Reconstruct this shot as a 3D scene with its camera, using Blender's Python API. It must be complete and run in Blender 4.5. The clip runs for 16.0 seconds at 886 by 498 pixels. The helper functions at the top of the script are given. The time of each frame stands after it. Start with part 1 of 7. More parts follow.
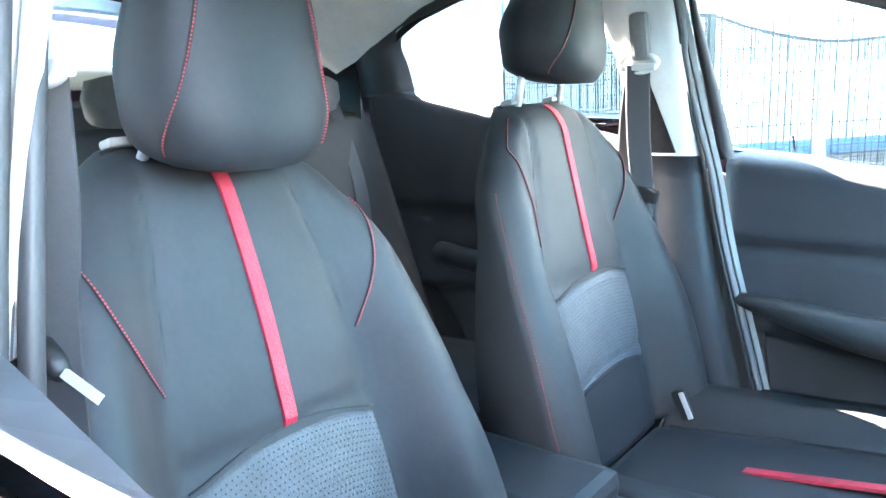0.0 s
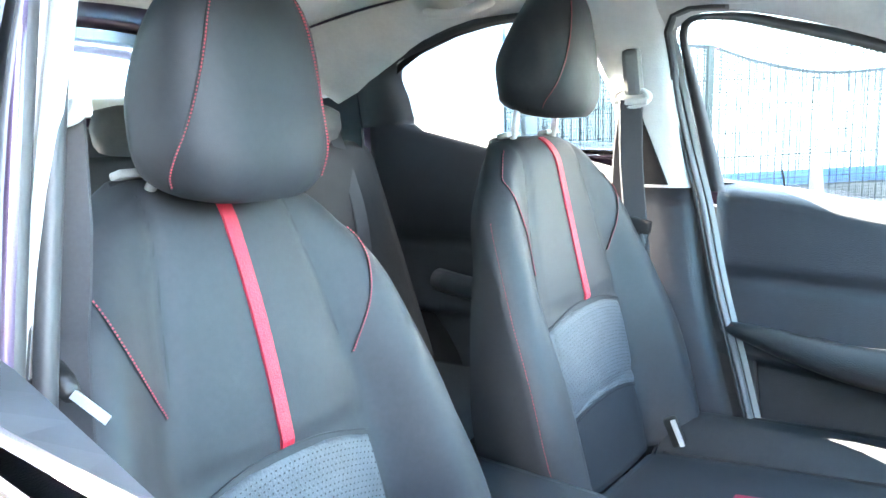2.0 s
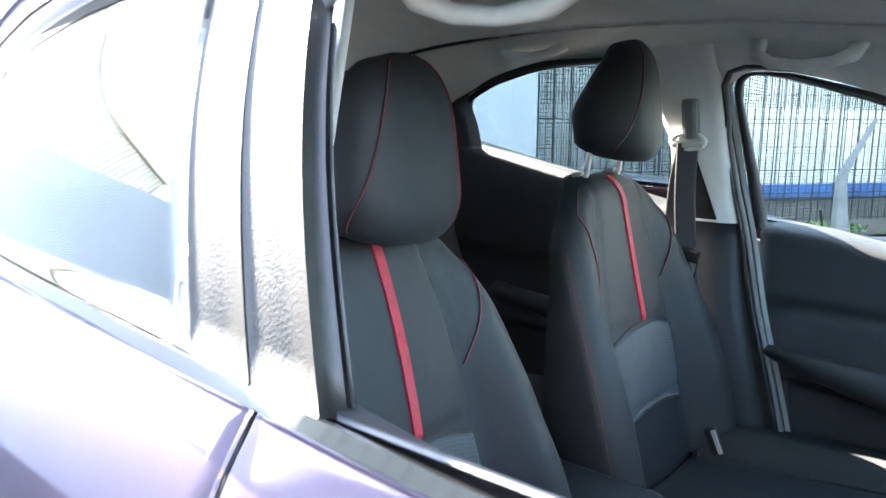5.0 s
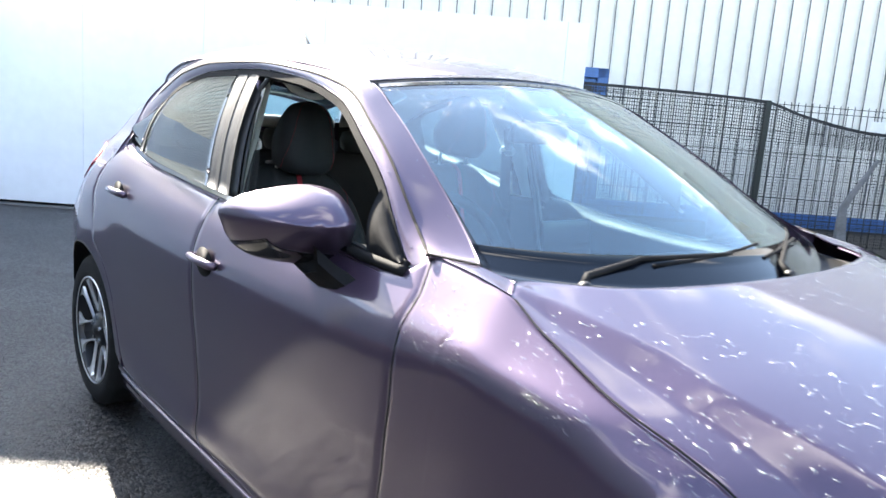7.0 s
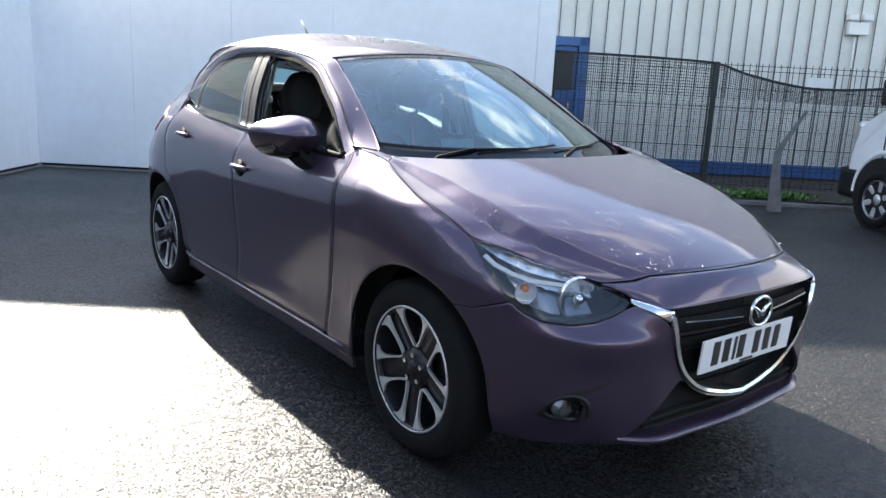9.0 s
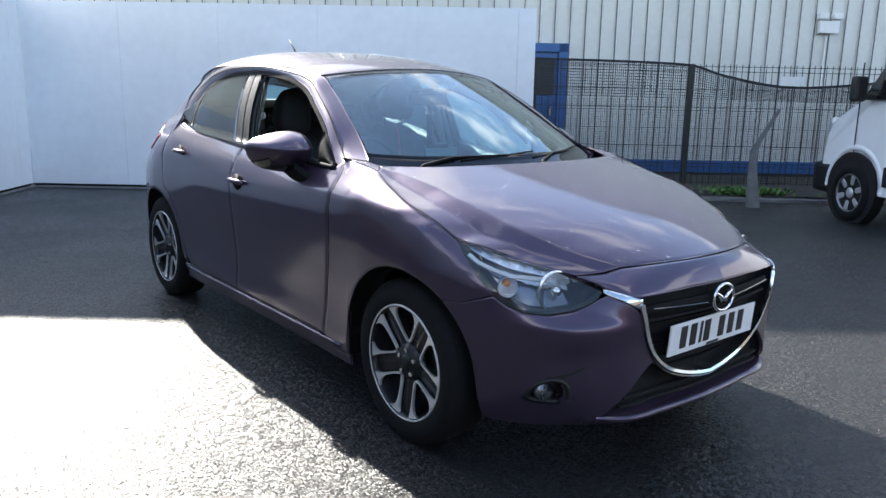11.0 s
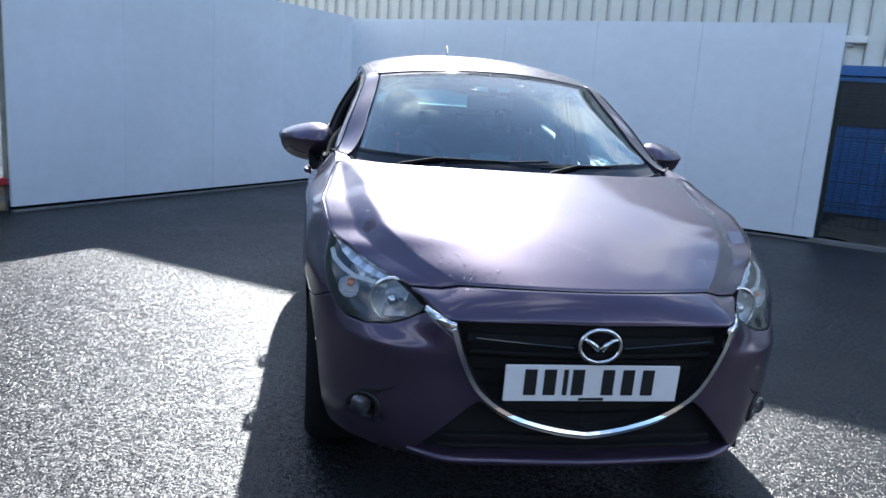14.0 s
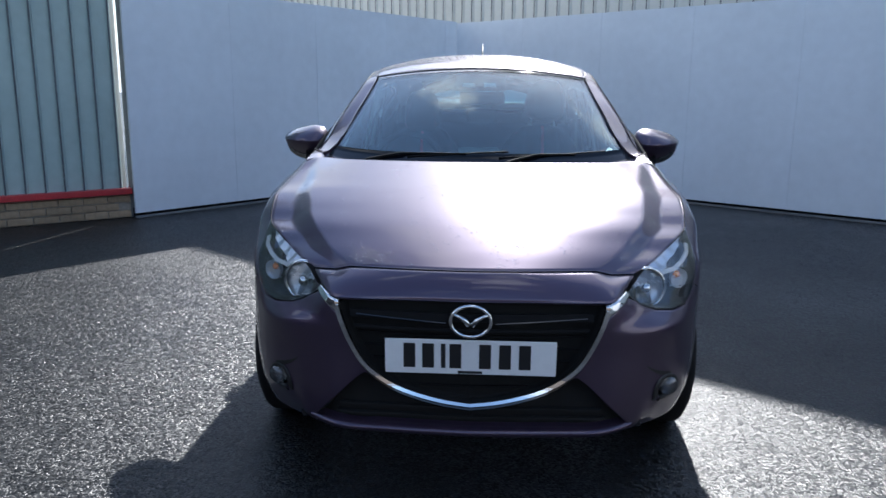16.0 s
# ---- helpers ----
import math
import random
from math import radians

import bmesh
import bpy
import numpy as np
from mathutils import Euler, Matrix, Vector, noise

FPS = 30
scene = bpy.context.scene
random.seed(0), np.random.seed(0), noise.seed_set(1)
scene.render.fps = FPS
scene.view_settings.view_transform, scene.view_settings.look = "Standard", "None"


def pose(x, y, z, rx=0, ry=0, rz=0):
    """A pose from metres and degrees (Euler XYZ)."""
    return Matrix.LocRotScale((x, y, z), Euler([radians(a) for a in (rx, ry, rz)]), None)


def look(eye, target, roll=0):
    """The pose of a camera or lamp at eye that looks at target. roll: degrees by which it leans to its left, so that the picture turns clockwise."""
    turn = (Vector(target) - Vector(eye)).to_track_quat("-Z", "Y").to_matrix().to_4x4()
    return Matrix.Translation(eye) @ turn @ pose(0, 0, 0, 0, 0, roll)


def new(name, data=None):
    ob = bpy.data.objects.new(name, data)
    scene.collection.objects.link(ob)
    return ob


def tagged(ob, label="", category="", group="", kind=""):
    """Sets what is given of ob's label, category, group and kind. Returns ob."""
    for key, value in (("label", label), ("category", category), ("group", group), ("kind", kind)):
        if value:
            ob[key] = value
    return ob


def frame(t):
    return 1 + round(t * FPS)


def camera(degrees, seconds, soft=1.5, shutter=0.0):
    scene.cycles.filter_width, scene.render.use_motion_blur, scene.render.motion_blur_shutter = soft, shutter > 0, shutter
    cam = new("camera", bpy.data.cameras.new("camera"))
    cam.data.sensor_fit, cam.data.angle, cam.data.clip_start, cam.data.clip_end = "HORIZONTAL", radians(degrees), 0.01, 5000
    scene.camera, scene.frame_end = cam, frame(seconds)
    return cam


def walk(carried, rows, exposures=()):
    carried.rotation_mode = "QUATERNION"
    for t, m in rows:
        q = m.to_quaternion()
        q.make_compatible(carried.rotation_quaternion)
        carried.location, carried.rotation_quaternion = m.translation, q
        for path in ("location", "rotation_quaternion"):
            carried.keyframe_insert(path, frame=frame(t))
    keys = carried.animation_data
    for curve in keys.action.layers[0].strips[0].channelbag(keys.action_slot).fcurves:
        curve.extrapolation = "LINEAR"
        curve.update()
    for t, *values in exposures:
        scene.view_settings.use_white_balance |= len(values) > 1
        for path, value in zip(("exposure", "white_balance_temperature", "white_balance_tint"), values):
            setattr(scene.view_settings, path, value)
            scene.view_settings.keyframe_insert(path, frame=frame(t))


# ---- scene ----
cam = camera(60.7, 16.0, shutter=0.35)
PATH = [
    (0, (-0.843, 1.025, 1.116), (0.679, 2.256, 0.704), -2.5),
    (0.5, (-0.852, 1.012, 1.121), (0.667, 2.259, 0.749), -2.9),
    (1, (-0.858, 1.003, 1.123), (0.664, 2.247, 0.755), -2.7),
    (1.5, (-0.861, 1.0, 1.124), (0.667, 2.24, 0.77), -2.5),
    (2, (-0.863, 0.998, 1.127), (0.668, 2.237, 0.781), -2.0),
    (2.5, (-0.859, 0.996, 1.124), (0.669, 2.241, 0.783), -2.0),
    (3, (-0.858, 0.994, 1.124), (0.662, 2.249, 0.785), -1.9),
    (3.5, (-0.858, 0.991, 1.126), (0.662, 2.247, 0.793), -1.8),
    (4, (-0.863, 0.985, 1.127), (0.656, 2.243, 0.798), -1.9),
    (4.2, (-0.868, 0.98, 1.13), (0.65, 2.245, 0.817), -2.0),
    (6.3, (-1.41, -0.007, 1.266), (-0.041, 1.411, 0.932), 4.8),
    (6.5, (-1.496, -0.151, 1.273), (-0.143, 1.266, 0.87), 4.3),
    (7, (-1.65, -0.613, 1.288), (-0.38, 0.891, 0.934), 4.4),
    (7.5, (-1.821, -0.99, 1.244), (-0.469, 0.442, 0.895), 2.7),
    (8, (-1.955, -1.416, 1.248), (-0.694, 0.076, 0.82), 3.2),
    (8.5, (-2.114, -1.715, 1.277), (-0.86, -0.226, 0.816), 3.5),
    (9, (-2.238, -1.987, 1.271), (-1.035, -0.449, 0.841), 2.8),
    (11.5, (-2.344, -2.14, 1.294), (-1.117, -0.615, 0.885), 1.0),
    (12, (-2.232, -2.21, 1.281), (-1.034, -0.661, 0.874), 1.3),
    (12.5, (-1.929, -2.425, 1.288), (-0.911, -0.745, 0.913), 3.6),
    (13, (-1.569, -2.531, 1.272), (-0.771, -0.732, 0.917), 3.1),
    (13.5, (-1.188, -2.663, 1.25), (-0.649, -0.774, 0.875), 5.0),
    (14, (-0.786, -2.712, 1.259), (-0.463, -0.777, 0.868), 3.9),
    (14.5, (-0.398, -2.773, 1.261), (-0.328, -0.814, 0.865), 4.5),
    (15, (-0.14, -2.775, 1.267), (-0.226, -0.821, 0.847), 0.2),
    (15.5, (-0.011, -2.866, 1.275), (-0.179, -0.916, 0.863), 1.0),
    (16, (0.035, -2.942, 1.271), (-0.073, -0.986, 0.868), 0.5),
]
# ways through the stretches between the fitted rows
BRIDGE = [
    (4.7, (-0.965, 1.06, 1.19), (0.54, 2.32, 0.83), -1.0),
    (5.0, (-1.085, 0.985, 1.22), (0.42, 2.25, 0.855), 0.3),
    (5.3, (-1.20, 0.83, 1.245), (0.28, 2.13, 0.88), 1.5),
    (5.85, (-1.33, 0.34, 1.265), (0.08, 1.73, 0.92), 3.8),
    (9.9, (-2.345, -2.13, 1.285), (-1.13, -0.59, 0.865), 1.8),
    (10.7, (-2.36, -2.165, 1.295), (-1.13, -0.63, 0.88), 1.1),
]
walk(cam, [(t, look(eye, target, roll)) for t, eye, target, roll in sorted(PATH + BRIDGE)],
     exposures=[(0.0, 6.75, 6600, 8), (0.6, 6.87, 6720, 9), (2.0, 6.86, 6950, 9), (3.0, 6.66, 7100, 9), (4.2, 6.58, 7150, 10), (5.3, 4.4, 6800, 10), (6.3, 3.75, 6950, 11), (6.5, 3.55, 6950, 11), (7.0, 2.93, 6950, 10),
                (7.5, 2.5, 6850, 10), (8.5, 2.2, 6850, 9), (9.2, 2.0, 6700, 9), (11.3, 1.85, 6400, 9), (12.0, 1.8, 6150, 9), (13.0, 1.7, 5900, 8), (14.5, 1.2, 5850, 9), (16.0, 1.0, 5900, 10)])

# ---- light: low sun behind the building, clouded blue sky ----
SUN_A, SUN_B = 0.2, 1.5
sun = new("sun", bpy.data.lights.new("sun", "SUN"))
sun.data.energy, sun.data.angle, sun.data.color = 5.0, radians(0.55), (1.0, 0.95, 0.87)
sun.matrix_world = look((SUN_A * 20, SUN_B * 20, 20), (0, 0, 0))
world = bpy.data.worlds.new("world")
scene.world = world
world.use_nodes = True
wn, wl = world.node_tree.nodes, world.node_tree.links
sky = wn.new("ShaderNodeTexSky")
sky.sky_type, sky.sun_disc = "NISHITA", False
sky.sun_elevation = math.atan2(1, math.hypot(SUN_A, SUN_B))
sky.sun_rotation = math.atan2(SUN_A, SUN_B)
sky.air_density, sky.dust_density = 1.0, 0.7
co = wn.new("ShaderNodeTexCoord")
mp = wn.new("ShaderNodeMapping")
mp.inputs["Scale"].default_value = (1.3, 1.3, 2.0)
mp.inputs["Location"].default_value = (3.1, 1.7, 0.4)
cl = wn.new("ShaderNodeTexNoise")
cl.inputs["Scale"].default_value, cl.inputs["Detail"].default_value, cl.inputs["Roughness"].default_value = 1.7, 7.0, 0.55
ramp = wn.new("ShaderNodeValToRGB")
ramp.color_ramp.elements[0].position, ramp.color_ramp.elements[1].position = 0.545, 0.645
mix = wn.new("ShaderNodeMix")
mix.data_type = "RGBA"
mix.inputs[7].default_value = (6.7, 6.9, 7.3, 1)
bg = wn["Background"]
bg.inputs["Strength"].default_value = 0.12
wl.new(co.outputs["Generated"], mp.inputs["Vector"])
wl.new(mp.outputs["Vector"], cl.inputs["Vector"])
wl.new(cl.outputs["Fac"], ramp.inputs["Fac"])
wl.new(ramp.outputs["Color"], mix.inputs[0])
wl.new(sky.outputs["Color"], mix.inputs[6])
wl.new(mix.outputs[2], bg.inputs["Color"])


# ---- materials ----
def mat(name, color, rough=0.5, metal=0.0, coat=0.0, var=0.12, scale=8.0, bump=0.0, bump_scale=60.0, spec=0.5, trans=0.0, random_piece=0.0):
    """A principled material with variation at two scales and fine relief."""
    m = bpy.data.materials.new(name)
    m.use_nodes = True
    n, l = m.node_tree.nodes, m.node_tree.links
    b = n["Principled BSDF"]
    b.inputs["Roughness"].default_value, b.inputs["Metallic"].default_value = rough, metal
    b.inputs["Coat Weight"].default_value, b.inputs["Coat Roughness"].default_value = coat, 0.03
    b.inputs["Specular IOR Level"].default_value, b.inputs["Transmission Weight"].default_value = spec, trans
    tc = n.new("ShaderNodeTexCoord")
    out = None
    if var:
        for k, (sc, amount) in enumerate(((scale, var), (scale * 9, var * 0.6))):
            t = n.new("ShaderNodeTexNoise")
            t.inputs["Scale"].default_value, t.inputs["Detail"].default_value = sc, 5.0
            l.new(tc.outputs["Object"], t.inputs["Vector"])
            mr = n.new("ShaderNodeMapRange")
            mr.inputs[1].default_value, mr.inputs[2].default_value = 0.3, 0.7
            mr.inputs[3].default_value, mr.inputs[4].default_value = 1 - amount, 1 + amount
            l.new(t.outputs["Fac"], mr.inputs[0])
            vm = n.new("ShaderNodeVectorMath")
            vm.operation = "MULTIPLY"
            if out is None:
                vm.inputs[0].default_value = color[:3]
            else:
                l.new(out, vm.inputs[0])
            l.new(mr.outputs[0], vm.inputs[1])
            out = vm.outputs[0]
        if random_piece:
            oi = n.new("ShaderNodeObjectInfo")
            mr = n.new("ShaderNodeMapRange")
            mr.inputs[3].default_value, mr.inputs[4].default_value = 1 - random_piece, 1 + random_piece
            l.new(oi.outputs["Random"], mr.inputs[0])
            vm = n.new("ShaderNodeVectorMath")
            vm.operation = "MULTIPLY"
            l.new(out, vm.inputs[0])
            l.new(mr.outputs[0], vm.inputs[1])
            out = vm.outputs[0]
        l.new(out, b.inputs["Base Color"])
    else:
        b.inputs["Base Color"].default_value = (*color[:3], 1)
    if bump:
        t = n.new("ShaderNodeTexNoise")
        t.inputs["Scale"].default_value, t.inputs["Detail"].default_value = bump_scale, 4.0
        l.new(tc.outputs["Object"], t.inputs["Vector"])
        bp = n.new("ShaderNodeBump")
        bp.inputs["Strength"].default_value, bp.inputs["Distance"].default_value = bump, 0.01
        l.new(t.outputs["Fac"], bp.inputs["Height"])
        l.new(bp.outputs["Normal"], b.inputs["Normal"])
    return m


def glass_mat(name, tint, f0=0.045, rough=0.0):
    """Clear glass: see-through, with a gloss that grows towards grazing view."""
    m = bpy.data.materials.new(name)
    m.use_nodes = True
    n, l = m.node_tree.nodes, m.node_tree.links
    n.remove(n["Principled BSDF"])
    tr, gl, mx, lw, pw, mr = (n.new("ShaderNode" + k) for k in ("BsdfTransparent", "BsdfGlossy", "MixShader", "LayerWeight", "Math", "MapRange"))
    tr.inputs["Color"].default_value = (*tint, 1)
    gl.inputs["Roughness"].default_value = rough
    lw.inputs["Blend"].default_value = 0.5
    pw.operation = "POWER"
    pw.inputs[1].default_value = 4.0
    mr.inputs[3].default_value, mr.inputs[4].default_value = f0, 1.0
    l.new(lw.outputs["Facing"], pw.inputs[0])
    l.new(pw.outputs[0], mr.inputs[0])
    l.new(mr.outputs[0], mx.inputs[0])
    l.new(tr.outputs[0], mx.inputs[1])
    l.new(gl.outputs[0], mx.inputs[2])
    l.new(mx.outputs[0], n["Material Output"].inputs["Surface"])
    return m


PAINT = mat("purple_metallic_paint", (0.079, 0.055, 0.091), 0.36, 0.68, 1.0, 0.10, 900.0, spec=0.1)
PAINT.node_tree.nodes["Principled BSDF"].inputs["Coat IOR"].default_value = 1.52
PAINT.node_tree.nodes["Principled BSDF"].inputs["Coat Roughness"].default_value = 0.07
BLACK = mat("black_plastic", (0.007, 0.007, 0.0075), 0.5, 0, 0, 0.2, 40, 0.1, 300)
GLOSS = mat("gloss_black_plastic", (0.012, 0.012, 0.013), 0.12, 0, 0.6, 0.1, 20)
VOID = mat("dark_underbody", (0.005, 0.005, 0.005), 0.9, 0, 0, 0.3, 15)
RUBBER = mat("tyre_rubber", (0.006, 0.006, 0.0065), 0.85, 0, 0, 0.2, 30, 0.2, 200, 0.25)
SEAL = mat("rubber_seal", (0.022, 0.022, 0.024), 0.55, 0, 0, 0.15, 40)
GREYSEAL = mat("grey_rubber_seal", (0.14, 0.145, 0.15), 0.5, 0, 0, 0.1, 40)
SILLTRIM = mat("grey_sill_trim", (0.042, 0.045, 0.052), 0.42, 0, 0, 0.1, 20, 0.08, 500)
CHROME = mat("chrome", (0.78, 0.79, 0.80), 0.08, 1.0, 0, 0.03, 30)
ALLOY = mat("machined_alloy", (0.66, 0.65, 0.66), 0.34, 0.6, 0.3, 0.06, 50)
GUNMETAL = mat("dark_alloy_paint", (0.010, 0.010, 0.012), 0.45, 0.2, 0.1, 0.12, 30)
STEEL = mat("brake_steel", (0.25, 0.25, 0.26), 0.4, 1.0, 0, 0.2, 40)
GLASS = glass_mat("clear_glass", (0.68, 0.86, 0.89), 0.15)
PRIVACY = glass_mat("privacy_glass", (0.42, 0.47, 0.47), 0.09)
FRIT = mat("black_glass_border", (0.004, 0.005, 0.008), 0.06, 0, 0, 0.1, 20, spec=0.4)
MATT = mat("matt_black_plastic", (0.008, 0.008, 0.009), 0.75, 0, 0, 0.2, 40, 0.1, 300, 0.15)
TINT = glass_mat("side_glass", (0.82, 0.88, 0.86), 0.05)
LENS = glass_mat("lamp_cover", (0.95, 0.96, 0.97))
LAMPGREY = mat("lamp_housing", (0.24, 0.245, 0.26), 0.22, 0.8, 0, 0.1, 40)
REFLECT = mat("lamp_reflector", (0.84, 0.85, 0.87), 0.30, 1.0, 0, 0.05, 60, 0.35, 90)
AMBER = mat("amber_plastic", (0.8, 0.22, 0.02), 0.25, 0, 0.5, 0.1, 60)
REDLENS = mat("red_lamp_plastic", (0.55, 0.015, 0.02), 0.15, 0, 1.0, 0.1, 40)
LEATHER = mat("black_leather", (0.0150, 0.0164, 0.0187), 0.6, 0, 0, 0.16, 14, 0.10, 900, 0.36)
MESH = mat("perforated_cloth", (0.055, 0.061, 0.068), 0.6, 0, 0, 0.15, 30, 0.2, 300)
REDTRIM = mat("red_trim_leather", (0.34, 0.010, 0.028), 0.45, 0, 0, 0.15, 60, 0.3, 500)
REDTHREAD = mat("red_thread", (0.34, 0.028, 0.045), 0.7, 0, 0, 0.15, 90)
SEAM = mat("dark_seam", (0.011, 0.0115, 0.013), 0.8, 0, 0, 0.1, 60)
TRIM = mat("dark_door_plastic", (0.0150, 0.0180, 0.0228), 0.5, 0, 0, 0.15, 10, 0.25, 500)
TRIMSOFT = mat("dark_soft_trim", (0.015, 0.0172, 0.020), 0.45, 0, 0, 0.15, 12, 0.25, 450)
LIGHTTRIM = mat("pale_grey_trim", (0.60, 0.595, 0.575), 0.6, 0, 0, 0.05, 8, 0.1, 300)
HEADLINER = mat("headliner_cloth", (0.60, 0.596, 0.58), 0.9, 0, 0, 0.06, 12, 0.25, 700)
REARCLOTH = mat("dark_rear_cloth", (0.010, 0.0105, 0.011), 0.75, 0, 0, 0.2, 20, 0.2, 300)
REARHEAD = mat("grey_headrest_cloth", (0.055, 0.058, 0.056), 0.8, 0, 0, 0.15, 30, 0.2, 400)
MIDGREY = mat("mid_grey_plastic", (0.21, 0.21, 0.205), 0.5, 0, 0, 0.06, 20, 0.08, 400)
BELT = mat("seat_belt_webbing", (0.020, 0.020, 0.023), 0.6, 0, 0, 0.12, 300, 0.08, 1200)
CARPET = mat("dark_carpet", (0.018, 0.018, 0.019), 0.95, 0, 0, 0.3, 60, 0.5, 500)
PLATE = mat("plate_white", (0.80, 0.80, 0.80), 0.35, 0, 0.3, 0.03, 20)
PLATEINK = mat("plate_black", (0.015, 0.015, 0.016), 0.4, 0, 0, 0.05, 40)
WATER = glass_mat("water", (0.90, 0.91, 0.93), 0.25, 0.22)
HOARD = mat("white_hoarding_paint", (0.71, 0.75, 0.805), 0.55, 0, 0, 0.05, 0.9, 0.10, 6, random_piece=0.014)
CLAD = mat("cream_cladding", (0.66, 0.66, 0.62), 0.45, 0, 0, 0.06, 1.2, 0.05, 12)
CLADG = mat("green_grey_cladding", (0.36, 0.45, 0.43), 0.45, 0, 0, 0.08, 1.2, 0.05, 12)
# dark colour for the shade painted along the cladding ribs
RIBSHADE = mat("cladding_rib_shade", (0.07, 0.08, 0.09), 0.6, 0, 0, 0.2, 5)
BLUE = mat("blue_paint", (0.022, 0.10, 0.29), 0.4, 0, 0, 0.15, 5, 0.05, 40)
DARKDOOR_SHADE = mat("dark_opening_and_base_shade", (0.02, 0.024, 0.03), 0.5, 0, 0, 0.2, 5)
REDFLASH = mat("red_flashing", (0.42, 0.03, 0.035), 0.45, 0, 0, 0.2, 6, 0.05, 40)
BRICK = mat("buff_brick", (0.30, 0.22, 0.14), 0.85, 0, 0, 0.2, 20, 0.4, 120, random_piece=0.2)
MORTAR = mat("mortar", (0.28, 0.25, 0.21), 0.95, 0, 0, 0.2, 30, 0.3, 200)
FENCE = mat("green_black_wire", (0.018, 0.024, 0.022), 0.5, 0.3, 0, 0.2, 30)
NET = mat("dark_debris_net", (0.022, 0.024, 0.026), 0.85, 0, 0, 0.3, 12)
CONCRETE = mat("weathered_concrete", (0.15, 0.153, 0.157), 0.9, 0, 0, 0.22, 6, 0.5, 70)
SOIL = mat("dark_soil", (0.032, 0.028, 0.024), 1.0, 0, 0, 0.4, 6, 0.8, 60)
LEAF = mat("weed_leaf", (0.07, 0.17, 0.03), 0.6, 0, 0, 0.35, 25)
FARBRICK = mat("dark_brown_brick", (0.085, 0.072, 0.066), 0.9, 0, 0, 0.25, 1.5, 0.4, 14)
VANWHITE = mat("van_white_paint", (0.78, 0.79, 0.80), 0.3, 0, 0.8, 0.03, 6)
WHITEBOX = mat("white_lamp_case", (0.75, 0.75, 0.73), 0.5, 0, 0, 0.05, 20)


def asphalt():
    """Worn asphalt: pale and dark stones in a dark binder, pits between them, patches that are damp and smoother."""
    m = mat("worn_asphalt", (0.011, 0.0113, 0.0120), 0.5, 0, 0, 0.28, 0.9)
    n, l = m.node_tree.nodes, m.node_tree.links
    b, tc = n["Principled BSDF"], n.new("ShaderNodeTexCoord")
    b.inputs["Specular IOR Level"].default_value = 0.4

    def noise_tex(scale, detail, rough=0.5):
        t = n.new("ShaderNodeTexNoise")
        t.inputs["Scale"].default_value, t.inputs["Detail"].default_value, t.inputs["Roughness"].default_value = scale, detail, rough
        l.new(tc.outputs["Object"], t.inputs["Vector"])
        return t.outputs["Fac"]

    def spread(src, a, c, lo, hi):
        t = n.new("ShaderNodeMapRange")
        for k, v in zip((1, 2, 3, 4), (a, c, lo, hi)):
            t.inputs[k].default_value = v
        l.new(src, t.inputs[0])
        return t.outputs[0]

    def calc(op, x, y):
        t = n.new("ShaderNodeMath")
        t.operation = op
        for k, v in enumerate((x, y)):
            if isinstance(v, (int, float)):
                t.inputs[k].default_value = v
            else:
                l.new(v, t.inputs[k])
        return t.outputs[0]
    stones = n.new("ShaderNodeTexVoronoi")
    stones.inputs["Scale"].default_value = 110.0
    l.new(tc.outputs["Object"], stones.inputs["Vector"])
    tone = n.new("ShaderNodeSeparateColor")
    l.new(stones.outputs["Color"], tone.inputs[0])
    # colour: each stone its own tone, coarser mottling over it
    old = b.inputs["Base Color"].links[0].from_socket
    vm = n.new("ShaderNodeVectorMath")
    vm.operation = "MULTIPLY"
    l.new(old, vm.inputs[0])
    mott = calc("MULTIPLY", spread(tone.outputs[0], 0.0, 1.0, 0.35, 2.0), spread(noise_tex(28.0, 6.0, 0.7), 0.3, 0.7, 0.55, 1.5))
    l.new(mott, vm.inputs[1])
    l.new(vm.outputs[0], b.inputs["Base Color"])
    # relief: stone tops at uneven heights, fine grit
    h = calc("ADD", calc("MULTIPLY", tone.outputs[1], 0.55), calc("MULTIPLY", stones.outputs["Distance"], -0.9))
    h = calc("ADD", h, calc("MULTIPLY", noise_tex(60.0, 6.0, 0.75), 0.6))
    bp = n.new("ShaderNodeBump")
    bp.inputs["Strength"].default_value, bp.inputs["Distance"].default_value = 0.6, 0.005
    l.new(h, bp.inputs["Height"])
    # every stone's top is tilted its own way
    geo = n.new("ShaderNodeNewGeometry")
    tilt = n.new("ShaderNodeVectorMath")
    tilt.operation = "SUBTRACT"
    tilt.inputs[1].default_value = (0.5, 0.5, 0.5)
    l.new(stones.outputs["Color"], tilt.inputs[0])
    amount = n.new("ShaderNodeVectorMath")
    amount.operation = "MULTIPLY"
    amount.inputs[1].default_value = (0.64, 0.64, 0.0)
    l.new(tilt.outputs[0], amount.inputs[0])
    total = n.new("ShaderNodeVectorMath")
    l.new(geo.outputs["Normal"], total.inputs[0])
    l.new(amount.outputs[0], total.inputs[1])
    unit = n.new("ShaderNodeVectorMath")
    unit.operation = "NORMALIZE"
    l.new(total.outputs[0], unit.inputs[0])
    l.new(unit.outputs[0], bp.inputs["Normal"])
    l.new(bp.outputs["Normal"], b.inputs["Normal"])
    damp = spread(noise_tex(0.45, 5.0, 0.6), 0.42, 0.60, 0.0, 0.10)
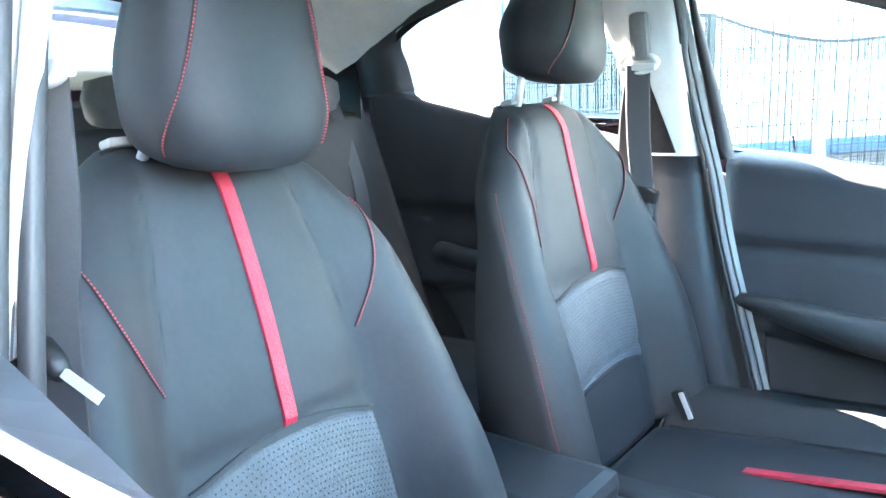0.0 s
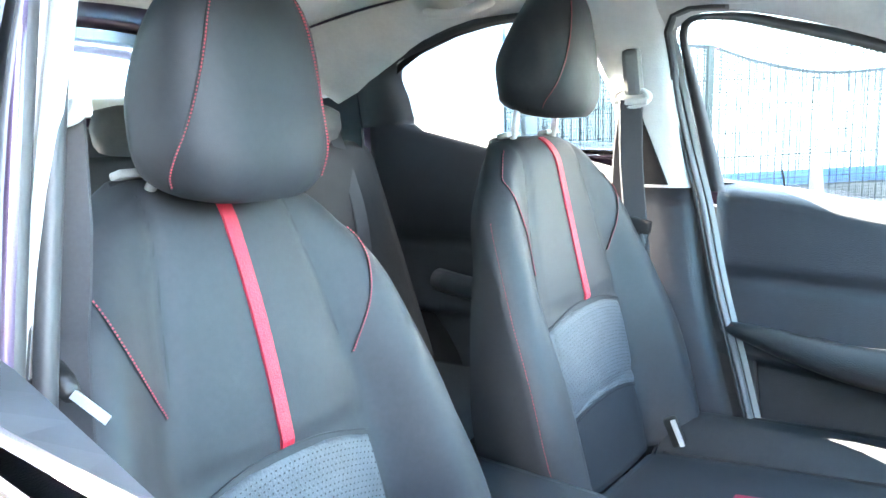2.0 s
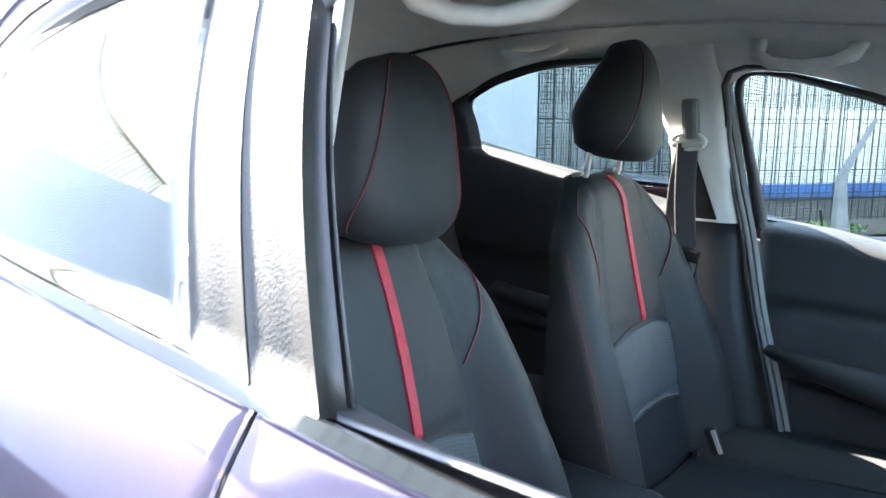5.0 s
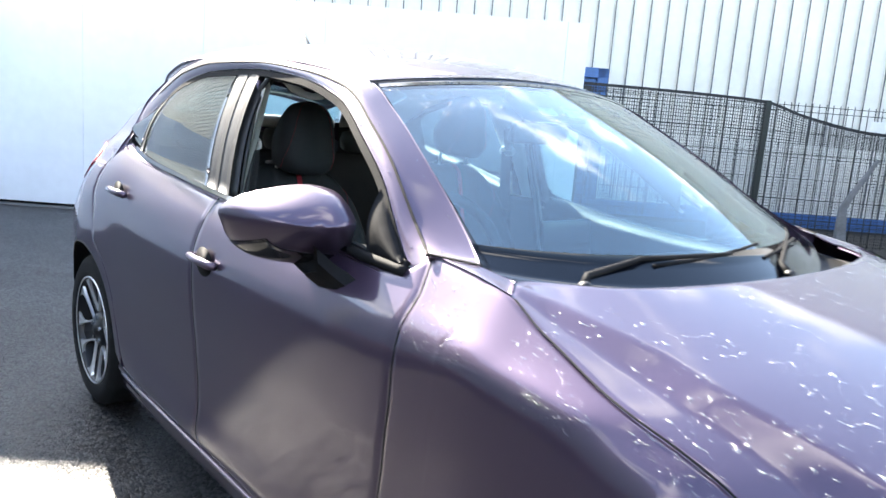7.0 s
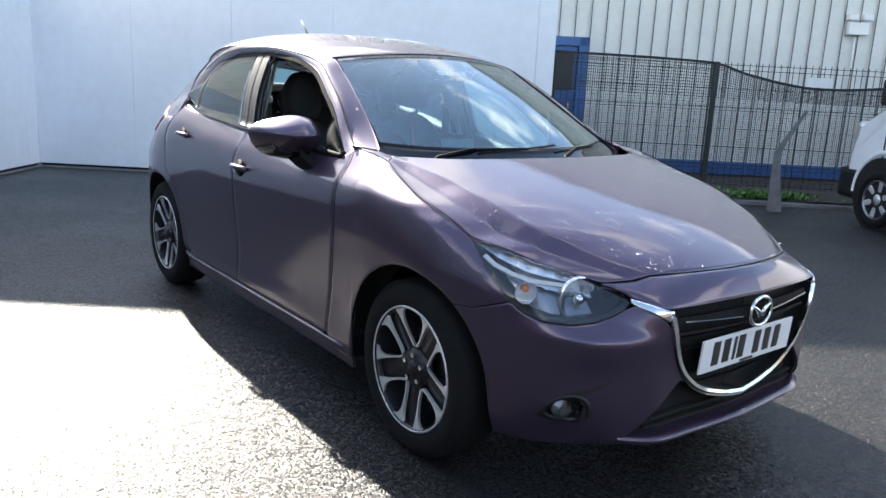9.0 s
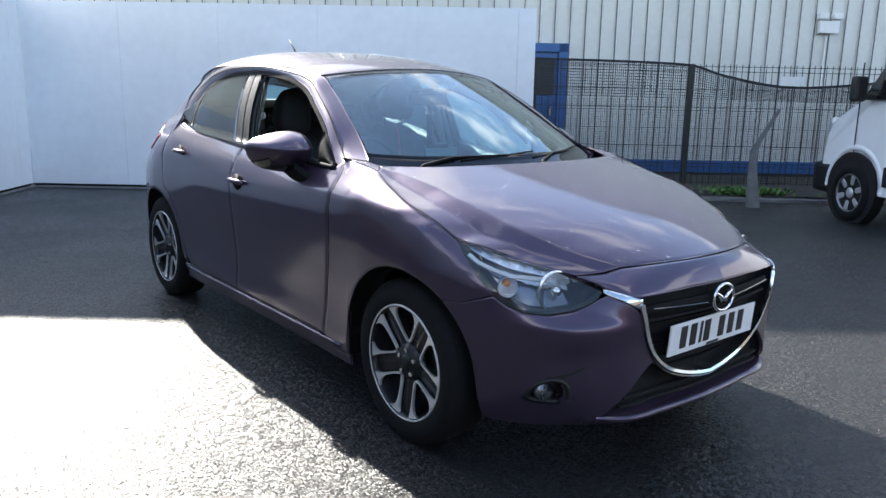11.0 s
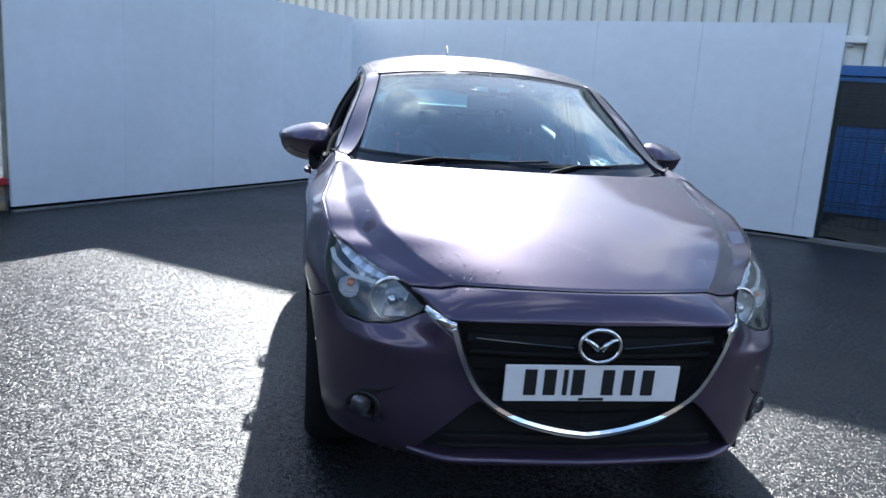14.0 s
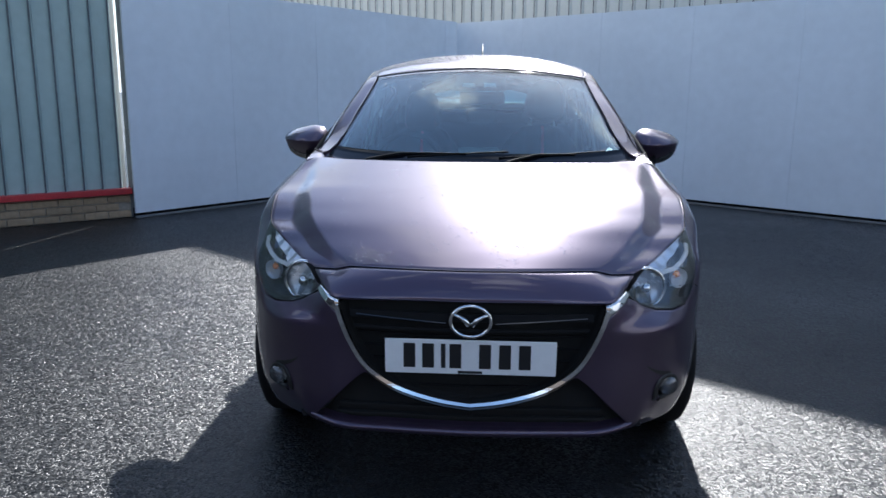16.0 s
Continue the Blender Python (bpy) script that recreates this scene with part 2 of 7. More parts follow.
    l.new(calc("ADD", calc("SUBTRACT", 0.38, damp), calc("MULTIPLY", tone.outputs[2], 0.12)), b.inputs["Roughness"])
    return m


ASPHALT = asphalt()


# ---- mesh helpers ----
def thing(name, label, category, group="", kind="", at=None):
    ob = new(name)
    ob.empty_display_size = 0.1
    if at is not None:
        ob.matrix_world = at
    return tagged(ob, label, category, group, kind)


def solid(name, verts, faces, material, parent=None, label="", smooth=True):
    """One mesh object from points and faces."""
    me = bpy.data.meshes.new(name)
    me.from_pydata([tuple(map(float, v)) for v in verts], [], faces)
    me.materials.append(material)
    if smooth:
        me.polygons.foreach_set("use_smooth", [True] * len(me.polygons))
    me.validate()
    me.update()
    ob = new(name, me)
    if parent is not None:
        ob.parent = parent
    if label:
        tagged(ob, label)
    return ob


def part(name, bm, material, parent=None, label="", smooth=False):
    """Links a bmesh as one mesh object under a thing or a part."""
    me = bpy.data.meshes.new(name)
    bmesh.ops.recalc_face_normals(bm, faces=bm.faces)
    bm.to_mesh(me)
    bm.free()
    me.materials.append(material)
    if smooth:
        me.polygons.foreach_set("use_smooth", [True] * len(me.polygons))
    ob = new(name, me)
    if parent is not None:
        ob.parent = parent
    if label:
        tagged(ob, label)
    return ob


def box_bm(size, m=Matrix.Identity(4), bevel=0.0, bm=None):
    """A bevelled block of that size, its pose m."""
    one = bmesh.new()
    bmesh.ops.create_cube(one, size=1.0, matrix=m @ Matrix.Diagonal((*size, 1)))
    if bevel:
        bmesh.ops.bevel(one, geom=one.edges[:], offset=bevel, segments=2, affect="EDGES", profile=0.6)
    if bm is None:
        return one
    tmp = bpy.data.meshes.new("tmp")
    one.to_mesh(tmp)
    one.free()
    bm.from_mesh(tmp)
    bpy.data.meshes.remove(tmp)
    return bm


def rod(name, pts, r, material, parent=None, label="", n=10, caps=True):
    """A round bar along points; r is one radius or one for each point."""
    pts = [Vector(p) for p in pts]
    rs = [r] * len(pts) if isinstance(r, (int, float)) else r
    verts, faces = [], []
    side = None
    for i, p in enumerate(pts):
        d = (pts[min(i + 1, len(pts) - 1)] - pts[max(i - 1, 0)]).normalized()
        if side is None:
            side = d.orthogonal().normalized()
        side = (side - d * side.dot(d)).normalized()
        up = d.cross(side)
        for k in range(n):
            a = 2 * math.pi * k / n
            verts.append(p + (side * math.cos(a) + up * math.sin(a)) * rs[i])
    for i in range(len(pts) - 1):
        for k in range(n):
            faces.append((i * n + k, i * n + (k + 1) % n, (i + 1) * n + (k + 1) % n, (i + 1) * n + k))
    if caps:
        faces.append(tuple(range(n))[::-1])
        faces.append(tuple((len(pts) - 1) * n + k for k in range(n)))
    return solid(name, verts, faces, material, parent, label)


def pchip(xs, ys):
    """A smooth curve through points that does not overshoot."""
    x, y = np.array(xs, float), np.array(ys, float)
    h, d = np.diff(x), np.diff(y) / np.diff(x)
    m = np.zeros(len(x))
    m[0], m[-1] = d[0], d[-1]
    for i in range(1, len(x) - 1):
        if d[i - 1] * d[i] > 0:
            w1, w2 = 2 * h[i] + h[i - 1], h[i] + 2 * h[i - 1]
            m[i] = (w1 + w2) / (w1 / d[i - 1] + w2 / d[i])

    def f(q):
        q = np.clip(np.asarray(q, float), x[0], x[-1])
        i = np.clip(np.searchsorted(x, q) - 1, 0, len(x) - 2)
        t = (q - x[i]) / h[i]
        return ((2 * t**3 - 3 * t**2 + 1) * y[i] + (t**3 - 2 * t**2 + t) * h[i] * m[i]
                + (-2 * t**3 + 3 * t**2) * y[i + 1] + (t**3 - t**2) * h[i] * m[i + 1])
    return f


def curve3(pts, keys=None):
    """A smooth line through points in space, by a key for each (its running length if none is given)."""
    p = np.array(pts, float)
    k = np.array(keys, float) if keys is not None else np.concatenate([[0], np.cumsum(np.linalg.norm(np.diff(p, axis=0), axis=1))])
    if keys is None:
        k = k / k[-1]
    fs = [pchip(k, p[:, i]) for i in range(p.shape[1])]
    return lambda q: np.stack([f(q) for f in fs], axis=-1)


def steps(n, edge=0.012):
    """Even steps from 0 to 1 with a close step at both ends."""
    return np.concatenate([[0.0, edge], np.linspace(0, 1, n + 1)[1:-1], [1 - edge, 1.0]])


CENTRE = np.array((0.0, 1.2, 0.55))


def normals(P, centre=CENTRE):
    du, dv = np.gradient(P, axis=0), np.gradient(P, axis=1)
    n = np.cross(du, dv)
    n /= np.linalg.norm(n, axis=2, keepdims=True) + 1e-12
    if np.sum(n * (P - centre)) < 0:
        n = -n
    return n


def sheet(name, P, material, parent=None, label="", thick=0.012, roll=0.0025, flip=False, drop=None, centre=CENTRE, smooth=True, joined=False):
    """A panel with thickness from a grid of points; its rim is rolled in. flip: the same on the car's other side."""
    P = np.array(P, float)
    nrm = normals(P, centre)
    out = P.copy()
    if roll:
        rim = np.zeros(P.shape[:2], bool)
        rim[0], rim[-1], rim[:, 0], rim[:, -1] = True, True, True, True
        if joined:
            rim[0] = False
            rim[0, 0] = rim[0, -1] = True
            nrm[0, :, 0] = 0
        out[rim] -= nrm[rim] * roll
    inn = P - nrm * thick
    if flip:
        out, inn = out * (-1, 1, 1), inn * (-1, 1, 1)
    a, b = P.shape[:2]
    idx = np.arange(a * b).reshape(a, b)
    quads, keep = [], np.ones((a - 1, b - 1), bool)
    if drop is not None:
        for i in range(a - 1):
            for j in range(b - 1):
                keep[i, j] = not drop((P[i, j] + P[i + 1, j] + P[i, j + 1] + P[i + 1, j + 1]) / 4)
    N = a * b
    for i in range(a - 1):
        for j in range(b - 1):
            if keep[i, j]:
                quads.append((idx[i, j], idx[i + 1, j], idx[i + 1, j + 1], idx[i, j + 1]))
                quads.append((N + idx[i, j], N + idx[i, j + 1], N + idx[i + 1, j + 1], N + idx[i + 1, j]))
    ring = [idx[i, 0] for i in range(a)] + [idx[-1, j] for j in range(1, b)] + [idx[i, -1] for i in range(a - 2, -1, -1)] + [idx[0, j] for j in range(b - 2, 0, -1)]
    for k, v in enumerate(ring):
        w = ring[(k + 1) % len(ring)]
        quads.append((v, w, N + w, N + v))
    verts = np.concatenate([out.reshape(-1, 3), inn.reshape(-1, 3)])
    # faces look outwards
    q = quads[0]
    fn = np.cross(verts[q[1]] - verts[q[0]], verts[q[2]] - verts[q[0]])
    ref = nrm[0, 0] * ((-1, 1, 1) if flip else (1, 1, 1))
    if np.dot(fn, ref) < 0:
        quads = [f[::-1] for f in quads]
    ob = solid(name, verts, [tuple(int(i) for i in f) for f in quads], material, parent, label, smooth)
    return ob


def whole(P):
    """A half panel from the middle outwards, with its other half before it."""
    return np.concatenate([P[:0:-1] * (-1, 1, 1), P])


def ribbon(name, pts, nrm, width, material, parent=None, label="", thick=0.002, flip=False, side=None):
    """A thin raised strip along points on a surface."""
    pts, nrm = np.array(pts, float), np.array(nrm, float)
    t = np.gradient(pts, axis=0)
    t /= np.linalg.norm(t, axis=1, keepdims=True) + 1e-12
    b = np.cross(t, nrm)
    b /= np.linalg.norm(b, axis=1, keepdims=True) + 1e-12
    w = np.array(width).reshape(-1, 1) / 2 if not isinstance(width, (int, float)) else width / 2
    rows = [pts - b * w - nrm * thick, pts - b * w * 0.9 + nrm * thick, pts + b * w * 0.9 + nrm * thick, pts + b * w - nrm * thick]
    V = np.stack(rows, axis=1)
    if flip:
        V = V * (-1, 1, 1)
    n = len(pts)
    faces = []
    for i in range(n - 1):
        for k in range(4):
            faces.append((i * 4 + k, i * 4 + (k + 1) % 4, (i + 1) * 4 + (k + 1) % 4, (i + 1) * 4 + k))
    faces += [(0, 1, 2, 3), tuple((n - 1) * 4 + k for k in (3, 2, 1, 0))]
    return solid(name, V.reshape(-1, 3), faces, material, parent, label, smooth=False)

# ---- the car: body surface ----
BASE = curve3([(0, -.79), (.2, -.777), (.41, -.742), (.53, -.682), (.645, -.588), (.722, -.490), (.766, -.405), (.800, -.31), (.825, -.19), (.840, -.03), (.840, .22), (.830, .5),
               (.826, 1.3), (.83, 2.0), (.842, 2.57), (.795, 2.9), (.67, 3.13), (.5, 3.21), (.25, 3.25), (0, 3.26)])
_q = np.linspace(0, 1, 801)
_b = BASE(_q)
_t = np.gradient(_b, axis=0)
_n = np.stack([-_t[:, 1], _t[:, 0]], axis=1) * -1
_n /= np.linalg.norm(_n, axis=1, keepdims=True)


def sx(x):
    return float(np.interp(x, _b[:400, 0][: int(np.argmax(_b[:, 0]))], _q[:400][: int(np.argmax(_b[:, 0]))]))


def sy(y):
    return float(np.interp(y, _b[:, 1], _q))


# how far the skin lies inside the plan curve, by height, at stations round the plan
DOOR = (.2, .26, .31, .40, .55, .70, .80, .855, .885, .94, 1.0, 1.06)
INSET = [
    (0.0, (.2, .25, .33, .45, .60, .674, .70, .748, .85), (.07, .045, .038, .018, .004, .010, .024, .075, .3)),
    (sx(.25), (.2, .25, .33, .45, .60, .67, .70, .748, .85), (.07, .04, .035, .020, .004, .008, .022, .07, .3)),
    (sx(.41), (.2, .25, .36, .48, .60, .648, .70, .75, .85), (.06, .02, .012, .010, .0, .002, .04, .105, .28)),
    (sx(.53), (.2, .25, .36, .46, .53, .556, .60, .64, .676, .72, .85), (.06, .020, .006, .002, -.006, -.008, .018, .038, .066, .12, .30)),
    (sx(.60), (.2, .25, .34, .45, .53, .556, .58, .604, .65, .704, .80), (.065, .035, .012, .004, -.010, -.013, .003, .026, .058, .102, .19)),
    (sx(.66), (.2, .25, .32, .45, .53, .556, .58, .605, .66, .73, .83), (.06, .04, .014, .003, -.007, -.009, .002, .018, .056, .114, .20)),
    (sy(-.45), (.2, .27, .34, .45, .56, .60, .66, .70, .757, .85), (.05, .022, .010, .003, .004, .010, .022, .054, .116, .22)),
    (sy(-.345), (.2, .28, .40, .55, .66, .708, .785, .87), (.045, .018, .006, .004, .006, .020, .090, .19)),
    (sy(-.237), (.2, .28, .42, .58, .68, .755, .806, .88), (.035, .014, .004, .004, .003, .026, .066, .16)),
    (sy(-.10), (.2, .3, .5, .66, .73, .80, .835, .865, .93), (.03, .014, .002, -.003, .0, .010, .028, .064, .16)),
    (sy(.05), (.2, .3, .5, .68, .75, .83, .872, .905, .96), (.03, .014, .0, -.004, -.002, .004, .018, .068, .15)),
    (sy(.2), (.2, .3, .5, .62, .75, .84, .884, .91, .955, 1.0), (.03, .014, .0, -.004, -.006, -.004, .007, .038, .094, .16)),
    (sy(.30), (.2, .28, .42, .60, .75, .85, .890, .93, 1.0, 1.06), (.028, .010, .006, -.002, -.008, -.008, .0, .040, .118, .20)),
    (sy(.52), (.2, .26, .31, .40, .55, .70, .81, .868, .897, .94, 1.0, 1.06), (.03, .010, .004, .006, -.004, -.016, -.019, -.012, -.002, .030, .078, .13)),
    (sy(1.0), DOOR, (.03, .008, -.002, .004, -.004, -.018, -.023, -.019, -.009, .016, .055, .10)),
    (sy(1.4), DOOR, (.03, .008, -.002, .005, -.003, -.017, -.022, -.018, -.010, .012, .052, .10)),
    (sy(1.9), (.2, .26, .31, .42, .55, .70, .82, .885, .92, .97, 1.02, 1.08), (.03, .010, .0, .008, .002, -.010, -.016, -.010, -.002, .022, .058, .10)),
    (sy(2.25), (.2, .3, .45, .60, .75, .88, .94, .99, 1.05, 1.1), (.04, .014, .004, .002, -.004, -.004, .008, .030, .075, .13)),
    (sy(2.57), (.2, .3, .45, .60, .75, .88, .94, 1.0, 1.06), (.05, .02, .003, -.004, -.002, .010, .030, .07, .13)),
    (sy(2.9), (.2, .3, .45, .60, .75, .85, .95, 1.05), (.05, .015, .002, .0, .005, .03, .08, .14)),
    (1.0, (.2, .3, .45, .60, .75, .85, .95, 1.05), (.1, .03, .0, .0, .05, .08, .10, .14)),
]


def inset_table():
    """The insets on a fine grid of plan stations and heights, smooth both ways."""
    zs = np.linspace(.15, 1.15, 201)
    rows = []
    for _, zk, dk in INSET:
        d = pchip(zk, dk)(zs)
        d = d + np.maximum(0, zs - zk[-1]) * (dk[-1] - dk[-2]) / (zk[-1] - zk[-2])
        rows.append(d)
    rows, ks = np.array(rows), [k for k, _, _ in INSET]
    T = np.array([pchip(ks, rows[:, j])(_q) for j in range(len(zs))]).T
    for _ in range(3):
        T[1:-1] = T[1:-1] * .5 + (T[:-2] + T[2:]) * .25
        T[:, 1:-1] = T[:, 1:-1] * .6 + (T[:, :-2] + T[:, 2:]) * .2
    return T


TABLE = inset_table()


def S(s, z, lift=0.0):
    """A point of the body's outer surface: s runs round the plan from the nose to the tail, z is the height."""
    s, z = np.broadcast_arrays(np.asarray(s, float), np.asarray(z, float))
    u, v = np.clip(s, 0, 1) * 800, np.clip((z - .15) * 200, 0, 199.999)
    i, j = np.minimum(u.astype(int), 799), v.astype(int)
    u, v = u - i, v - j
    ins = (TABLE[i, j] * (1 - u) + TABLE[i + 1, j] * u) * (1 - v) + (TABLE[i, j + 1] * (1 - u) + TABLE[i + 1, j + 1] * u) * v - lift
    bx, by = np.interp(s, _q, _b[:, 0]), np.interp(s, _q, _b[:, 1])
    nx, ny = np.interp(s, _q, _n[:, 0]), np.interp(s, _q, _n[:, 1])
    return np.stack([np.maximum(bx - nx * ins, 0.0), by - ny * ins, z], axis=-1)


def door_warp(s, z):
    """The line between wing and front door leans forward at its top."""
    y = np.interp(s, _q, _b[:, 1])
    dy = np.interp(z, (.28, .45, .60, .74, .88, .95, 1.02), (0, -.030, -.062, -.084, -.088, -.080, -.046))
    on = (np.interp(s, _q, _b[:, 0]) > .8) * np.exp(-((y - .545) / .14) ** 2)
    return np.interp(y + dy * on, _b[:, 1], _q) * (on > .001) + s * (on <= .001)


def strip(lo, hi, nu, nv, lift=0.0, edge=0.005):
    """A grid on the body between a lower and an upper line, each a list of (s, z)."""
    lo, hi = np.array(lo, float), np.array(hi, float)
    a, b = max(lo[0, 0], hi[0, 0]), min(lo[-1, 0], hi[-1, 0])
    s = a + (b - a) * steps(nu, edge)
    zl, zh = np.interp(s, lo[:, 0], lo[:, 1]), np.interp(s, hi[:, 0], hi[:, 1])
    v = steps(nv, edge * 1.5)
    z = zl[:, None] * (1 - v) + zh[:, None] * v
    return S(door_warp(s[:, None] + 0 * v[None], z), z, lift)


def arch(y0, r=0.372, zc=0.305, n=25):
    return [(sy(y0 + r * math.cos(a)), zc + r * math.sin(a)) for a in np.linspace(math.pi * 0.99, math.pi * 0.01, n)]


car = thing("hatchback_car", "purple-brown metallic five-door hatchback wet with rain, driver window open", "car")

# lines on the body
HL_LO = [(sx(.515), .668), (sx(.53), .650), (sx(.56), .630), (sx(.60), .612), (sx(.655), .602), (sy(-.51), .604), (sy(-.46), .622), (sy(-.41), .655), (sy(-.36), .700), (sy(-.30), .752), (sy(-.25), .795), (sy(-.235), .803)]
HL_HI = [(sx(.515), .672), (sx(.53), .676), (sx(.60), .704), (sx(.66), .730), (sy(-.44), .757), (sy(-.345), .785), (sy(-.25), .804), (sy(-.235), .807)]
FEND_TOP = [(sy(-.235), .808), (sy(-.16), .843), (sy(-.10), .865), (sy(-.02), .887), (sy(.05), .905), (sy(.13), .930), (sy(.2), .953), (sy(.25), .973), (sy(.284), .986)]
WING_TOP = [(sy(.33), .994), (sy(.40), 1.003), (sy(.47), 1.009), (sy(.545), 1.015)]
CHROME_L = [(0.0, .333), (sx(.06), .339), (sx(.15), .358), (sx(.229), .385), (sx(.29), .422), (sx(.335), .466), (sx(.37), .53), (sx(.395), .60), (sx(.408), .642)]
BELT_Z = pchip((.3, .5, 1.0, 1.3, 2.0, 2.4, 2.6), (.965, .972, 1.000, 1.012, 1.047, 1.085, 1.11))


def both(fn):
    for flip in (True, False):
        fn(flip)


# wings with wheel arches
front_arch, rear_arch = arch(-.010), arch(2.57)
SH_F = 0.545


def wing(flip):
    lo = [(sy(-.42), .649), (sy(-.305), .607), (sy(-.243), .604)] + [p for p in front_arch if p[0] > sy(-.238)] + [(sy(.36), .225), (sy(SH_F), .225)]
    hi = [(sy(-.42), .650)] + [(s, z + .001) for s, z in HL_LO if s > sy(-.419)] + FEND_TOP[1:] + WING_TOP
    sheet("front_wing", strip(lo, hi, 80, 40), PAINT, car, flip=flip)
    lip = np.array(front_arch)
    P = np.stack([S(lip[:, 0], lip[:, 1]), S(lip[:, 0], lip[:, 1], -.125)], axis=1)
    sheet("wheel_arch_lip", P, BLACK, car, thick=0.004, roll=0, flip=flip)
    lip = np.array(rear_arch)
    P = np.stack([S(lip[:, 0], lip[:, 1]), S(lip[:, 0], lip[:, 1], -.125)], axis=1)
    sheet("wheel_arch_lip", P, BLACK, car, thick=0.004, roll=0, flip=flip)


both(wing)


# doors below the belt
def door_panels(flip):
    gap = .004
    lo = [(sy(SH_F + gap), .275), (sy(1.425), .275)]
    hi = [(sy(SH_F + gap), 1.013), (sy(.575), .997), (sy(.605), .975)] + [(sy(y), float(BELT_Z(y)) - .012) for y in np.linspace(.64, 1.425, 9)]
    sheet("front_door", strip(lo, hi, 34, 48), PAINT, car, flip=flip)
    lo = [(sy(1.425 + gap), .275), (sy(2.08), .275), (sy(2.14), .33)] + [(s, z + .035) for s, z in arch(2.57, .40, .305, 17) if s < sy(2.42) and s > sy(2.19)] + [(sy(2.40), .80), (sy(2.43), .93), (sy(2.44), .985)]
    hi = [(sy(y), float(BELT_Z(y)) - .012) for y in np.linspace(1.425 + gap, 2.44, 10)]
    sheet("rear_door", strip(lo, hi, 40, 44), PAINT, car, flip=flip)
    # dark gaps between the panels
    for y in (SH_F + .002, 1.427):
        z = np.linspace(.28, 1.013 if y < 1 else float(BELT_Z(y)) - .02, 24)
        q = S(door_warp(sy(y) + 0 * z, z), z, -.003)
        ribbon("panel_gap", q, np.tile((1, 0, 0), (24, 1)), .0045, MATT, car, thick=.0015, flip=flip)
    # sill under the doors
    lo = [(sy(.37), .185), (sy(2.2), .185)]
    hi = [(sy(.37), .224), (sy(SH_F), .224), (sy(SH_F + .01), .27), (sy(2.08), .27), (sy(2.2), .27)]
    sheet("sill_panel", strip(lo, hi, 30, 5), PAINT, car, flip=flip)
    y_ = np.linspace(.42, 2.14, 30)
    rod("sill_lip", [tuple(S(sy(y), .258, .002) * (-1 if flip else 1, 1, 1)) for y in y_], .007, PAINT, car, n=8)
    # rear quarter and rear bumper side
    lo = [(sy(2.145), .28)] + [p for p in rear_arch] + [(sy(2.93), .24), (sy(3.0), .24)]
    hi = [(sy(2.145), .325)] + [(s, z + .03) for s, z in arch(2.57, .40, .305, 17) if s < sy(2.42) and s > sy(2.19)] + [(sy(2.405), .80), (sy(2.434), .93), (sy(2.446), 1.0), (sy(2.75), 1.0), (sy(3.0), .99)]
    sheet("rear_quarter_panel", strip(lo, hi, 60, 24), PAINT, car, flip=flip)
    lo = [(sy(3.005), .24), (1.0, .24)]
    hi = [(sy(3.005), .72), (1.0, .72)]
    sheet("rear_bumper", strip(lo, hi, 14, 10), PAINT, car, flip=flip)
    lo = [(sy(3.005), .725), (1.0, .725)]
    hi = [(sy(3.005), .99), (1.0, 1.03)]
    sheet("tailgate_panel", strip(lo, hi, 14, 10), PAINT, car, flip=flip)
    lo = [(sy(2.72), .985), (sy(2.84), .925), (sy(2.98), .885), (sy(3.14), .89)]
    hi = [(sy(2.72), .995), (sy(2.82), 1.035), (sy(2.95), 1.06), (sy(3.14), 1.05)]
    sheet("tail_lamp", strip(lo, hi, 14, 8, .010), REDLENS, car, "red rear lamp", flip=flip)


both(door_panels)


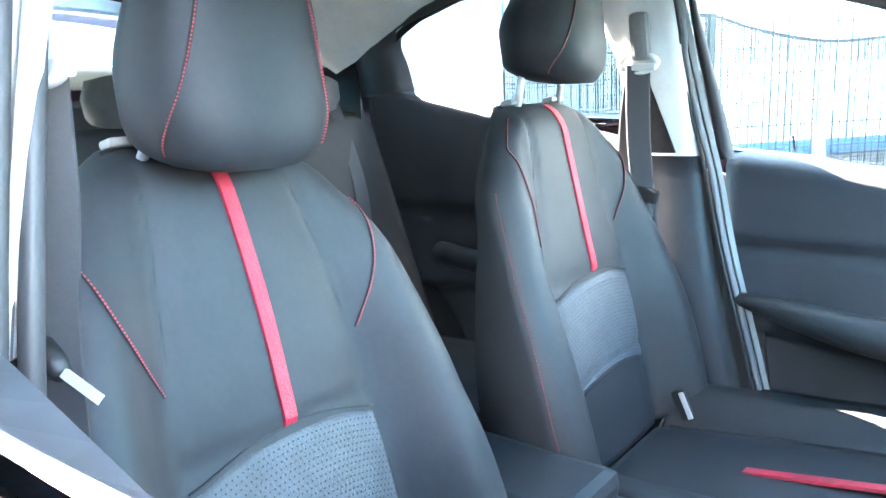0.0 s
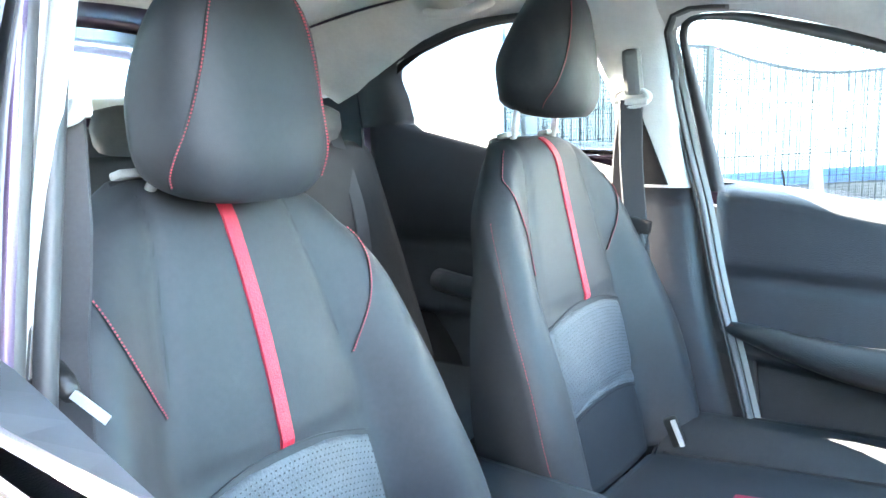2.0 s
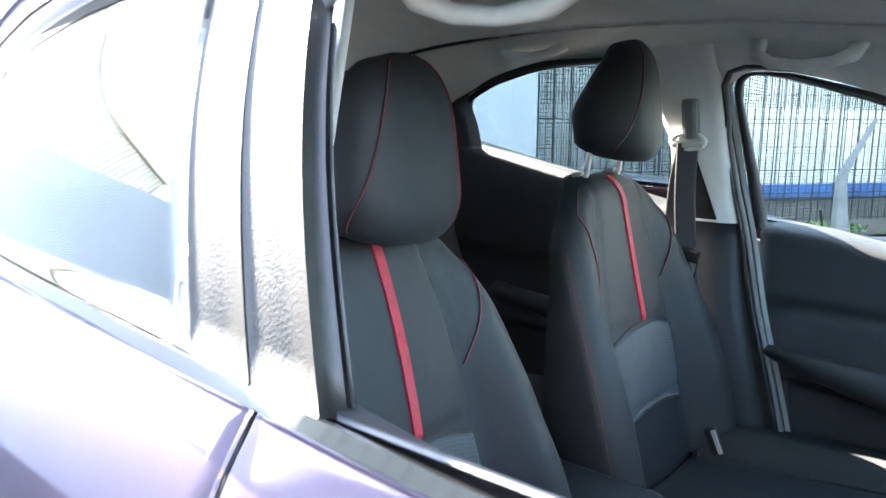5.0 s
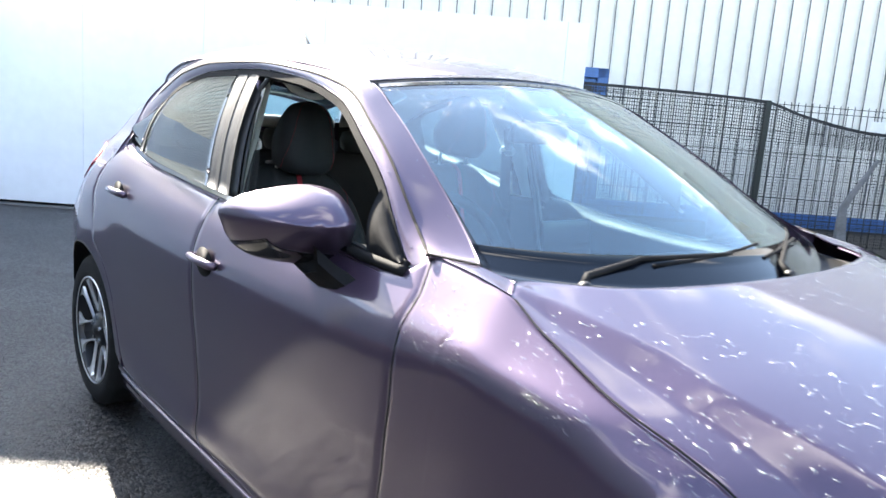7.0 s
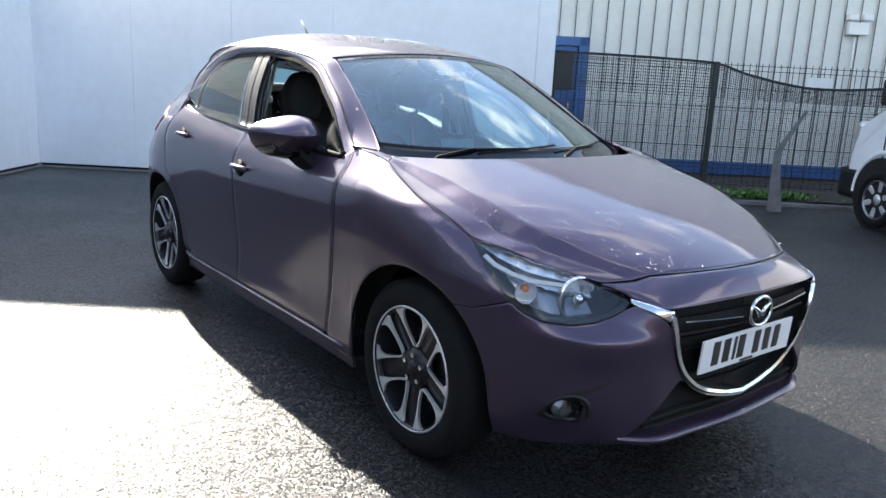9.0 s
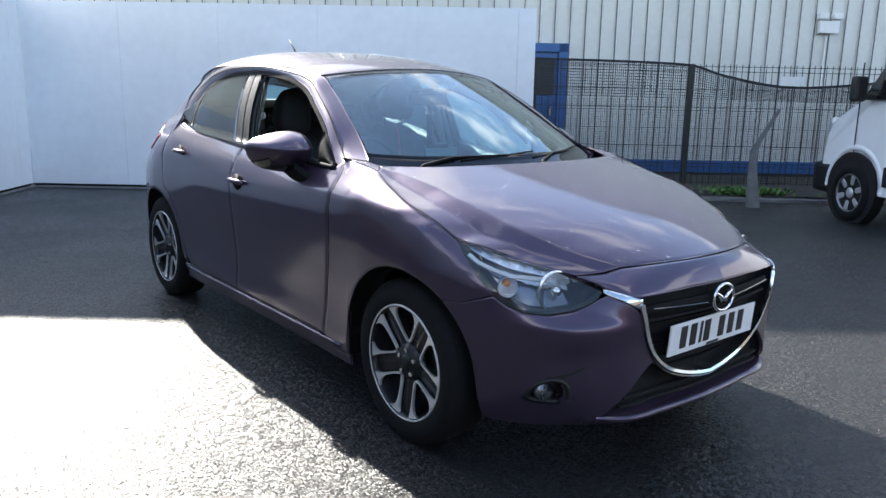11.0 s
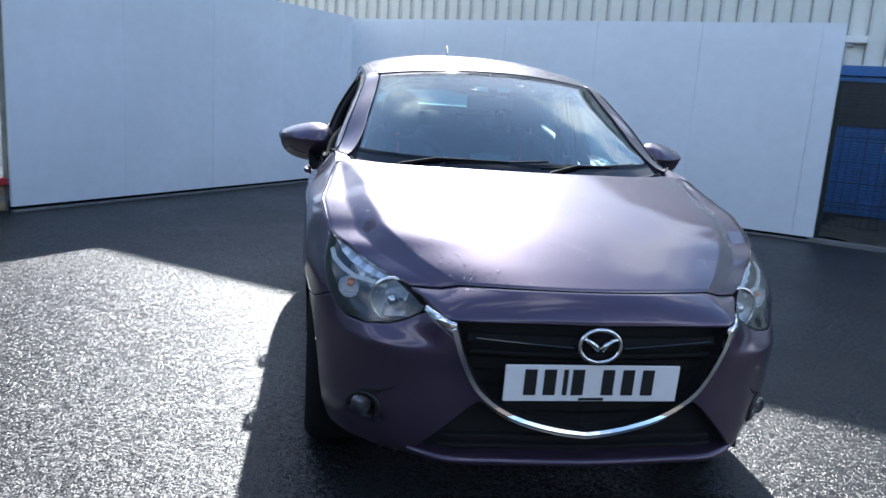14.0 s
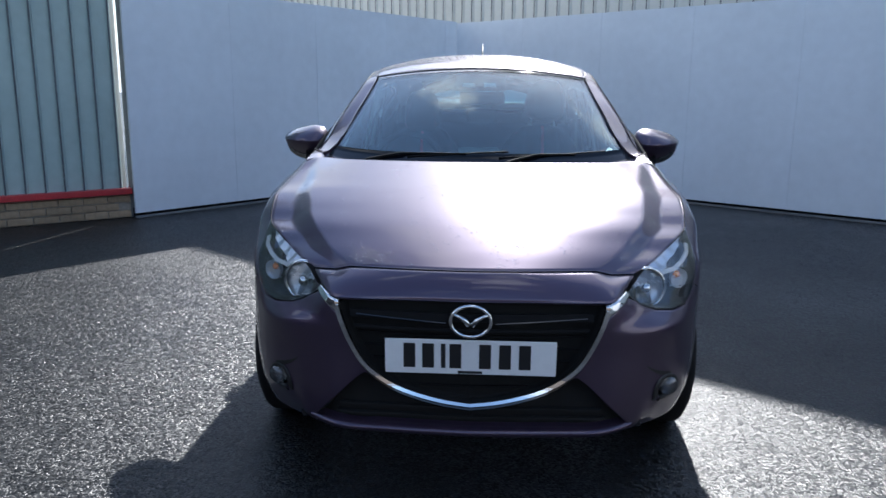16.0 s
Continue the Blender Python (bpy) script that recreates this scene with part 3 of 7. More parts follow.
# nose: bumper, grille, lamps
def bumper(flip):
    # cheeks
    hi = [(s, z - .012) for s, z in CHROME_L[4:-1]] + [(sx(.416), .616), (sx(.44), .634), (sx(.47), .650), (sx(.50), .662)] + [(s, z - .004) for s, z in HL_LO[1:7]] + [(sy(-.42), .645), (sy(-.305), .603), (sy(-.242), .600)]
    lo = [(sx(.29), .408), (sx(.33), .425), (sx(.36), .402), (sx(.41), .352), (sx(.505), .256), (sx(.515), .244), (sx(.53), .218), (sx(.60), .208), (sy(-.5), .203), (sy(-.385), .205), (sy(-.376), .225), (sy(-.373), .32), (sy(-.362), .40), (sy(-.343), .46), (sy(-.305), .530), (sy(-.27), .572), (sy(-.242), .597)]
    fog_poly = np.array([(sx(.604), .308), (sx(.600), .350), (sx(.618), .384), (sx(.660), .380), (sx(.688), .346), (sx(.696), .308)])
    c = fog_poly.mean(axis=0)

    def in_fog(p):
        s = sx(p[0]) if p[0] < .7 else sy(p[1])
        q, inside = ((s - c[0]) / .93 + c[0], (p[2] - c[1]) / .93 + c[1]), False
        for i in range(len(fog_poly)):
            a, b = fog_poly[i], fog_poly[i - 1]
            if (a[1] > q[1]) != (b[1] > q[1]) and q[0] < (b[0] - a[0]) * (q[1] - a[1]) / (b[1] - a[1]) + a[0]:
                inside = not inside
        return inside
    G = strip(lo, hi, 110, 60, edge=.004)
    sheet("front_bumper", G, PAINT, car, flip=flip, drop=in_fog)
    # fog lamp recess: a bowl from the rim to its bottom
    rim = np.array([fog_poly[i] + (fog_poly[(i + 1) % 6] - fog_poly[i]) * t for i in range(6) for t in (0, .33, .66)] + [fog_poly[0]])
    sm = np.array([rim[max(0, i - 1):i + 2].mean(axis=0) for i in range(len(rim))])
    rows = []
    for k, (f, d) in enumerate(((1.20, .0015), (1.18, .005), (.92, .006), (.86, -.012), (.80, -.035), (.5, -.042), (.05, -.042))):
        p = c + (sm - c) * f
        rows.append(S(p[:, 0], p[:, 1], d))
    bowl = sheet("fog_lamp_recess", np.stack(rows, axis=0), BLACK, car, "black fog lamp surround", thick=.003, roll=0, flip=flip)
    # crease that runs up from the recess towards the grille
    pts = np.array([(sx(.655), .384), (sx(.625), .396), (sx(.590), .414), (sx(.556), .438)])
    pts = curve3(pts)(np.linspace(0, 1, 12))
    ribbon("fog_crease", S(pts[:, 0], pts[:, 1], .0005), np.tile((.65, -.75, .1), (12, 1)), np.linspace(.020, .002, 12), BLACK, bowl, thick=.0015, flip=flip)
    # round fog lamp
    k = -1 if flip else 1
    m = look((k * .645, -.556, .342), (k * .69, -1.2, .33))
    lamp = part("fog_lamp", disc_bm(.031, .03, m), LAMPGREY, car, "round clear fog lamp", smooth=True)
    part("lens", dome_bm(.030, .006, m @ pose(0, 0, -.016)), LENS, lamp, smooth=True)
    # headlamp: housing, bowl, cover
    lamp = sheet("headlamp", strip(HL_LO, HL_HI, 26, 12, -.085), LAMPGREY, car, "clear headlamp with chrome reflectors", thick=.006, roll=0, flip=flip)
    sheet("cover", strip(HL_LO, HL_HI, 30, 14, .001), LENS, lamp, "clear cover", thick=.003, roll=.002, flip=flip).visible_shadow = False
    for nm, s_, z, d_, r, tgt in (("main_reflector", sx(.640), .655, -.052, .066, (1.0, -2.6, .70)), ("indicator", sy(-.452), .668, -.030, .034, (1.5, -2.0, .62))):
        e = Vector(S(s_, z, d_) * (k, 1, 1))
        m = look(e, Vector((k * tgt[0], tgt[1], tgt[2])))
        part(nm, bowl_bm(r, .04, m), REFLECT, lamp, smooth=True)
        if nm[0] == "m":
            part("bulb_shield", dome_bm(.02, .02, m), CHROME, lamp, smooth=True)
            part("bezel", ring_bm(r, .006, m), CHROME, lamp, smooth=True)
            for j in range(7):
                w_ = math.sqrt(max(0.0, 1 - (j / 3.5 - 1) ** 2 * .8)) * r * .8
                part("lens_rib", box_bm((.004, .006, w_), m @ pose((j - 3) * r * .26, r * .25, .018), .001), REFLECT, lamp)
        else:
            part("amber_bulb", dome_bm(.014, .018, m @ pose(0, .010, .022)), AMBER, lamp, smooth=True)
            for j in range(5):
                part("lens_rib", box_bm((.05, .004, .004), m @ pose(0, -.026 + j * .008, .012), .001), REFLECT, lamp)
    # bright facets in the upper corner
    up_lo = [(sx(.66), .702), (sy(-.44), .722), (sy(-.38), .742), (sy(-.32), .764), (sy(-.27), .784)]
    up_hi = [(sx(.66), .726), (sy(-.44), .750), (sy(-.38), .770), (sy(-.32), .786), (sy(-.27), .796)]
    G = strip(up_lo, up_hi, 10, 5, -.024)
    G[::2] += np.array((-.005, .006, -.002))
    sheet("upper_reflector", G, REFLECT, lamp, thick=.003, roll=0, flip=flip, smooth=False)
    pts = np.array([(sx(.655), .694), (sy(-.46), .702), (sy(-.40), .718), (sy(-.345), .738), (sy(-.30), .760)])
    ribbon("chrome_bar", S(pts[:, 0], pts[:, 1], -.014), np.tile((.5, -.6, .62), (5, 1)), .015, LIGHTTRIM, lamp, thick=.003, flip=flip)
    mid_ = [(s, z * .52 + float(np.interp(s, np.array(HL_HI)[:, 0], np.array(HL_HI)[:, 1])) * .48) for s, z in HL_LO if s < sy(-.30)]
    G = strip(mid_, [(s, z - .004) for s, z in HL_HI if s < sy(-.29)], 22, 5, -.060)
    G[::2] += np.array((-.004, .006, .003))
    sheet("reflector_panel", G, REFLECT, lamp, thick=.003, roll=0, flip=flip, smooth=False)
    # walls of the lamp between cover and housing
    for nm, line in (("lamp_wall", HL_LO), ("lamp_wall", HL_HI)):
        ln = np.array(line)
        P = np.stack([S(ln[:, 0], ln[:, 1], -.002), S(ln[:, 0], ln[:, 1], -.078)], axis=1)
        sheet(nm, P, BLACK, lamp, thick=.003, roll=0, flip=flip)


def disc_bm(r, depth, m, n=24):
    bm = bmesh.new()
    bmesh.ops.create_cone(bm, cap_ends=True, segments=n, radius1=r, radius2=r, depth=depth, matrix=m)
    return bm


def dome_bm(r, h, m, n=20, k=5):
    bm = bmesh.new()
    rings = []
    for i in range(k):
        a = math.pi / 2 * i / k
        rings.append([bm.verts.new(m @ Vector((r * math.cos(a) * math.cos(2 * math.pi * j / n), r * math.cos(a) * math.sin(2 * math.pi * j / n), -h * math.sin(a)))) for j in range(n)])
    top = bm.verts.new(m @ Vector((0, 0, -h)))
    for i in range(k - 1):
        for j in range(n):
            bm.faces.new((rings[i][j], rings[i][(j + 1) % n], rings[i + 1][(j + 1) % n], rings[i + 1][j]))
    for j in range(n):
        bm.faces.new((rings[-1][j], rings[-1][(j + 1) % n], top))
    bm.faces.new(rings[0][::-1])
    return bm


def bowl_bm(r, depth, m, n=24):
    bm = bmesh.new()
    rings = []
    for i in range(6):
        f = i / 5
        rings.append([bm.verts.new(m @ Vector((r * (1 - .75 * f * f) * math.cos(2 * math.pi * j / n), r * (1 - .75 * f * f) * math.sin(2 * math.pi * j / n), depth * f))) for j in range(n)])
    for i in range(5):
        for j in range(n):
            bm.faces.new((rings[i][j], rings[i][(j + 1) % n], rings[i + 1][(j + 1) % n], rings[i + 1][j]))
    bm.faces.new(rings[-1])
    return bm


def ring_bm(r, t, m, n=28, k=8):
    bm = bmesh.new()
    vs = [[bm.verts.new(m @ Vector(((r + t * math.cos(2 * math.pi * b / k)) * math.cos(2 * math.pi * a / n), (r + t * math.cos(2 * math.pi * b / k)) * math.sin(2 * math.pi * a / n), t * math.sin(2 * math.pi * b / k)))) for b in range(k)] for a in range(n)]
    for a in range(n):
        for b in range(k):
            bm.faces.new((vs[a][b], vs[(a + 1) % n][b], vs[(a + 1) % n][(b + 1) % k], vs[a][(b + 1) % k]))
    return bm


both(bumper)


def grille():
    """Black grille in the chrome wing, its bars, the badge and the plate, the lower intake and lip."""
    top = [(0.0, .666), (sx(.2), .666), (sx(.40), .66), (sx(.41), .656)]

    def half(flip):
        lo = [(s, z) for s, z in CHROME_L] + [(sx(.41), .645)]
        back = sheet("grille_back", strip(lo, top, 24, 10, -.06), VOID, car, "black grille", thick=.0045, roll=0, flip=flip)
        for z, x1, w in ((.612, .375, .026), (.572, .365, .010)):
            s = np.linspace(0.0, sx(x1), 16)
            P = S(s, z + 0 * s, -.022)
            ribbon("grille_bar", P, np.tile((0, -1, .25), (16, 1)), w, MATT, back, thick=.007, flip=flip)
        e_ = np.linspace(sx(.075), sx(.35), 14)
        ribbon("grille_edge", S(e_, .598 + .016 * np.linspace(0, 1, 14), -.006), np.tile((0, -.8, .6), (14, 1)), .004, GLOSS, back, thick=.002, flip=flip)
        for z in np.linspace(.375, .545, 5):
            x1 = float(np.interp(z, [q[1] for q in CHROME_L], [float(np.interp(q[0], _q, _b[:, 0])) for q in CHROME_L])) - .012
            s = np.linspace(0.0, sx(x1), 12)
            ribbon("grille_slat", S(s, z + 0 * s, -.048), np.tile((0, -1, .1), (12, 1)), .006, MATT, back, thick=.006, flip=flip)
        # floor of the grille's recess
        f = np.array(lo)
        sheet("grille_floor", np.stack([S(f[:, 0], f[:, 1] - .004, -.002), S(f[:, 0], f[:, 1] - .004, -.066)], axis=1), VOID, back, thick=.004, roll=0, flip=flip)
        # chrome wing
        c = np.array(CHROME_L)
        f = curve3(np.column_stack([c[:, 0], c[:, 1]]))(np.linspace(0, 1, 40))
        k = np.linspace(0, 1, 40)
        w = .011 + .006 * k
        nr = np.array([np.interp(f[:, 0], _q, _n[:, 0]), np.interp(f[:, 0], _q, _n[:, 1]), 0 * f[:, 0] + .55 * (1 - k)]).T
        nr /= np.linalg.norm(nr, axis=1, keepdims=True)
        ribbon("chrome_wing", S(f[:, 0], f[:, 1] - .004, .004), nr, w, CHROME, car, "bright chrome strip below the grille", thick=.006, flip=flip)
        ribbon("grille_frame", S(f[:, 0], f[:, 1] - .018, .001), nr, .006, GLOSS, car, thick=.004, flip=flip)
        # tip of the wing that runs to the lamp
        lo2 = [(sx(.404), .618), (sx(.42), .624), (sx(.46), .646), (sx(.512), .668)]
        hi2 = [(sx(.404), .655), (sx(.42), .658), (sx(.46), .670), (sx(.512), .679)]
        sheet("chrome_wing_tip", strip(lo2, hi2, 10, 5, .006), CHROME, car, thick=.01, roll=.004, flip=flip)
        # lower intake
        lo3 = [(0.0, .245), (sx(.3), .247), (sx(.50), .25), (sx(.51), .252)]
        hi3 = [(s, z - .014) for s, z in CHROME_L[:5]] + [(sx(.33), .428), (sx(.36), .404), (sx(.41), .355), (sx(.51), .256)]
        duct = sheet("lower_intake", strip(lo3, hi3, 24, 8, -.05), VOID, car, "black lower air intake", thick=.004, roll=0, flip=flip)
        for line in (lo3, hi3):
            f = np.array(line)
            sheet("intake_wall", np.stack([S(f[:, 0], f[:, 1], -.004), S(f[:, 0], f[:, 1], -.056)], axis=1), VOID, duct, thick=.004, roll=0, flip=flip)
        part("intake_end", box_bm((.05, .004, .07), pose((-1 if flip else 1) * .525, float(S(sx(.53), .26)[1]) + .03, .262), .001), VOID, duct)
        for z in (.275, .305):
            s = np.linspace(0.0, sx(.44 - (z - .275) * .5), 12)
            ribbon("intake_bar", S(s, z + 0 * s, -.03), np.tile((0, -1, 0), (12, 1)), .008, VOID, duct, thick=.008, flip=flip)
    both(half)
    # lip
    n_ = 26
    s = np.linspace(0.0, sx(.522), n_)
    z0 = .236 + .006 * (np.linspace(0, 1, n_) ** 3)
    tp = 1 - np.linspace(0, 1, n_) ** 6
    rows = [S(s, z0 + .014, -.05), S(s, z0 + .016, -.012), S(s, z0 + .012, .014 * tp + .004), S(s, z0 + .004, .021 * tp + .004), S(s, z0 - .010, .019 * tp + .002), S(s, z0 - .022, .004 * tp), S(s, z0 - .03, -.03)]
    sheet("bumper_lip", whole(np.stack(rows, axis=1)), PAINT, car, "painted lower lip", thick=.004, roll=0)
    # badge: a plain ring with a plain wing shape
    m = look((0, -.785, .608), (0, -2, .62))
    bm = bmesh.new()
    n, kk = 40, 8
    vs = [[bm.verts.new(m @ Vector(((.060 + .006 * math.cos(2 * math.pi * b / kk)) * math.cos(2 * math.pi * a / n), (.047 + .006 * math.cos(2 * math.pi * b / kk)) * math.sin(2 * math.pi * a / n), .006 * math.sin(2 * math.pi * b / kk)))) for b in range(kk)] for a in range(n)]
    for a in range(n):
        for b in range(kk):
            bm.faces.new((vs[a][b], vs[(a + 1) % n][b], vs[(a + 1) % n][(b + 1) % kk], vs[a][(b + 1) % kk]))
    badge = part("badge", bm, CHROME, car, "chrome oval emblem", smooth=True)
    for k in (-1, 1):
        pts = [m @ Vector((k * q, h, 0)) for q, h in ((.004, -.012), (.018, .004), (.034, .014), (.055, .022))]
        rod("emblem_wing", pts, [.009, .008, .006, .005], CHROME, badge, n=8)
    # number plate with plain bars
    m = Matrix.Translation((0, -.754, .487)) @ pose(0, 0, 0, 4, 0, 0)
    plate = part("number_plate", box_bm((.52, .008, .111), m @ pose(0, -.002, 0), .003), PLATE, car, "white number plate with black bars")
    for x in (-.185, -.128, -.082, -.045, .045, .105, .165):
        w = .036 if x != -.082 else .014
        part("plate_bar", box_bm((w, .002, .079), m @ pose(x, -.007, .004), .0006), PLATEINK, plate)
    part("plate_bar", box_bm((.075, .002, .008), m @ pose(0, -.007, -.048), .0006), PLATEINK, plate)


grille()

# ---- bonnet, screen, roof ----
EDGE_S = [(sx(.585), .712), (sx(.66), .730), (sy(-.44), .757), (sy(-.345), .785), (sy(-.235), .808)] + FEND_TOP[1:]
_e = np.array(EDGE_S)
_ep = S(_e[:, 0], _e[:, 1])
BON_EDGE = curve3(_ep)
BON_MID = curve3([(0, -.715, .748), (0, -.61, .790), (0, -.45, .846), (0, -.2, .917), (0, -.04, .959), (0, .05, .982), (0, .125, 1.001)])
COWL = lambda k: np.stack([.676 * k, .175 + .235 * k**2, .944 + .034 * k**4], axis=-1)
HEADER = lambda k: np.stack([.535 * k, .955 + .10 * k**2, 1.392 - .042 * k**2], axis=-1)
ROOF_MID = curve3([(0, .955, 1.392), (0, 1.2, 1.448), (0, 1.6, 1.492), (0, 2.0, 1.507), (0, 2.3, 1.500), (0, 2.6, 1.455), (0, 2.82, 1.395)], (.955, 1.2, 1.6, 2.0, 2.3, 2.6, 2.86))
ROOF_EDGE = curve3([(.535, 1.055, 1.350), (.556, 1.25, 1.388), (.568, 1.5, 1.412), (.572, 1.8, 1.422), (.562, 2.2, 1.410), (.53, 2.5, 1.365), (.46, 2.76, 1.30)], (.955, 1.2, 1.5, 1.8, 2.2, 2.5, 2.86))


def smooth_step(t):
    t = min(1.0, max(0.0, t))
    return t * t * (3 - 2 * t)


def bonnet_pt(q, k):
    """q runs from the bonnet's front edge to its rear, k across it."""
    c, e, a = BON_MID(q), BON_EDGE(q ** .94), abs(k)
    # crown, steep flank outside the crease, flat shoulder to the shut line
    kc = float(np.interp(q, (0, .15, .5, .75, .92, 1), (.74, .78, .79, .82, .90, .95)))
    kv = kc + float(np.interp(q, (0, .75, 1), (.10, .085, .035)))
    r = max(0.0, min(1.0, (a - kc) / (kv - kc)))
    f = .24 * (min(a, kc) / kc) ** 2.2 + .56 * (r * .8 + .2 * smooth_step(r)) + .20 * max(0.0, (a - kc) / (1 - kc))
    on = .55 + .45 * smooth_step(q / .45)
    f = f * on + a ** 3.0 * (1 - on)
    back = .075 * q ** 8 * math.exp(-((a - .90) / (.12 if a < .9 else .07)) ** 2)
    return (e[0] * k, c[1] + (e[1] - c[1]) * a ** 2.1 + back, c[2] + (e[2] - c[2]) * f)


def bonnet():
    P = [[bonnet_pt(q, k) for k in np.concatenate([[-1, -.993], np.linspace(-.98, .98, 181), [.993, 1]])] for q in steps(60, .006)]
    return sheet("bonnet", np.array(P), PAINT, car, "wet bonnet with two creases", thick=.012, roll=.0025)


bonnet()


def bonnet_gap(flip):
    q = np.linspace(.22, .985, 50)
    g = np.array([BON_EDGE(v ** .94) for v in q]) + (.0012, 0, .0022)
    ribbon("panel_gap", g, np.tile((.62, -.12, .77), (50, 1)), .0030, MATT, car, thick=.0012, flip=flip)


both(bonnet_gap)


def bumper_top():
    lo_ = np.array([(0.0, .667), (sx(.2), .667), (sx(.40), .661), (sx(.42), .660), (sx(.515), .680)])
    rows = []
    for a in steps(24, .004):
        top = np.array(bonnet_pt(0.0, a)) + (0, -.003, -.004)
        s = sx(.515) * a
        bot = S(s, float(np.interp(s, lo_[:, 0], lo_[:, 1])))
        rows.append([bot + (top - bot) * v + np.array((0, -.006, .006)) * math.sin(math.pi * v) for v in steps(8, .02)])
    sheet("bumper_top", whole(np.array(rows)), PAINT, car)


bumper_top()


def screen():
    kk = np.linspace(-1, 1, 61)
    P = []
    for v in np.linspace(0, 1, 22):
        row = []
        for k in kk:
            a = abs(k)
            b, h = COWL(np.array(a)), HEADER(np.array(a))
            p = b + (h - b) * v
            n = np.array((0, -.6, .8)) * .028 * math.sin(math.pi * v) * (1 - a**4)
            row.append(((p[0] + n[0]) * (1 if k >= 0 else -1), p[1] + n[1], p[2] + n[2] + .004))
        P.append(row)
    P = np.array(P)
    g = sheet("windscreen", P[:, :], GLASS, car, "clear windscreen reflecting clouds", thick=.005, roll=0)
    g.visible_shadow = False
    # black band along the base and header
    sheet("windscreen_border", P[0:4] + (0, -.0005, .0012), FRIT, car, thick=.002, roll=0)
    sheet("windscreen_border", P[-2:] + (0, -.0005, .0012), FRIT, car, thick=.002, roll=0)
    for side in (slice(0, 2), slice(-2, None)):
        sheet("windscreen_border", P[:, side] + (0, -.0005, .0012), GLOSS, car, thick=.002, roll=0)
    c = np.array([COWL(np.array(abs(k))) * (1 if k >= 0 else -1, 1, 1) for k in kk])
    sheet("cowl", np.stack([c + (0, -.13, -.03), c + (0, -.08, -.028), c + (0, -.02, -.020), c + (0, .03, .0)], axis=0), BLACK, car, "black plastic scuttle", thick=.01, roll=0)


screen()


def roof():
    P = []
    for y in np.linspace(.955, 2.86, 40):
        c, e = ROOF_MID(y), ROOF_EDGE(y)
        row = []
        for k in np.concatenate([[-1, -.99], np.linspace(-.96, .96, 39), [.99, 1]]):
            a = abs(k)
            row.append((e[0] * k, c[1] + (e[1] - c[1]) * a**2, c[2] + (e[2] - c[2]) * a**2.4 - .0))
        P.append(row)
    P = np.array(P)
    sheet("roof", P, PAINT, car, "wet painted roof", thick=.02, roll=.003)
    return P


ROOF = roof()

# side windows: belt line below, rail above
BELT_L = curve3([(.752, .455, .972), (.762, .6, .978), (.772, 1.0, 1.003), (.774, 1.3, 1.017), (.760, 1.7, 1.034), (.737, 2.05, 1.05), (.69, 2.38, 1.090), (.655, 2.53, 1.125)], (.455, .6, 1.0, 1.3, 1.7, 2.05, 2.38, 2.53))
RAIL = curve3([(.757, .520, .968), (.742, .575, 1.000), (.714, .665, 1.072), (.690, .735, 1.127), (.655, .87, 1.205), (.607, 1.08, 1.306), (.594, 1.3, 1.352), (.588, 1.6, 1.372), (.584, 1.9, 1.365), (.588, 2.15, 1.325), (.605, 2.36, 1.235), (.655, 2.53, 1.130)], (.455, .56, .66, .735, .87, 1.08, 1.3, 1.6, 1.9, 2.15, 2.36, 2.53))
TOP_EDGE = curve3([(.642, .443, 1.000), (.594, .70, 1.166), (.550, .912, 1.286), (.531, 1.062, 1.357), (.556, 1.3, 1.390), (.568, 1.6, 1.414), (.571, 1.9, 1.420), (.553, 2.22, 1.40), (.53, 2.42, 1.372), (.50, 2.58, 1.335)], (.455, .66, .86, 1.08, 1.3, 1.6, 1.9, 2.15, 2.36, 2.53))


def side_pt(y, h, lift=0.0, lean=0.0):
    """A point of the side window's plane: h from the belt (0) to the rail (1). lean: the rear shift of the top."""
    b, r = BELT_L(y), RAIL(np.minimum(np.asarray(y) + lean, 2.53))
    h = np.asarray(h, float)[..., None]
    p = b + (r - b) * h
    bul = .018 * np.sin(np.pi * h[..., 0])
    return p + np.stack([bul + lift, 0 * bul, .3 * bul], axis=-1)


def window_grid(y0, y1, h0=0.0, h1=1.0, lift=0.0, lean0=0.0, lean1=0.0, nu=14, nv=10):
    u, v = np.linspace(0, 1, nu), np.linspace(h0, h1, nv)
    return np.array([[side_pt(y0 + (y1 - y0) * a, np.array(b), lift, lean0 + (lean1 - lean0) * a) for b in v] for a in u])


FW0 = .68
FOOT_A, FOOT_G = np.array((.748, .502, 1.016)), np.array((.692, .410, 1.0085))


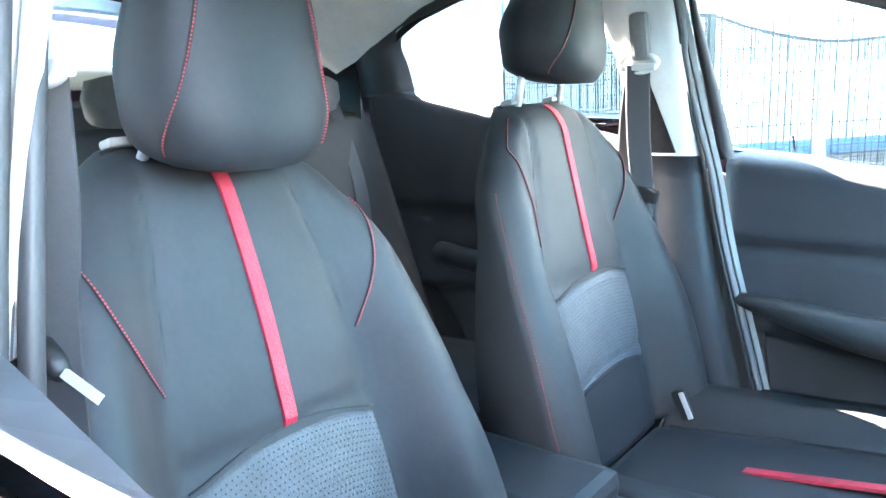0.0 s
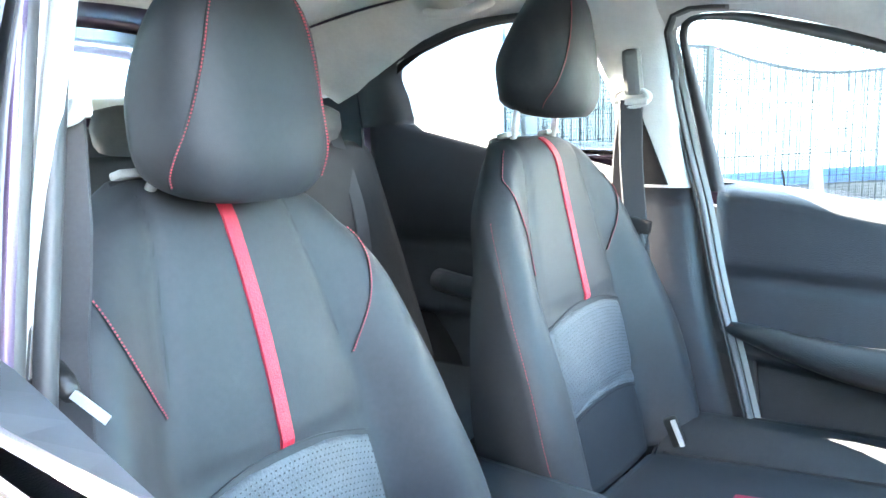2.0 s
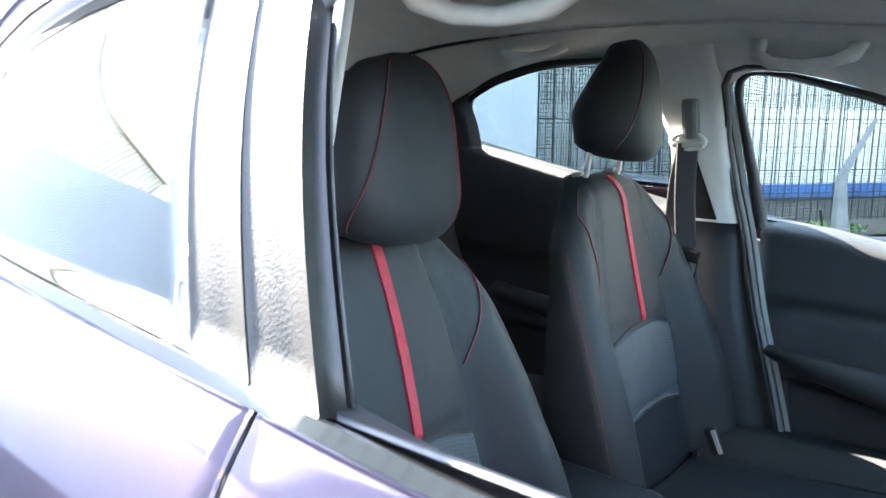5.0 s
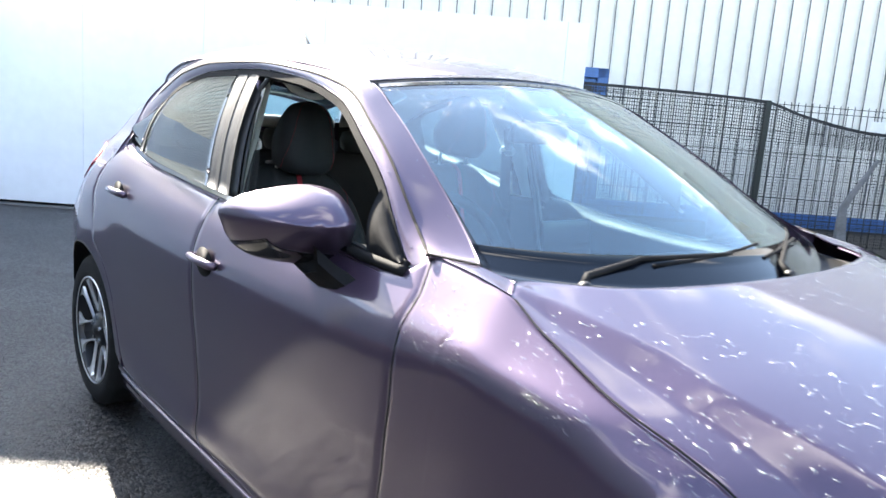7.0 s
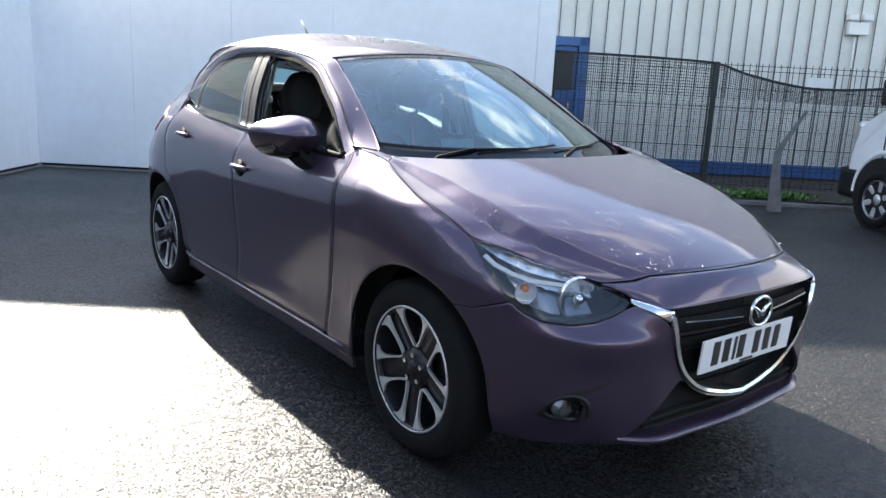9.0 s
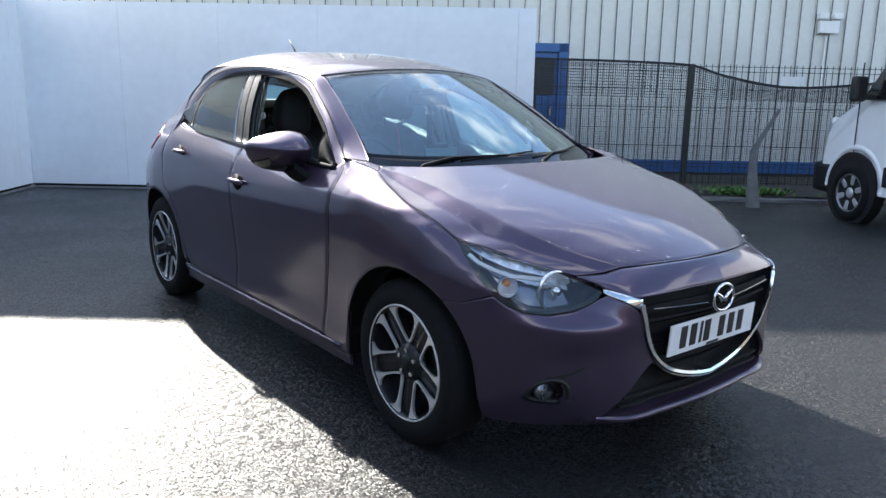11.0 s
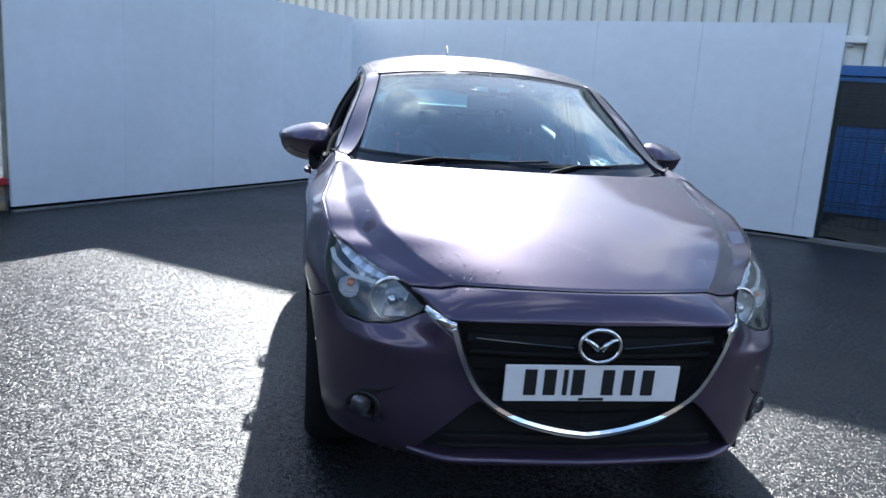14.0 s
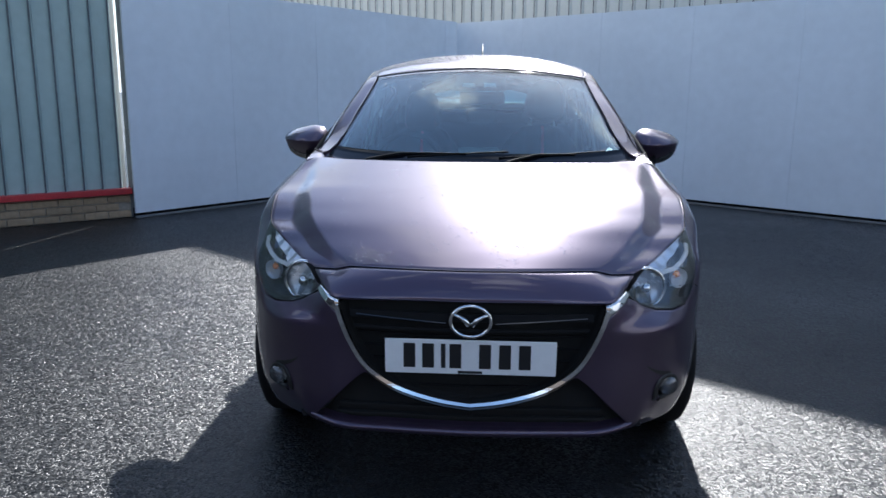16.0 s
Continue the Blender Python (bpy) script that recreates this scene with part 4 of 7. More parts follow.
def glasshouse(flip):
    # window edges along the belt and how far each leans back
    FW1, FM, RW0, RW1, RQ, LN = (1.35, 1.43, 1.51, 2.23, 2.265, .20) if flip else (1.578, 1.615, 1.66, 2.36, 2.39, .045)
    # painted pillar and cant rail between the windows and the roof
    ys = np.concatenate([np.linspace(.455, 1.08, 18), np.linspace(1.1, 2.53, 26)])
    P = np.array([[RAIL(y) * (1 - v) + TOP_EDGE(y) * v + np.array((.012, 0, .010)) * math.sin(math.pi * min(1, v + .12)) for v in (0, .04, .2, .4, .6, .8, .96, 1)] for y in ys])
    P[:, 0] = [RAIL(y) + (.004, 0, .004) for y in ys]
    # the pillar flares into the corner between wing and screen
    for i, y in enumerate(ys):
        w = min(1.0, max(0.0, (.60 - y) / .145)) ** 1.7
        for j, v in enumerate((0, .04, .2, .4, .6, .8, .96, 1)):
            P[i, j] += (FOOT_A + (FOOT_G - FOOT_A) * max(0, (v - .36) / .64) - P[i, j]) * w * min(1, v / .36)
    sheet("roof_rail", P, PAINT, car, "painted windscreen pillar and roof rail", flip=flip, thick=.03, roll=.001)
    # top of the wing between the pillar, the screen's corner and the bonnet
    w_ = np.array([(sy(.288), .9868)] + WING_TOP)
    s_ = np.linspace(w_[0, 0], w_[-1, 0], 16)
    z_ = np.interp(s_, w_[:, 0], w_[:, 1])
    low_ = S(door_warp(s_, z_), z_)[::-1]
    up_ = curve3([FOOT_A + (-.002, .002, -.001), (.722, .458, 1.0115), FOOT_G + (0, 0, -.001), (.677, .370, .999), (.668, .340, .993)])(np.linspace(0, 1, 16))
    sheet("wing_top", np.stack([low_ * (1 - v) + up_ * v + np.array((.0, 0, .002)) * math.sin(math.pi * v) for v in (0, .03, .15, .35, .6, .85, 1)]), PAINT, car, flip=flip, thick=.003, roll=0)
    foot_ = np.array([FOOT_A + (FOOT_G - FOOT_A) * v + np.array((.002, 0, .004)) for v in np.linspace(0, 1, 14)])
    ribbon("panel_gap", foot_ + (0, 0, -.001), np.tile((.3, -.2, .93), (14, 1)), .005, MATT, car, thick=.0015, flip=flip)
    # gap between the door's upper frame and the pillar
    yg = np.linspace(.455, 2.40, 60)
    w_ = (np.clip((.60 - yg) / .145, 0, 1) ** 1.7)[:, None]
    g_ = np.array([RAIL(y) * .64 + TOP_EDGE(y) * .36 + np.array((.0125, 0, .0105)) for y in yg])
    g_ = g_ + (FOOT_A + (.003, 0, .001) - g_) * w_
    ribbon("panel_gap", g_, np.tile((.75, -.2, .63), (60, 1)), .006, MATT, car, thick=.0015, flip=flip)
    # black window frame along the rail, bright strip along the belt
    yy = np.linspace(.56, RQ + .03, 60)
    r = np.array([RAIL(y) for y in yy])
    ribbon("window_frame_strip", r + (.002, 0, -.012), np.tile((.9, 0, .4), (60, 1)), .020, MATT, car, thick=.010, flip=flip)
    b = np.array([BELT_L(y) for y in yy])
    ribbon("belt_strip", b + (.010, 0, -.004), np.tile((.85, 0, .5), (60, 1)), .014, GLOSS, car, thick=.008, flip=flip)
    # mirror-corner glass and divider
    sheet("mirror_sail_panel", window_grid(.545, FW0, 0, 1, .005, .0, .055, 8, 10), MATT, car, "black triangular mirror panel", thick=.02, roll=.003, flip=flip)
    yf = np.linspace(.535, .72, 12)
    rod("sail_foot", [tuple(BELT_L(y) * (-1 if flip else 1, 1, 1) + ((-.014 if flip else .014), 0, .002)) for y in yf], .011, MATT, car)
    # front window: the driver's is wound down
    if not flip:
        sheet("front_door_glass", window_grid(FW0, FW1 + .01, .0, 1, -.006, .065, LN), TINT, car, thick=.004, roll=0, flip=flip).visible_shadow = False
    # pillar panels
    sheet("door_pillar_panel", window_grid(FW1, FM - .003, 0, 1, .006, LN, LN, 4, 12), BLACK, car, "satin black pillar panel", thick=.03, roll=.003, flip=flip)
    sheet("door_pillar_panel", window_grid(FM, RW0, 0, 1, .006, LN, LN, 4, 12), BLACK, car, "satin black pillar panel", thick=.03, roll=.003, flip=flip)
    # rear door glass, divider, quarter glass
    sheet("rear_door_glass", window_grid(RW0 - .014, RW1 + .01, .0, 1, .0, LN, .03), PRIVACY, car, thick=.004, roll=0, flip=flip).visible_shadow = False
    sheet("window_divider", window_grid(RW1, RQ, 0, 1, .004, .03, .03, 3, 8), BLACK, car, thick=.02, roll=0, flip=flip)
    sheet("rear_quarter_glass", window_grid(RQ, 2.49, 0.02, 1.0, .003, .03, .0), PRIVACY if flip else PAINT, car, "small dark corner window", thick=.004, roll=0, flip=flip)
    # body between belt and door tops
    ys = np.linspace(.50, 2.42, 40)
    P = np.array([[S(sy(y), float(BELT_Z(y)) - .014), BELT_L(y) + (.012, 0, -.012)] for y in ys])
    sheet("belt_moulding", P, PAINT, car, thick=.01, roll=0, flip=flip)
    # rear pillar: one smooth skin from the shoulder to the roof behind the side windows
    rows = []
    ends = [np.array(p) for p in ((.716, 2.425, 1.100), (.656, 2.89, 1.05), (.658, 2.535, 1.130), (.615, 2.86, 1.100), (.592, 2.565, 1.245), (.548, 2.81, 1.205), (.502, 2.585, 1.338), (.456, 2.77, 1.305))]
    for q in np.linspace(0, 1, 14):
        c = curve3([S(sy(2.405 + .55 * q), .985), S(sy(2.412 + .535 * q), 1.045 - .01 * q, .005)] + [a * (1 - q) + b * q for a, b in zip(ends[::2], ends[1::2])])
        rows.append(c(np.linspace(0, 1, 16)))
    G = np.array(rows)
    sheet("rear_pillar", G, PAINT, car, "painted rear pillar", flip=flip, thick=.012, roll=0)
    # door handles with finger cups
    k = -1 if flip else 1
    for y, z in ((1.335, .842), (2.13, .928)):
        p = S(sy(y), z)
        m = Matrix.Translation((k * (p[0] + .004), y, z))
        part("handle_cup", dome_bm(.054, .030, m @ pose(0, 0, 0, 0, 90 * k, 0) @ Matrix.Diagonal((.75, 1.0, .35, 1))), MATT, car, smooth=True)
        rod("door_handle", [(k * (p[0] + .006), y - .085, z + .002), (k * (p[0] + .020), y - .065, z + .004), (k * (p[0] + .025), y, z + .006), (k * (p[0] + .020), y + .06, z + .006), (k * (p[0] + .004), y + .078, z + .005)], [.010, .012, .012, .011, .009], PAINT, car, "painted pull handle")
    # door mirror: a wedge with a flat face, black base and a stalk
    out = curve3([(.775, .945), (.86, .948), (.965, .962), (1.030, .996), (1.062, 1.046), (1.028, 1.074), (.95, 1.098), (.845, 1.112), (.785, 1.102), (.742, 1.035), (.742, .975), (.775, .945)])(np.linspace(0, 1, 49))
    out = np.stack([.735 + (out[:, 0] - .742) * .80, out[:, 1] - .012 * (out[:, 1] < 1.02)], axis=1)
    cx_, cz_ = .860, 1.027
    P = []
    for v in np.sin(np.linspace(0, 1, 18) * math.pi / 2):
        r = max(.004, v)
        P.append([(cx_ + (x - cx_) * r, .862 - .145 * max(0.0, 1 - r ** 2.6) ** .62 * (1 - .42 * min(1.0, abs(z - cz_ - .012) * r / .075)) + .45 * (x - cx_) * r, cz_ + (z - cz_) * r + .010 * (1 - r * r)) for x, z in out])
    P = np.array(P)
    ctr = np.array((cx_, .80, cz_))
    ring_ = P[1:, :-1] * (k, 1, 1)
    a_, b_ = ring_.shape[:2]
    faces = [(i * b_ + j, i * b_ + (j + 1) % b_, (i + 1) * b_ + (j + 1) % b_, (i + 1) * b_ + j) for i in range(a_ - 1) for j in range(b_)] + [tuple(range(b_))[::-1]]
    mir = solid("door_mirror", ring_.reshape(-1, 3), faces if k > 0 else [f[::-1] for f in faces], PAINT, car, "painted door mirror with black base")
    gl = np.array([[(cx_ + (x - cx_) * f, .853 + .45 * (x - cx_) * f, cz_ + (z - cz_) * f) for x, z in out] for f in (.02, .5, .96)])
    sheet("mirror_glass", gl, CHROME, mir, thick=.004, roll=0, flip=flip, centre=ctr)
    sheet("mirror_lower_trim", (P[8:, 0:17] - ctr) * 1.012 + ctr + (0, 0, -.002), GLOSS, mir, thick=.004, roll=0, flip=flip, centre=ctr)
    prof = ((.752, .600, .705, .908), (.785, .615, .728, .900), (.806, .650, .765, .908), (.826, .695, .812, .930), (.846, .742, .845, .958))
    sheet("mirror_stalk", np.array([[(x, y0, z), (x, y0 + .006, z + .030), (x, (y0 + y1) / 2, z + .040), (x, y1, z + .032), (x, y1, z - .022), (x, (y0 + y1) / 2, z - .034), (x, y0 + .004, z - .020), (x, y0, z)] for x, y0, y1, z in prof]), MATT, mir, thick=.004, roll=0, flip=flip, centre=np.array((.79, .72, .945)))


both(glasshouse)


# rear screen and its wiper, shelf edge
def tail():
    kk = np.linspace(-1, 1, 17)
    P = np.array([[(k * (.50 - .07 * v), 2.86 + .05 * (1 - abs(k) ** 2) - .12 * v, 1.200 + .150 * v + .04 * v * (1 - k * k)) for k in kk] for v in np.linspace(0, 1, 8)])
    sheet("rear_screen", P, GLASS, car, thick=.004, roll=0).visible_shadow = False
    lower = np.array([[(k * (.57 - .06 * v), 2.96 + .05 * (1 - k * k) - .10 * v, 1.015 + .185 * v) for k in kk] for v in np.linspace(0, 1, 5)])
    sheet("tailgate_upper", lower, PAINT, car, thick=.012, roll=0)
    P2 = np.array([[(k * .43, 2.74 + .15 * v + .03 * (1 - k * k), 1.315 + .07 * (1 - k * k) - .040 * v) for k in kk] for v in (0, 1)])
    sheet("roof_spoiler", P2, PAINT, car, thick=.03)
    rod("rear_wiper", [(.02, 2.965, 1.200), (-.10, 2.955, 1.232), (-.35, 2.935, 1.245)], [.012, .007, .005], BLACK, car)
    rod("tailgate_frame", [(-.47, 2.875, 1.182), (-.3, 2.90, 1.182), (0, 2.91, 1.182), (.3, 2.90, 1.182), (.47, 2.875, 1.182)], .03, LIGHTTRIM, car)


tail()


# wipers, aerial
def wipers():
    def on_glass(x, up):
        """A point just over the screen at x, up metres along it from the line where bonnet and glass meet."""
        k = abs(x) / .665
        return np.array((x, .225 + .215 * k * k + .86 * up, .992 - .004 * k + .50 * up))
    for pivot, bend, tip, b0, b1 in ((-.50, -.33, -.05, -.30, .13), (.10, .25, .42, .09, .56)):
        arm = rod("wiper", [on_glass(pivot, -.03) + (0, -.01, .0), on_glass(pivot + .03, .0), on_glass(bend, .035) + (0, 0, .012), on_glass(tip, .045) + (0, 0, .008)], [.011, .008, .0055, .004], MATT, car, "black wiper arm and blade")
        rod("blade", [on_glass(x, .03 + .012 * i) for i, x in enumerate(np.linspace(b0, b1, 5))], .0045, MATT, arm)
        part("pivot_cap", dome_bm(.014, .012, Matrix.Translation(on_glass(pivot, -.03) + (0, -.01, .0)) @ pose(0, 0, 0, 180, 0, 0)), BLACK, arm, smooth=True)
    rod("aerial", [(0, 2.295, 1.50), (0, 2.32, 1.525), (0, 2.40, 1.60)], [.012, .006, .003], BLACK, car)


wipers()


# wheels
def wheel(x, y, k):
    """k: -1 on the driver's side. The rim's face lies at |x|."""
    w = thing("wheel", "", "")
    for key in ("label", "category"):
        if key in w:
            del w[key]
    w.parent = car
    R, r0, T = .311, .224, .185
    prof = [(r0 - .012, -.005), (r0 + .002, .004), (r0 + .016, .008), (r0 + .05, .010), (R - .03, .006), (R - .010, -.006), (R - .001, -.02), (R, -.06), (R, -T + .06), (R - .004, -T + .02), (R - .03, -T - .01), (r0, -T)]
    n = 64

    def lathe(name, prof, material, parent, n=64, label=""):
        verts, faces = [], []
        for a in range(n):
            c, s = math.cos(2 * math.pi * a / n), math.sin(2 * math.pi * a / n)
            for rr, d in prof:
                verts.append((x + k * d, y + rr * c, .305 + rr * s))
        m = len(prof)
        for a in range(n):
            for i in range(m - 1):
                faces.append((a * m + i, a * m + i + 1, ((a + 1) % n) * m + i + 1, ((a + 1) % n) * m + i))
        if k < 0:
            faces = [f[::-1] for f in faces]
        return solid(name, verts, faces, material, parent, label)
    lathe("tyre", prof, RUBBER, w, label="black low-profile tyre")
    rim = lathe("rim", [(r0 - .002, -.004), (r0 - .004, .004), (r0 - .012, .004), (r0 - .016, -.012), (r0 - .022, -.05), (r0 - .03, -.15), (.06, -.15)], GUNMETAL, w, label="dark and machined five-spoke alloy rim")
    lathe("rim_lip", [(r0 - .011, .001), (r0 - .010, .0055), (r0 - .004, .006), (r0 - .003, .001)], ALLOY, rim, label="thin machined rim edge")
    lathe("brake_disc", [(.045, -.085), (.135, -.085), (.135, -.10)], STEEL, rim)

    def at(rr, a, d):
        return Vector((x + k * d, y + rr * math.sin(a), .305 + rr * math.cos(a)))
    lathe("hub", [(.002, -.012), (.030, -.012), (.034, -.018), (.066, -.022), (.074, -.05)], GUNMETAL, rim, 30)
    lathe("hub_cap", [(.002, -.004), (.020, -.005), (.027, -.012)], GUNMETAL, rim, 24)
    for i in range(5):
        a0 = 2 * math.pi * i / 5
        # dark spoke body between two machined arms
        for sgn in (-1, 1):
            verts, faces = [], []
            for t in np.linspace(0, 1, 15):
                rr, d = .078 + (r0 - .006 - .078) * t, -.022 + .021 * t
                inner = float(np.interp(t, (0, .10, .25, .45, .68, .84, .93, 1), (.005, .14, .245, .31, .335, .30, .22, .10)))
                outer = float(np.interp(t, (0, .10, .25, .45, .68, .84, 1), (.13, .235, .305, .365, .415, .45, .50)))
                for ang, dd in ((inner, d), (outer, d), (outer + .012, d - .010), (inner + .004, d - .010)):
                    verts.append(at(rr, a0 + sgn * ang, dd))
            for j in range(14):
                for e in range(4):
                    faces.append((j * 4 + e, j * 4 + (e + 1) % 4, (j + 1) * 4 + (e + 1) % 4, (j + 1) * 4 + e))
            faces += [(3, 2, 1, 0), (56, 57, 58, 59)]
            solid("machined_arm", verts, faces, ALLOY, rim, smooth=False)
        verts, faces = [], []
        for j, t in enumerate(np.linspace(0, 1, 7)):
            rr = .050 + (r0 - .012 - .050) * t
            wdt = (.046 + .050 * t) / rr * .5
            d = -.030 + .012 * t
            ang = a0 + math.pi / 5
            for da, dd in ((-wdt, d - .008), (0, d), (wdt, d - .008), (wdt, d - .035), (-wdt, d - .035)):
                verts.append(at(rr, ang + da, dd))
        for j in range(6):
            for e in range(5):
                faces.append((j * 5 + e, j * 5 + (e + 1) % 5, (j + 1) * 5 + (e + 1) % 5, (j + 1) * 5 + e))
        faces += [(4, 3, 2, 1, 0), (30, 31, 32, 33, 34)]
        solid("spoke", verts, faces, GUNMETAL, rim, smooth=False)
        c = at(.048, a0, -.016)
        part("wheel_nut", disc_bm(.009, .012, Matrix.Translation(c) @ pose(0, 0, 0, 0, 90, 0), 6), CHROME, rim)


for wx, wy in ((.806, 0.0), (.806, 2.57)):
    for k in (-1, 1):
        wheel(k * wx, wy, k)


# dark inner body, floor and wheel housings that close the gaps
def underbody():
    part("underbody", box_bm((1.24, 3.3, .06), pose(0, 1.25, .24), .02), VOID, car)
    for y0, y1 in ((.42, 2.14),):
        for k in (-1, 1):
            part("inner_sill", box_bm((.10, y1 - y0, .16), pose(k * .735, (y0 + y1) / 2, .28), .01), VOID, car)
    for yc in (0.0, 2.57):
        for k in (-1, 1):
            verts, faces = [], []
            for i, a in enumerate(np.linspace(-.15, math.pi + .15, 22)):
                for xx in (.725, .56):
                    verts.append((k * xx, yc + .385 * math.cos(a), .305 + .385 * math.sin(a)))
            for i in range(21):
                faces.append((2 * i, 2 * i + 1, 2 * i + 3, 2 * i + 2))
            faces.append(tuple(range(1, 44, 2)))
            solid("wheel_housing", verts, faces, VOID, car)
    part("engine_bay", box_bm((1.05, .95, .40), pose(0, -.12, .48), .03), VOID, car)
    part("bulkhead", box_bm((1.56, .05, .60), pose(0, .435, .58), .02), VOID, car)


underbody()

# ---- the cabin ----
def smooth01(t):
    t = np.clip(t, 0, 1)
    return t * t * (3 - 2 * t)


HWZ = ((.46, .48, .6, .77, .85, .95, 1.0, 1.04), (.225, .250, .267, .251, .235, .213, .196, .176))


def seat(name, x0, yb, dz, head_z, head_y, lean, label):
    """A front seat; x0 its middle, yb the backrest's place at shoulder height, dz its height over the lower seat."""
    st = thing(name, label, "car seat", "front seats")

    def broad(x):
        """The passenger's backrest is fuller towards the middle of the car."""
        return np.where(np.asarray(x) < 0, np.asarray(x) * 1.12, x) if x0 > 0 else x

    hwz = pchip(*HWZ)
    xs_ = pchip((.46, .76, .93, 1.02, 1.06), (.135, .132, .106, .092, .088))
    bol = pchip((.46, .6, .77, .9, 1.0, 1.06), (.085, .075, .055, .032, .012, .0))
    zt, r = 1.072, .04

    def front(x, z):
        """How far back the front face lies at x from the middle and height z (of the lower seat)."""
        x, z = np.broadcast_arrays(np.asarray(x, float), np.asarray(z, float))
        y = yb + lean * (z - 1.05) - bol(z) * smooth01((np.abs(x) - xs_(z)) / .075)
        y = y - .008 * np.cos(np.clip(x / .13, -1, 1) * math.pi / 2) - .006 * np.exp(-((z - .68) / .09) ** 2)
        y = y + .006 * np.exp(-((np.abs(x) - xs_(z)) / .006) ** 2)
        y = y + .005 * np.exp(-((z - .765) / .007) ** 2) * (np.abs(x) < .135) + .005 * np.exp(-((z - .605) / .007) ** 2) * (np.abs(x) < .135)
        if x0 < 0:
            y = y - .012 * np.sin(math.pi * np.clip((z - .74) / .32, 0, 1))
        d = np.clip((z - (zt - .055)) / .055, 0, 1)
        return y + .045 * (1 - np.sqrt(1 - d**2 * .999))

    zs = np.concatenate([np.linspace(.44, 1.0, 52), zt - .072 * (1 - np.sin(np.linspace(0, math.pi / 2, 14)[1:])) * 1.0])
    N = 61
    def half(z):
        d2 = np.clip((np.asarray(z, float) - (zt - .16)) / .16, 0, 1)
        return hwz(np.minimum(z, 1.0)) * (1 - .70 * (1 - np.sqrt(np.maximum(0, 1 - d2 * d2))))

    def edge(x, z):
        hw = half(z)
        return r * (1 - np.sqrt(np.clip(1 - np.clip((np.abs(x) - (hw - r)) / r, 0, 1) ** 2, 0, 1)))
    rows = []
    for z in zs:
        d = float(np.clip((z - (zt - .072)) / .072, 0, 1))
        hw = float(half(z))
        x = np.sin(np.linspace(-math.pi / 2, math.pi / 2, N)) * hw
        y = front(x, z) + edge(x, z)
        xb = np.sin(np.linspace(math.pi / 2, -math.pi / 2, 30)) * hw * .97
        th = .15 - .06 * smooth01(np.array((z - .5) / .5)) - .04 * d
        yb2 = yb + lean * (z - 1.05) + th - .06 * np.abs(xb / hw) ** 3
        rows.append(np.concatenate([np.stack([broad(x) + x0, y, 0 * x + z + dz], 1), np.stack([broad(xb) + x0, np.maximum(yb2, yb + lean * (z - 1.05) + .045), 0 * xb + z + dz], 1)]))
    V = np.array(rows)
    a, b = V.shape[:2]
    faces = [(i * b + j, i * b + (j + 1) % b, (i + 1) * b + (j + 1) % b, (i + 1) * b + j) for i in range(a - 1) for j in range(b)]
    faces += [tuple(range(b))[::-1], tuple((a - 1) * b + j for j in range(b))]
    back = solid("backrest", V.reshape(-1, 3), faces, LEATHER, st, "black leather backrest with red stripe")

    def P(x, z, lift=.0015):
        x, z = np.broadcast_arrays(np.asarray(x, float), np.asarray(z, float))
        return np.stack([broad(x) + x0, front(x, z) + edge(x, z) - lift, z + dz], -1)

    def on(pts):
        q = P(*np.array(pts, float).T)
        return q

    def nor(q):
        return np.tile((0, -.94, .33), (len(q), 1))
    # red centre stripe
    z = np.linspace(.768, zt - .004, 40)
    q = P(0 * z, z, .001)
    nr = np.stack([0 * z, -1 + 0 * z, .33 + 1.2 * np.clip((z - 1.03) / .04, 0, 1)], 1)
    nr /= np.linalg.norm(nr, axis=1, keepdims=True)
    ribbon("red_stripe", q, nr, .0185, REDTRIM, back, "red leather stripe", thick=.0025)
    # seams and stitching
    for k in (-1, 1):
        z = np.linspace(.47, 1.055, 50)
        ribbon("seam", P(k * xs_(z), z, .0002), nor(z), .0035, SEAM, back, thick=.001)
        t = np.linspace(0, 1, 44)
        full = x0 > 0 and k < 0
        zc = (1.052 - .215 * t) if full else (.990 - .150 * t)
        xc = k * np.minimum((.160 - .030 * t + .012 * np.sin(math.pi * t)) if full else (.184 - .056 * t**.9 + .008 * np.sin(math.pi * t)), half(zc) - .010)
        line = P(xc, zc, .0022)
        ribbon("seam", line, nor(zc), .003, SEAM, back, thick=.001)
        vs, fs = [], []
        for i in range(0, 43):
            m0, m1 = line[i] * .85 + line[i + 1] * .15, line[i] * .30 + line[i + 1] * .70
            dd = (m1 - m0) / np.linalg.norm(m1 - m0)
            sd = np.cross(dd, (0, -.94, .33)) * .0008
            base = len(vs)
            up = np.array((0, -.0016, .0004))
            vs += [m0 - sd, m0 + sd, m1 + sd, m1 - sd, m0 - sd + up, m0 + sd + up, m1 + sd + up, m1 - sd + up]
            fs += [(base + 4, base + 5, base + 6, base + 7), (base, base + 1, base + 5, base + 4), (base + 1, base + 2, base + 6, base + 5), (base + 2, base + 3, base + 7, base + 6), (base + 3, base, base + 4, base + 7)]
        tagged(solid("stitching", vs, fs, REDTHREAD, back, "red stitching", smooth=False), kind="stuff")
        # stitched edge down the side bolster
        z = np.linspace(.50, .94, 90)
        hw = half(z)
        e = np.stack([x0 + broad(k * (hw - .006)), front(k * hw * .98, z) + .030, z + dz], 1)
        vs, fs = [], []
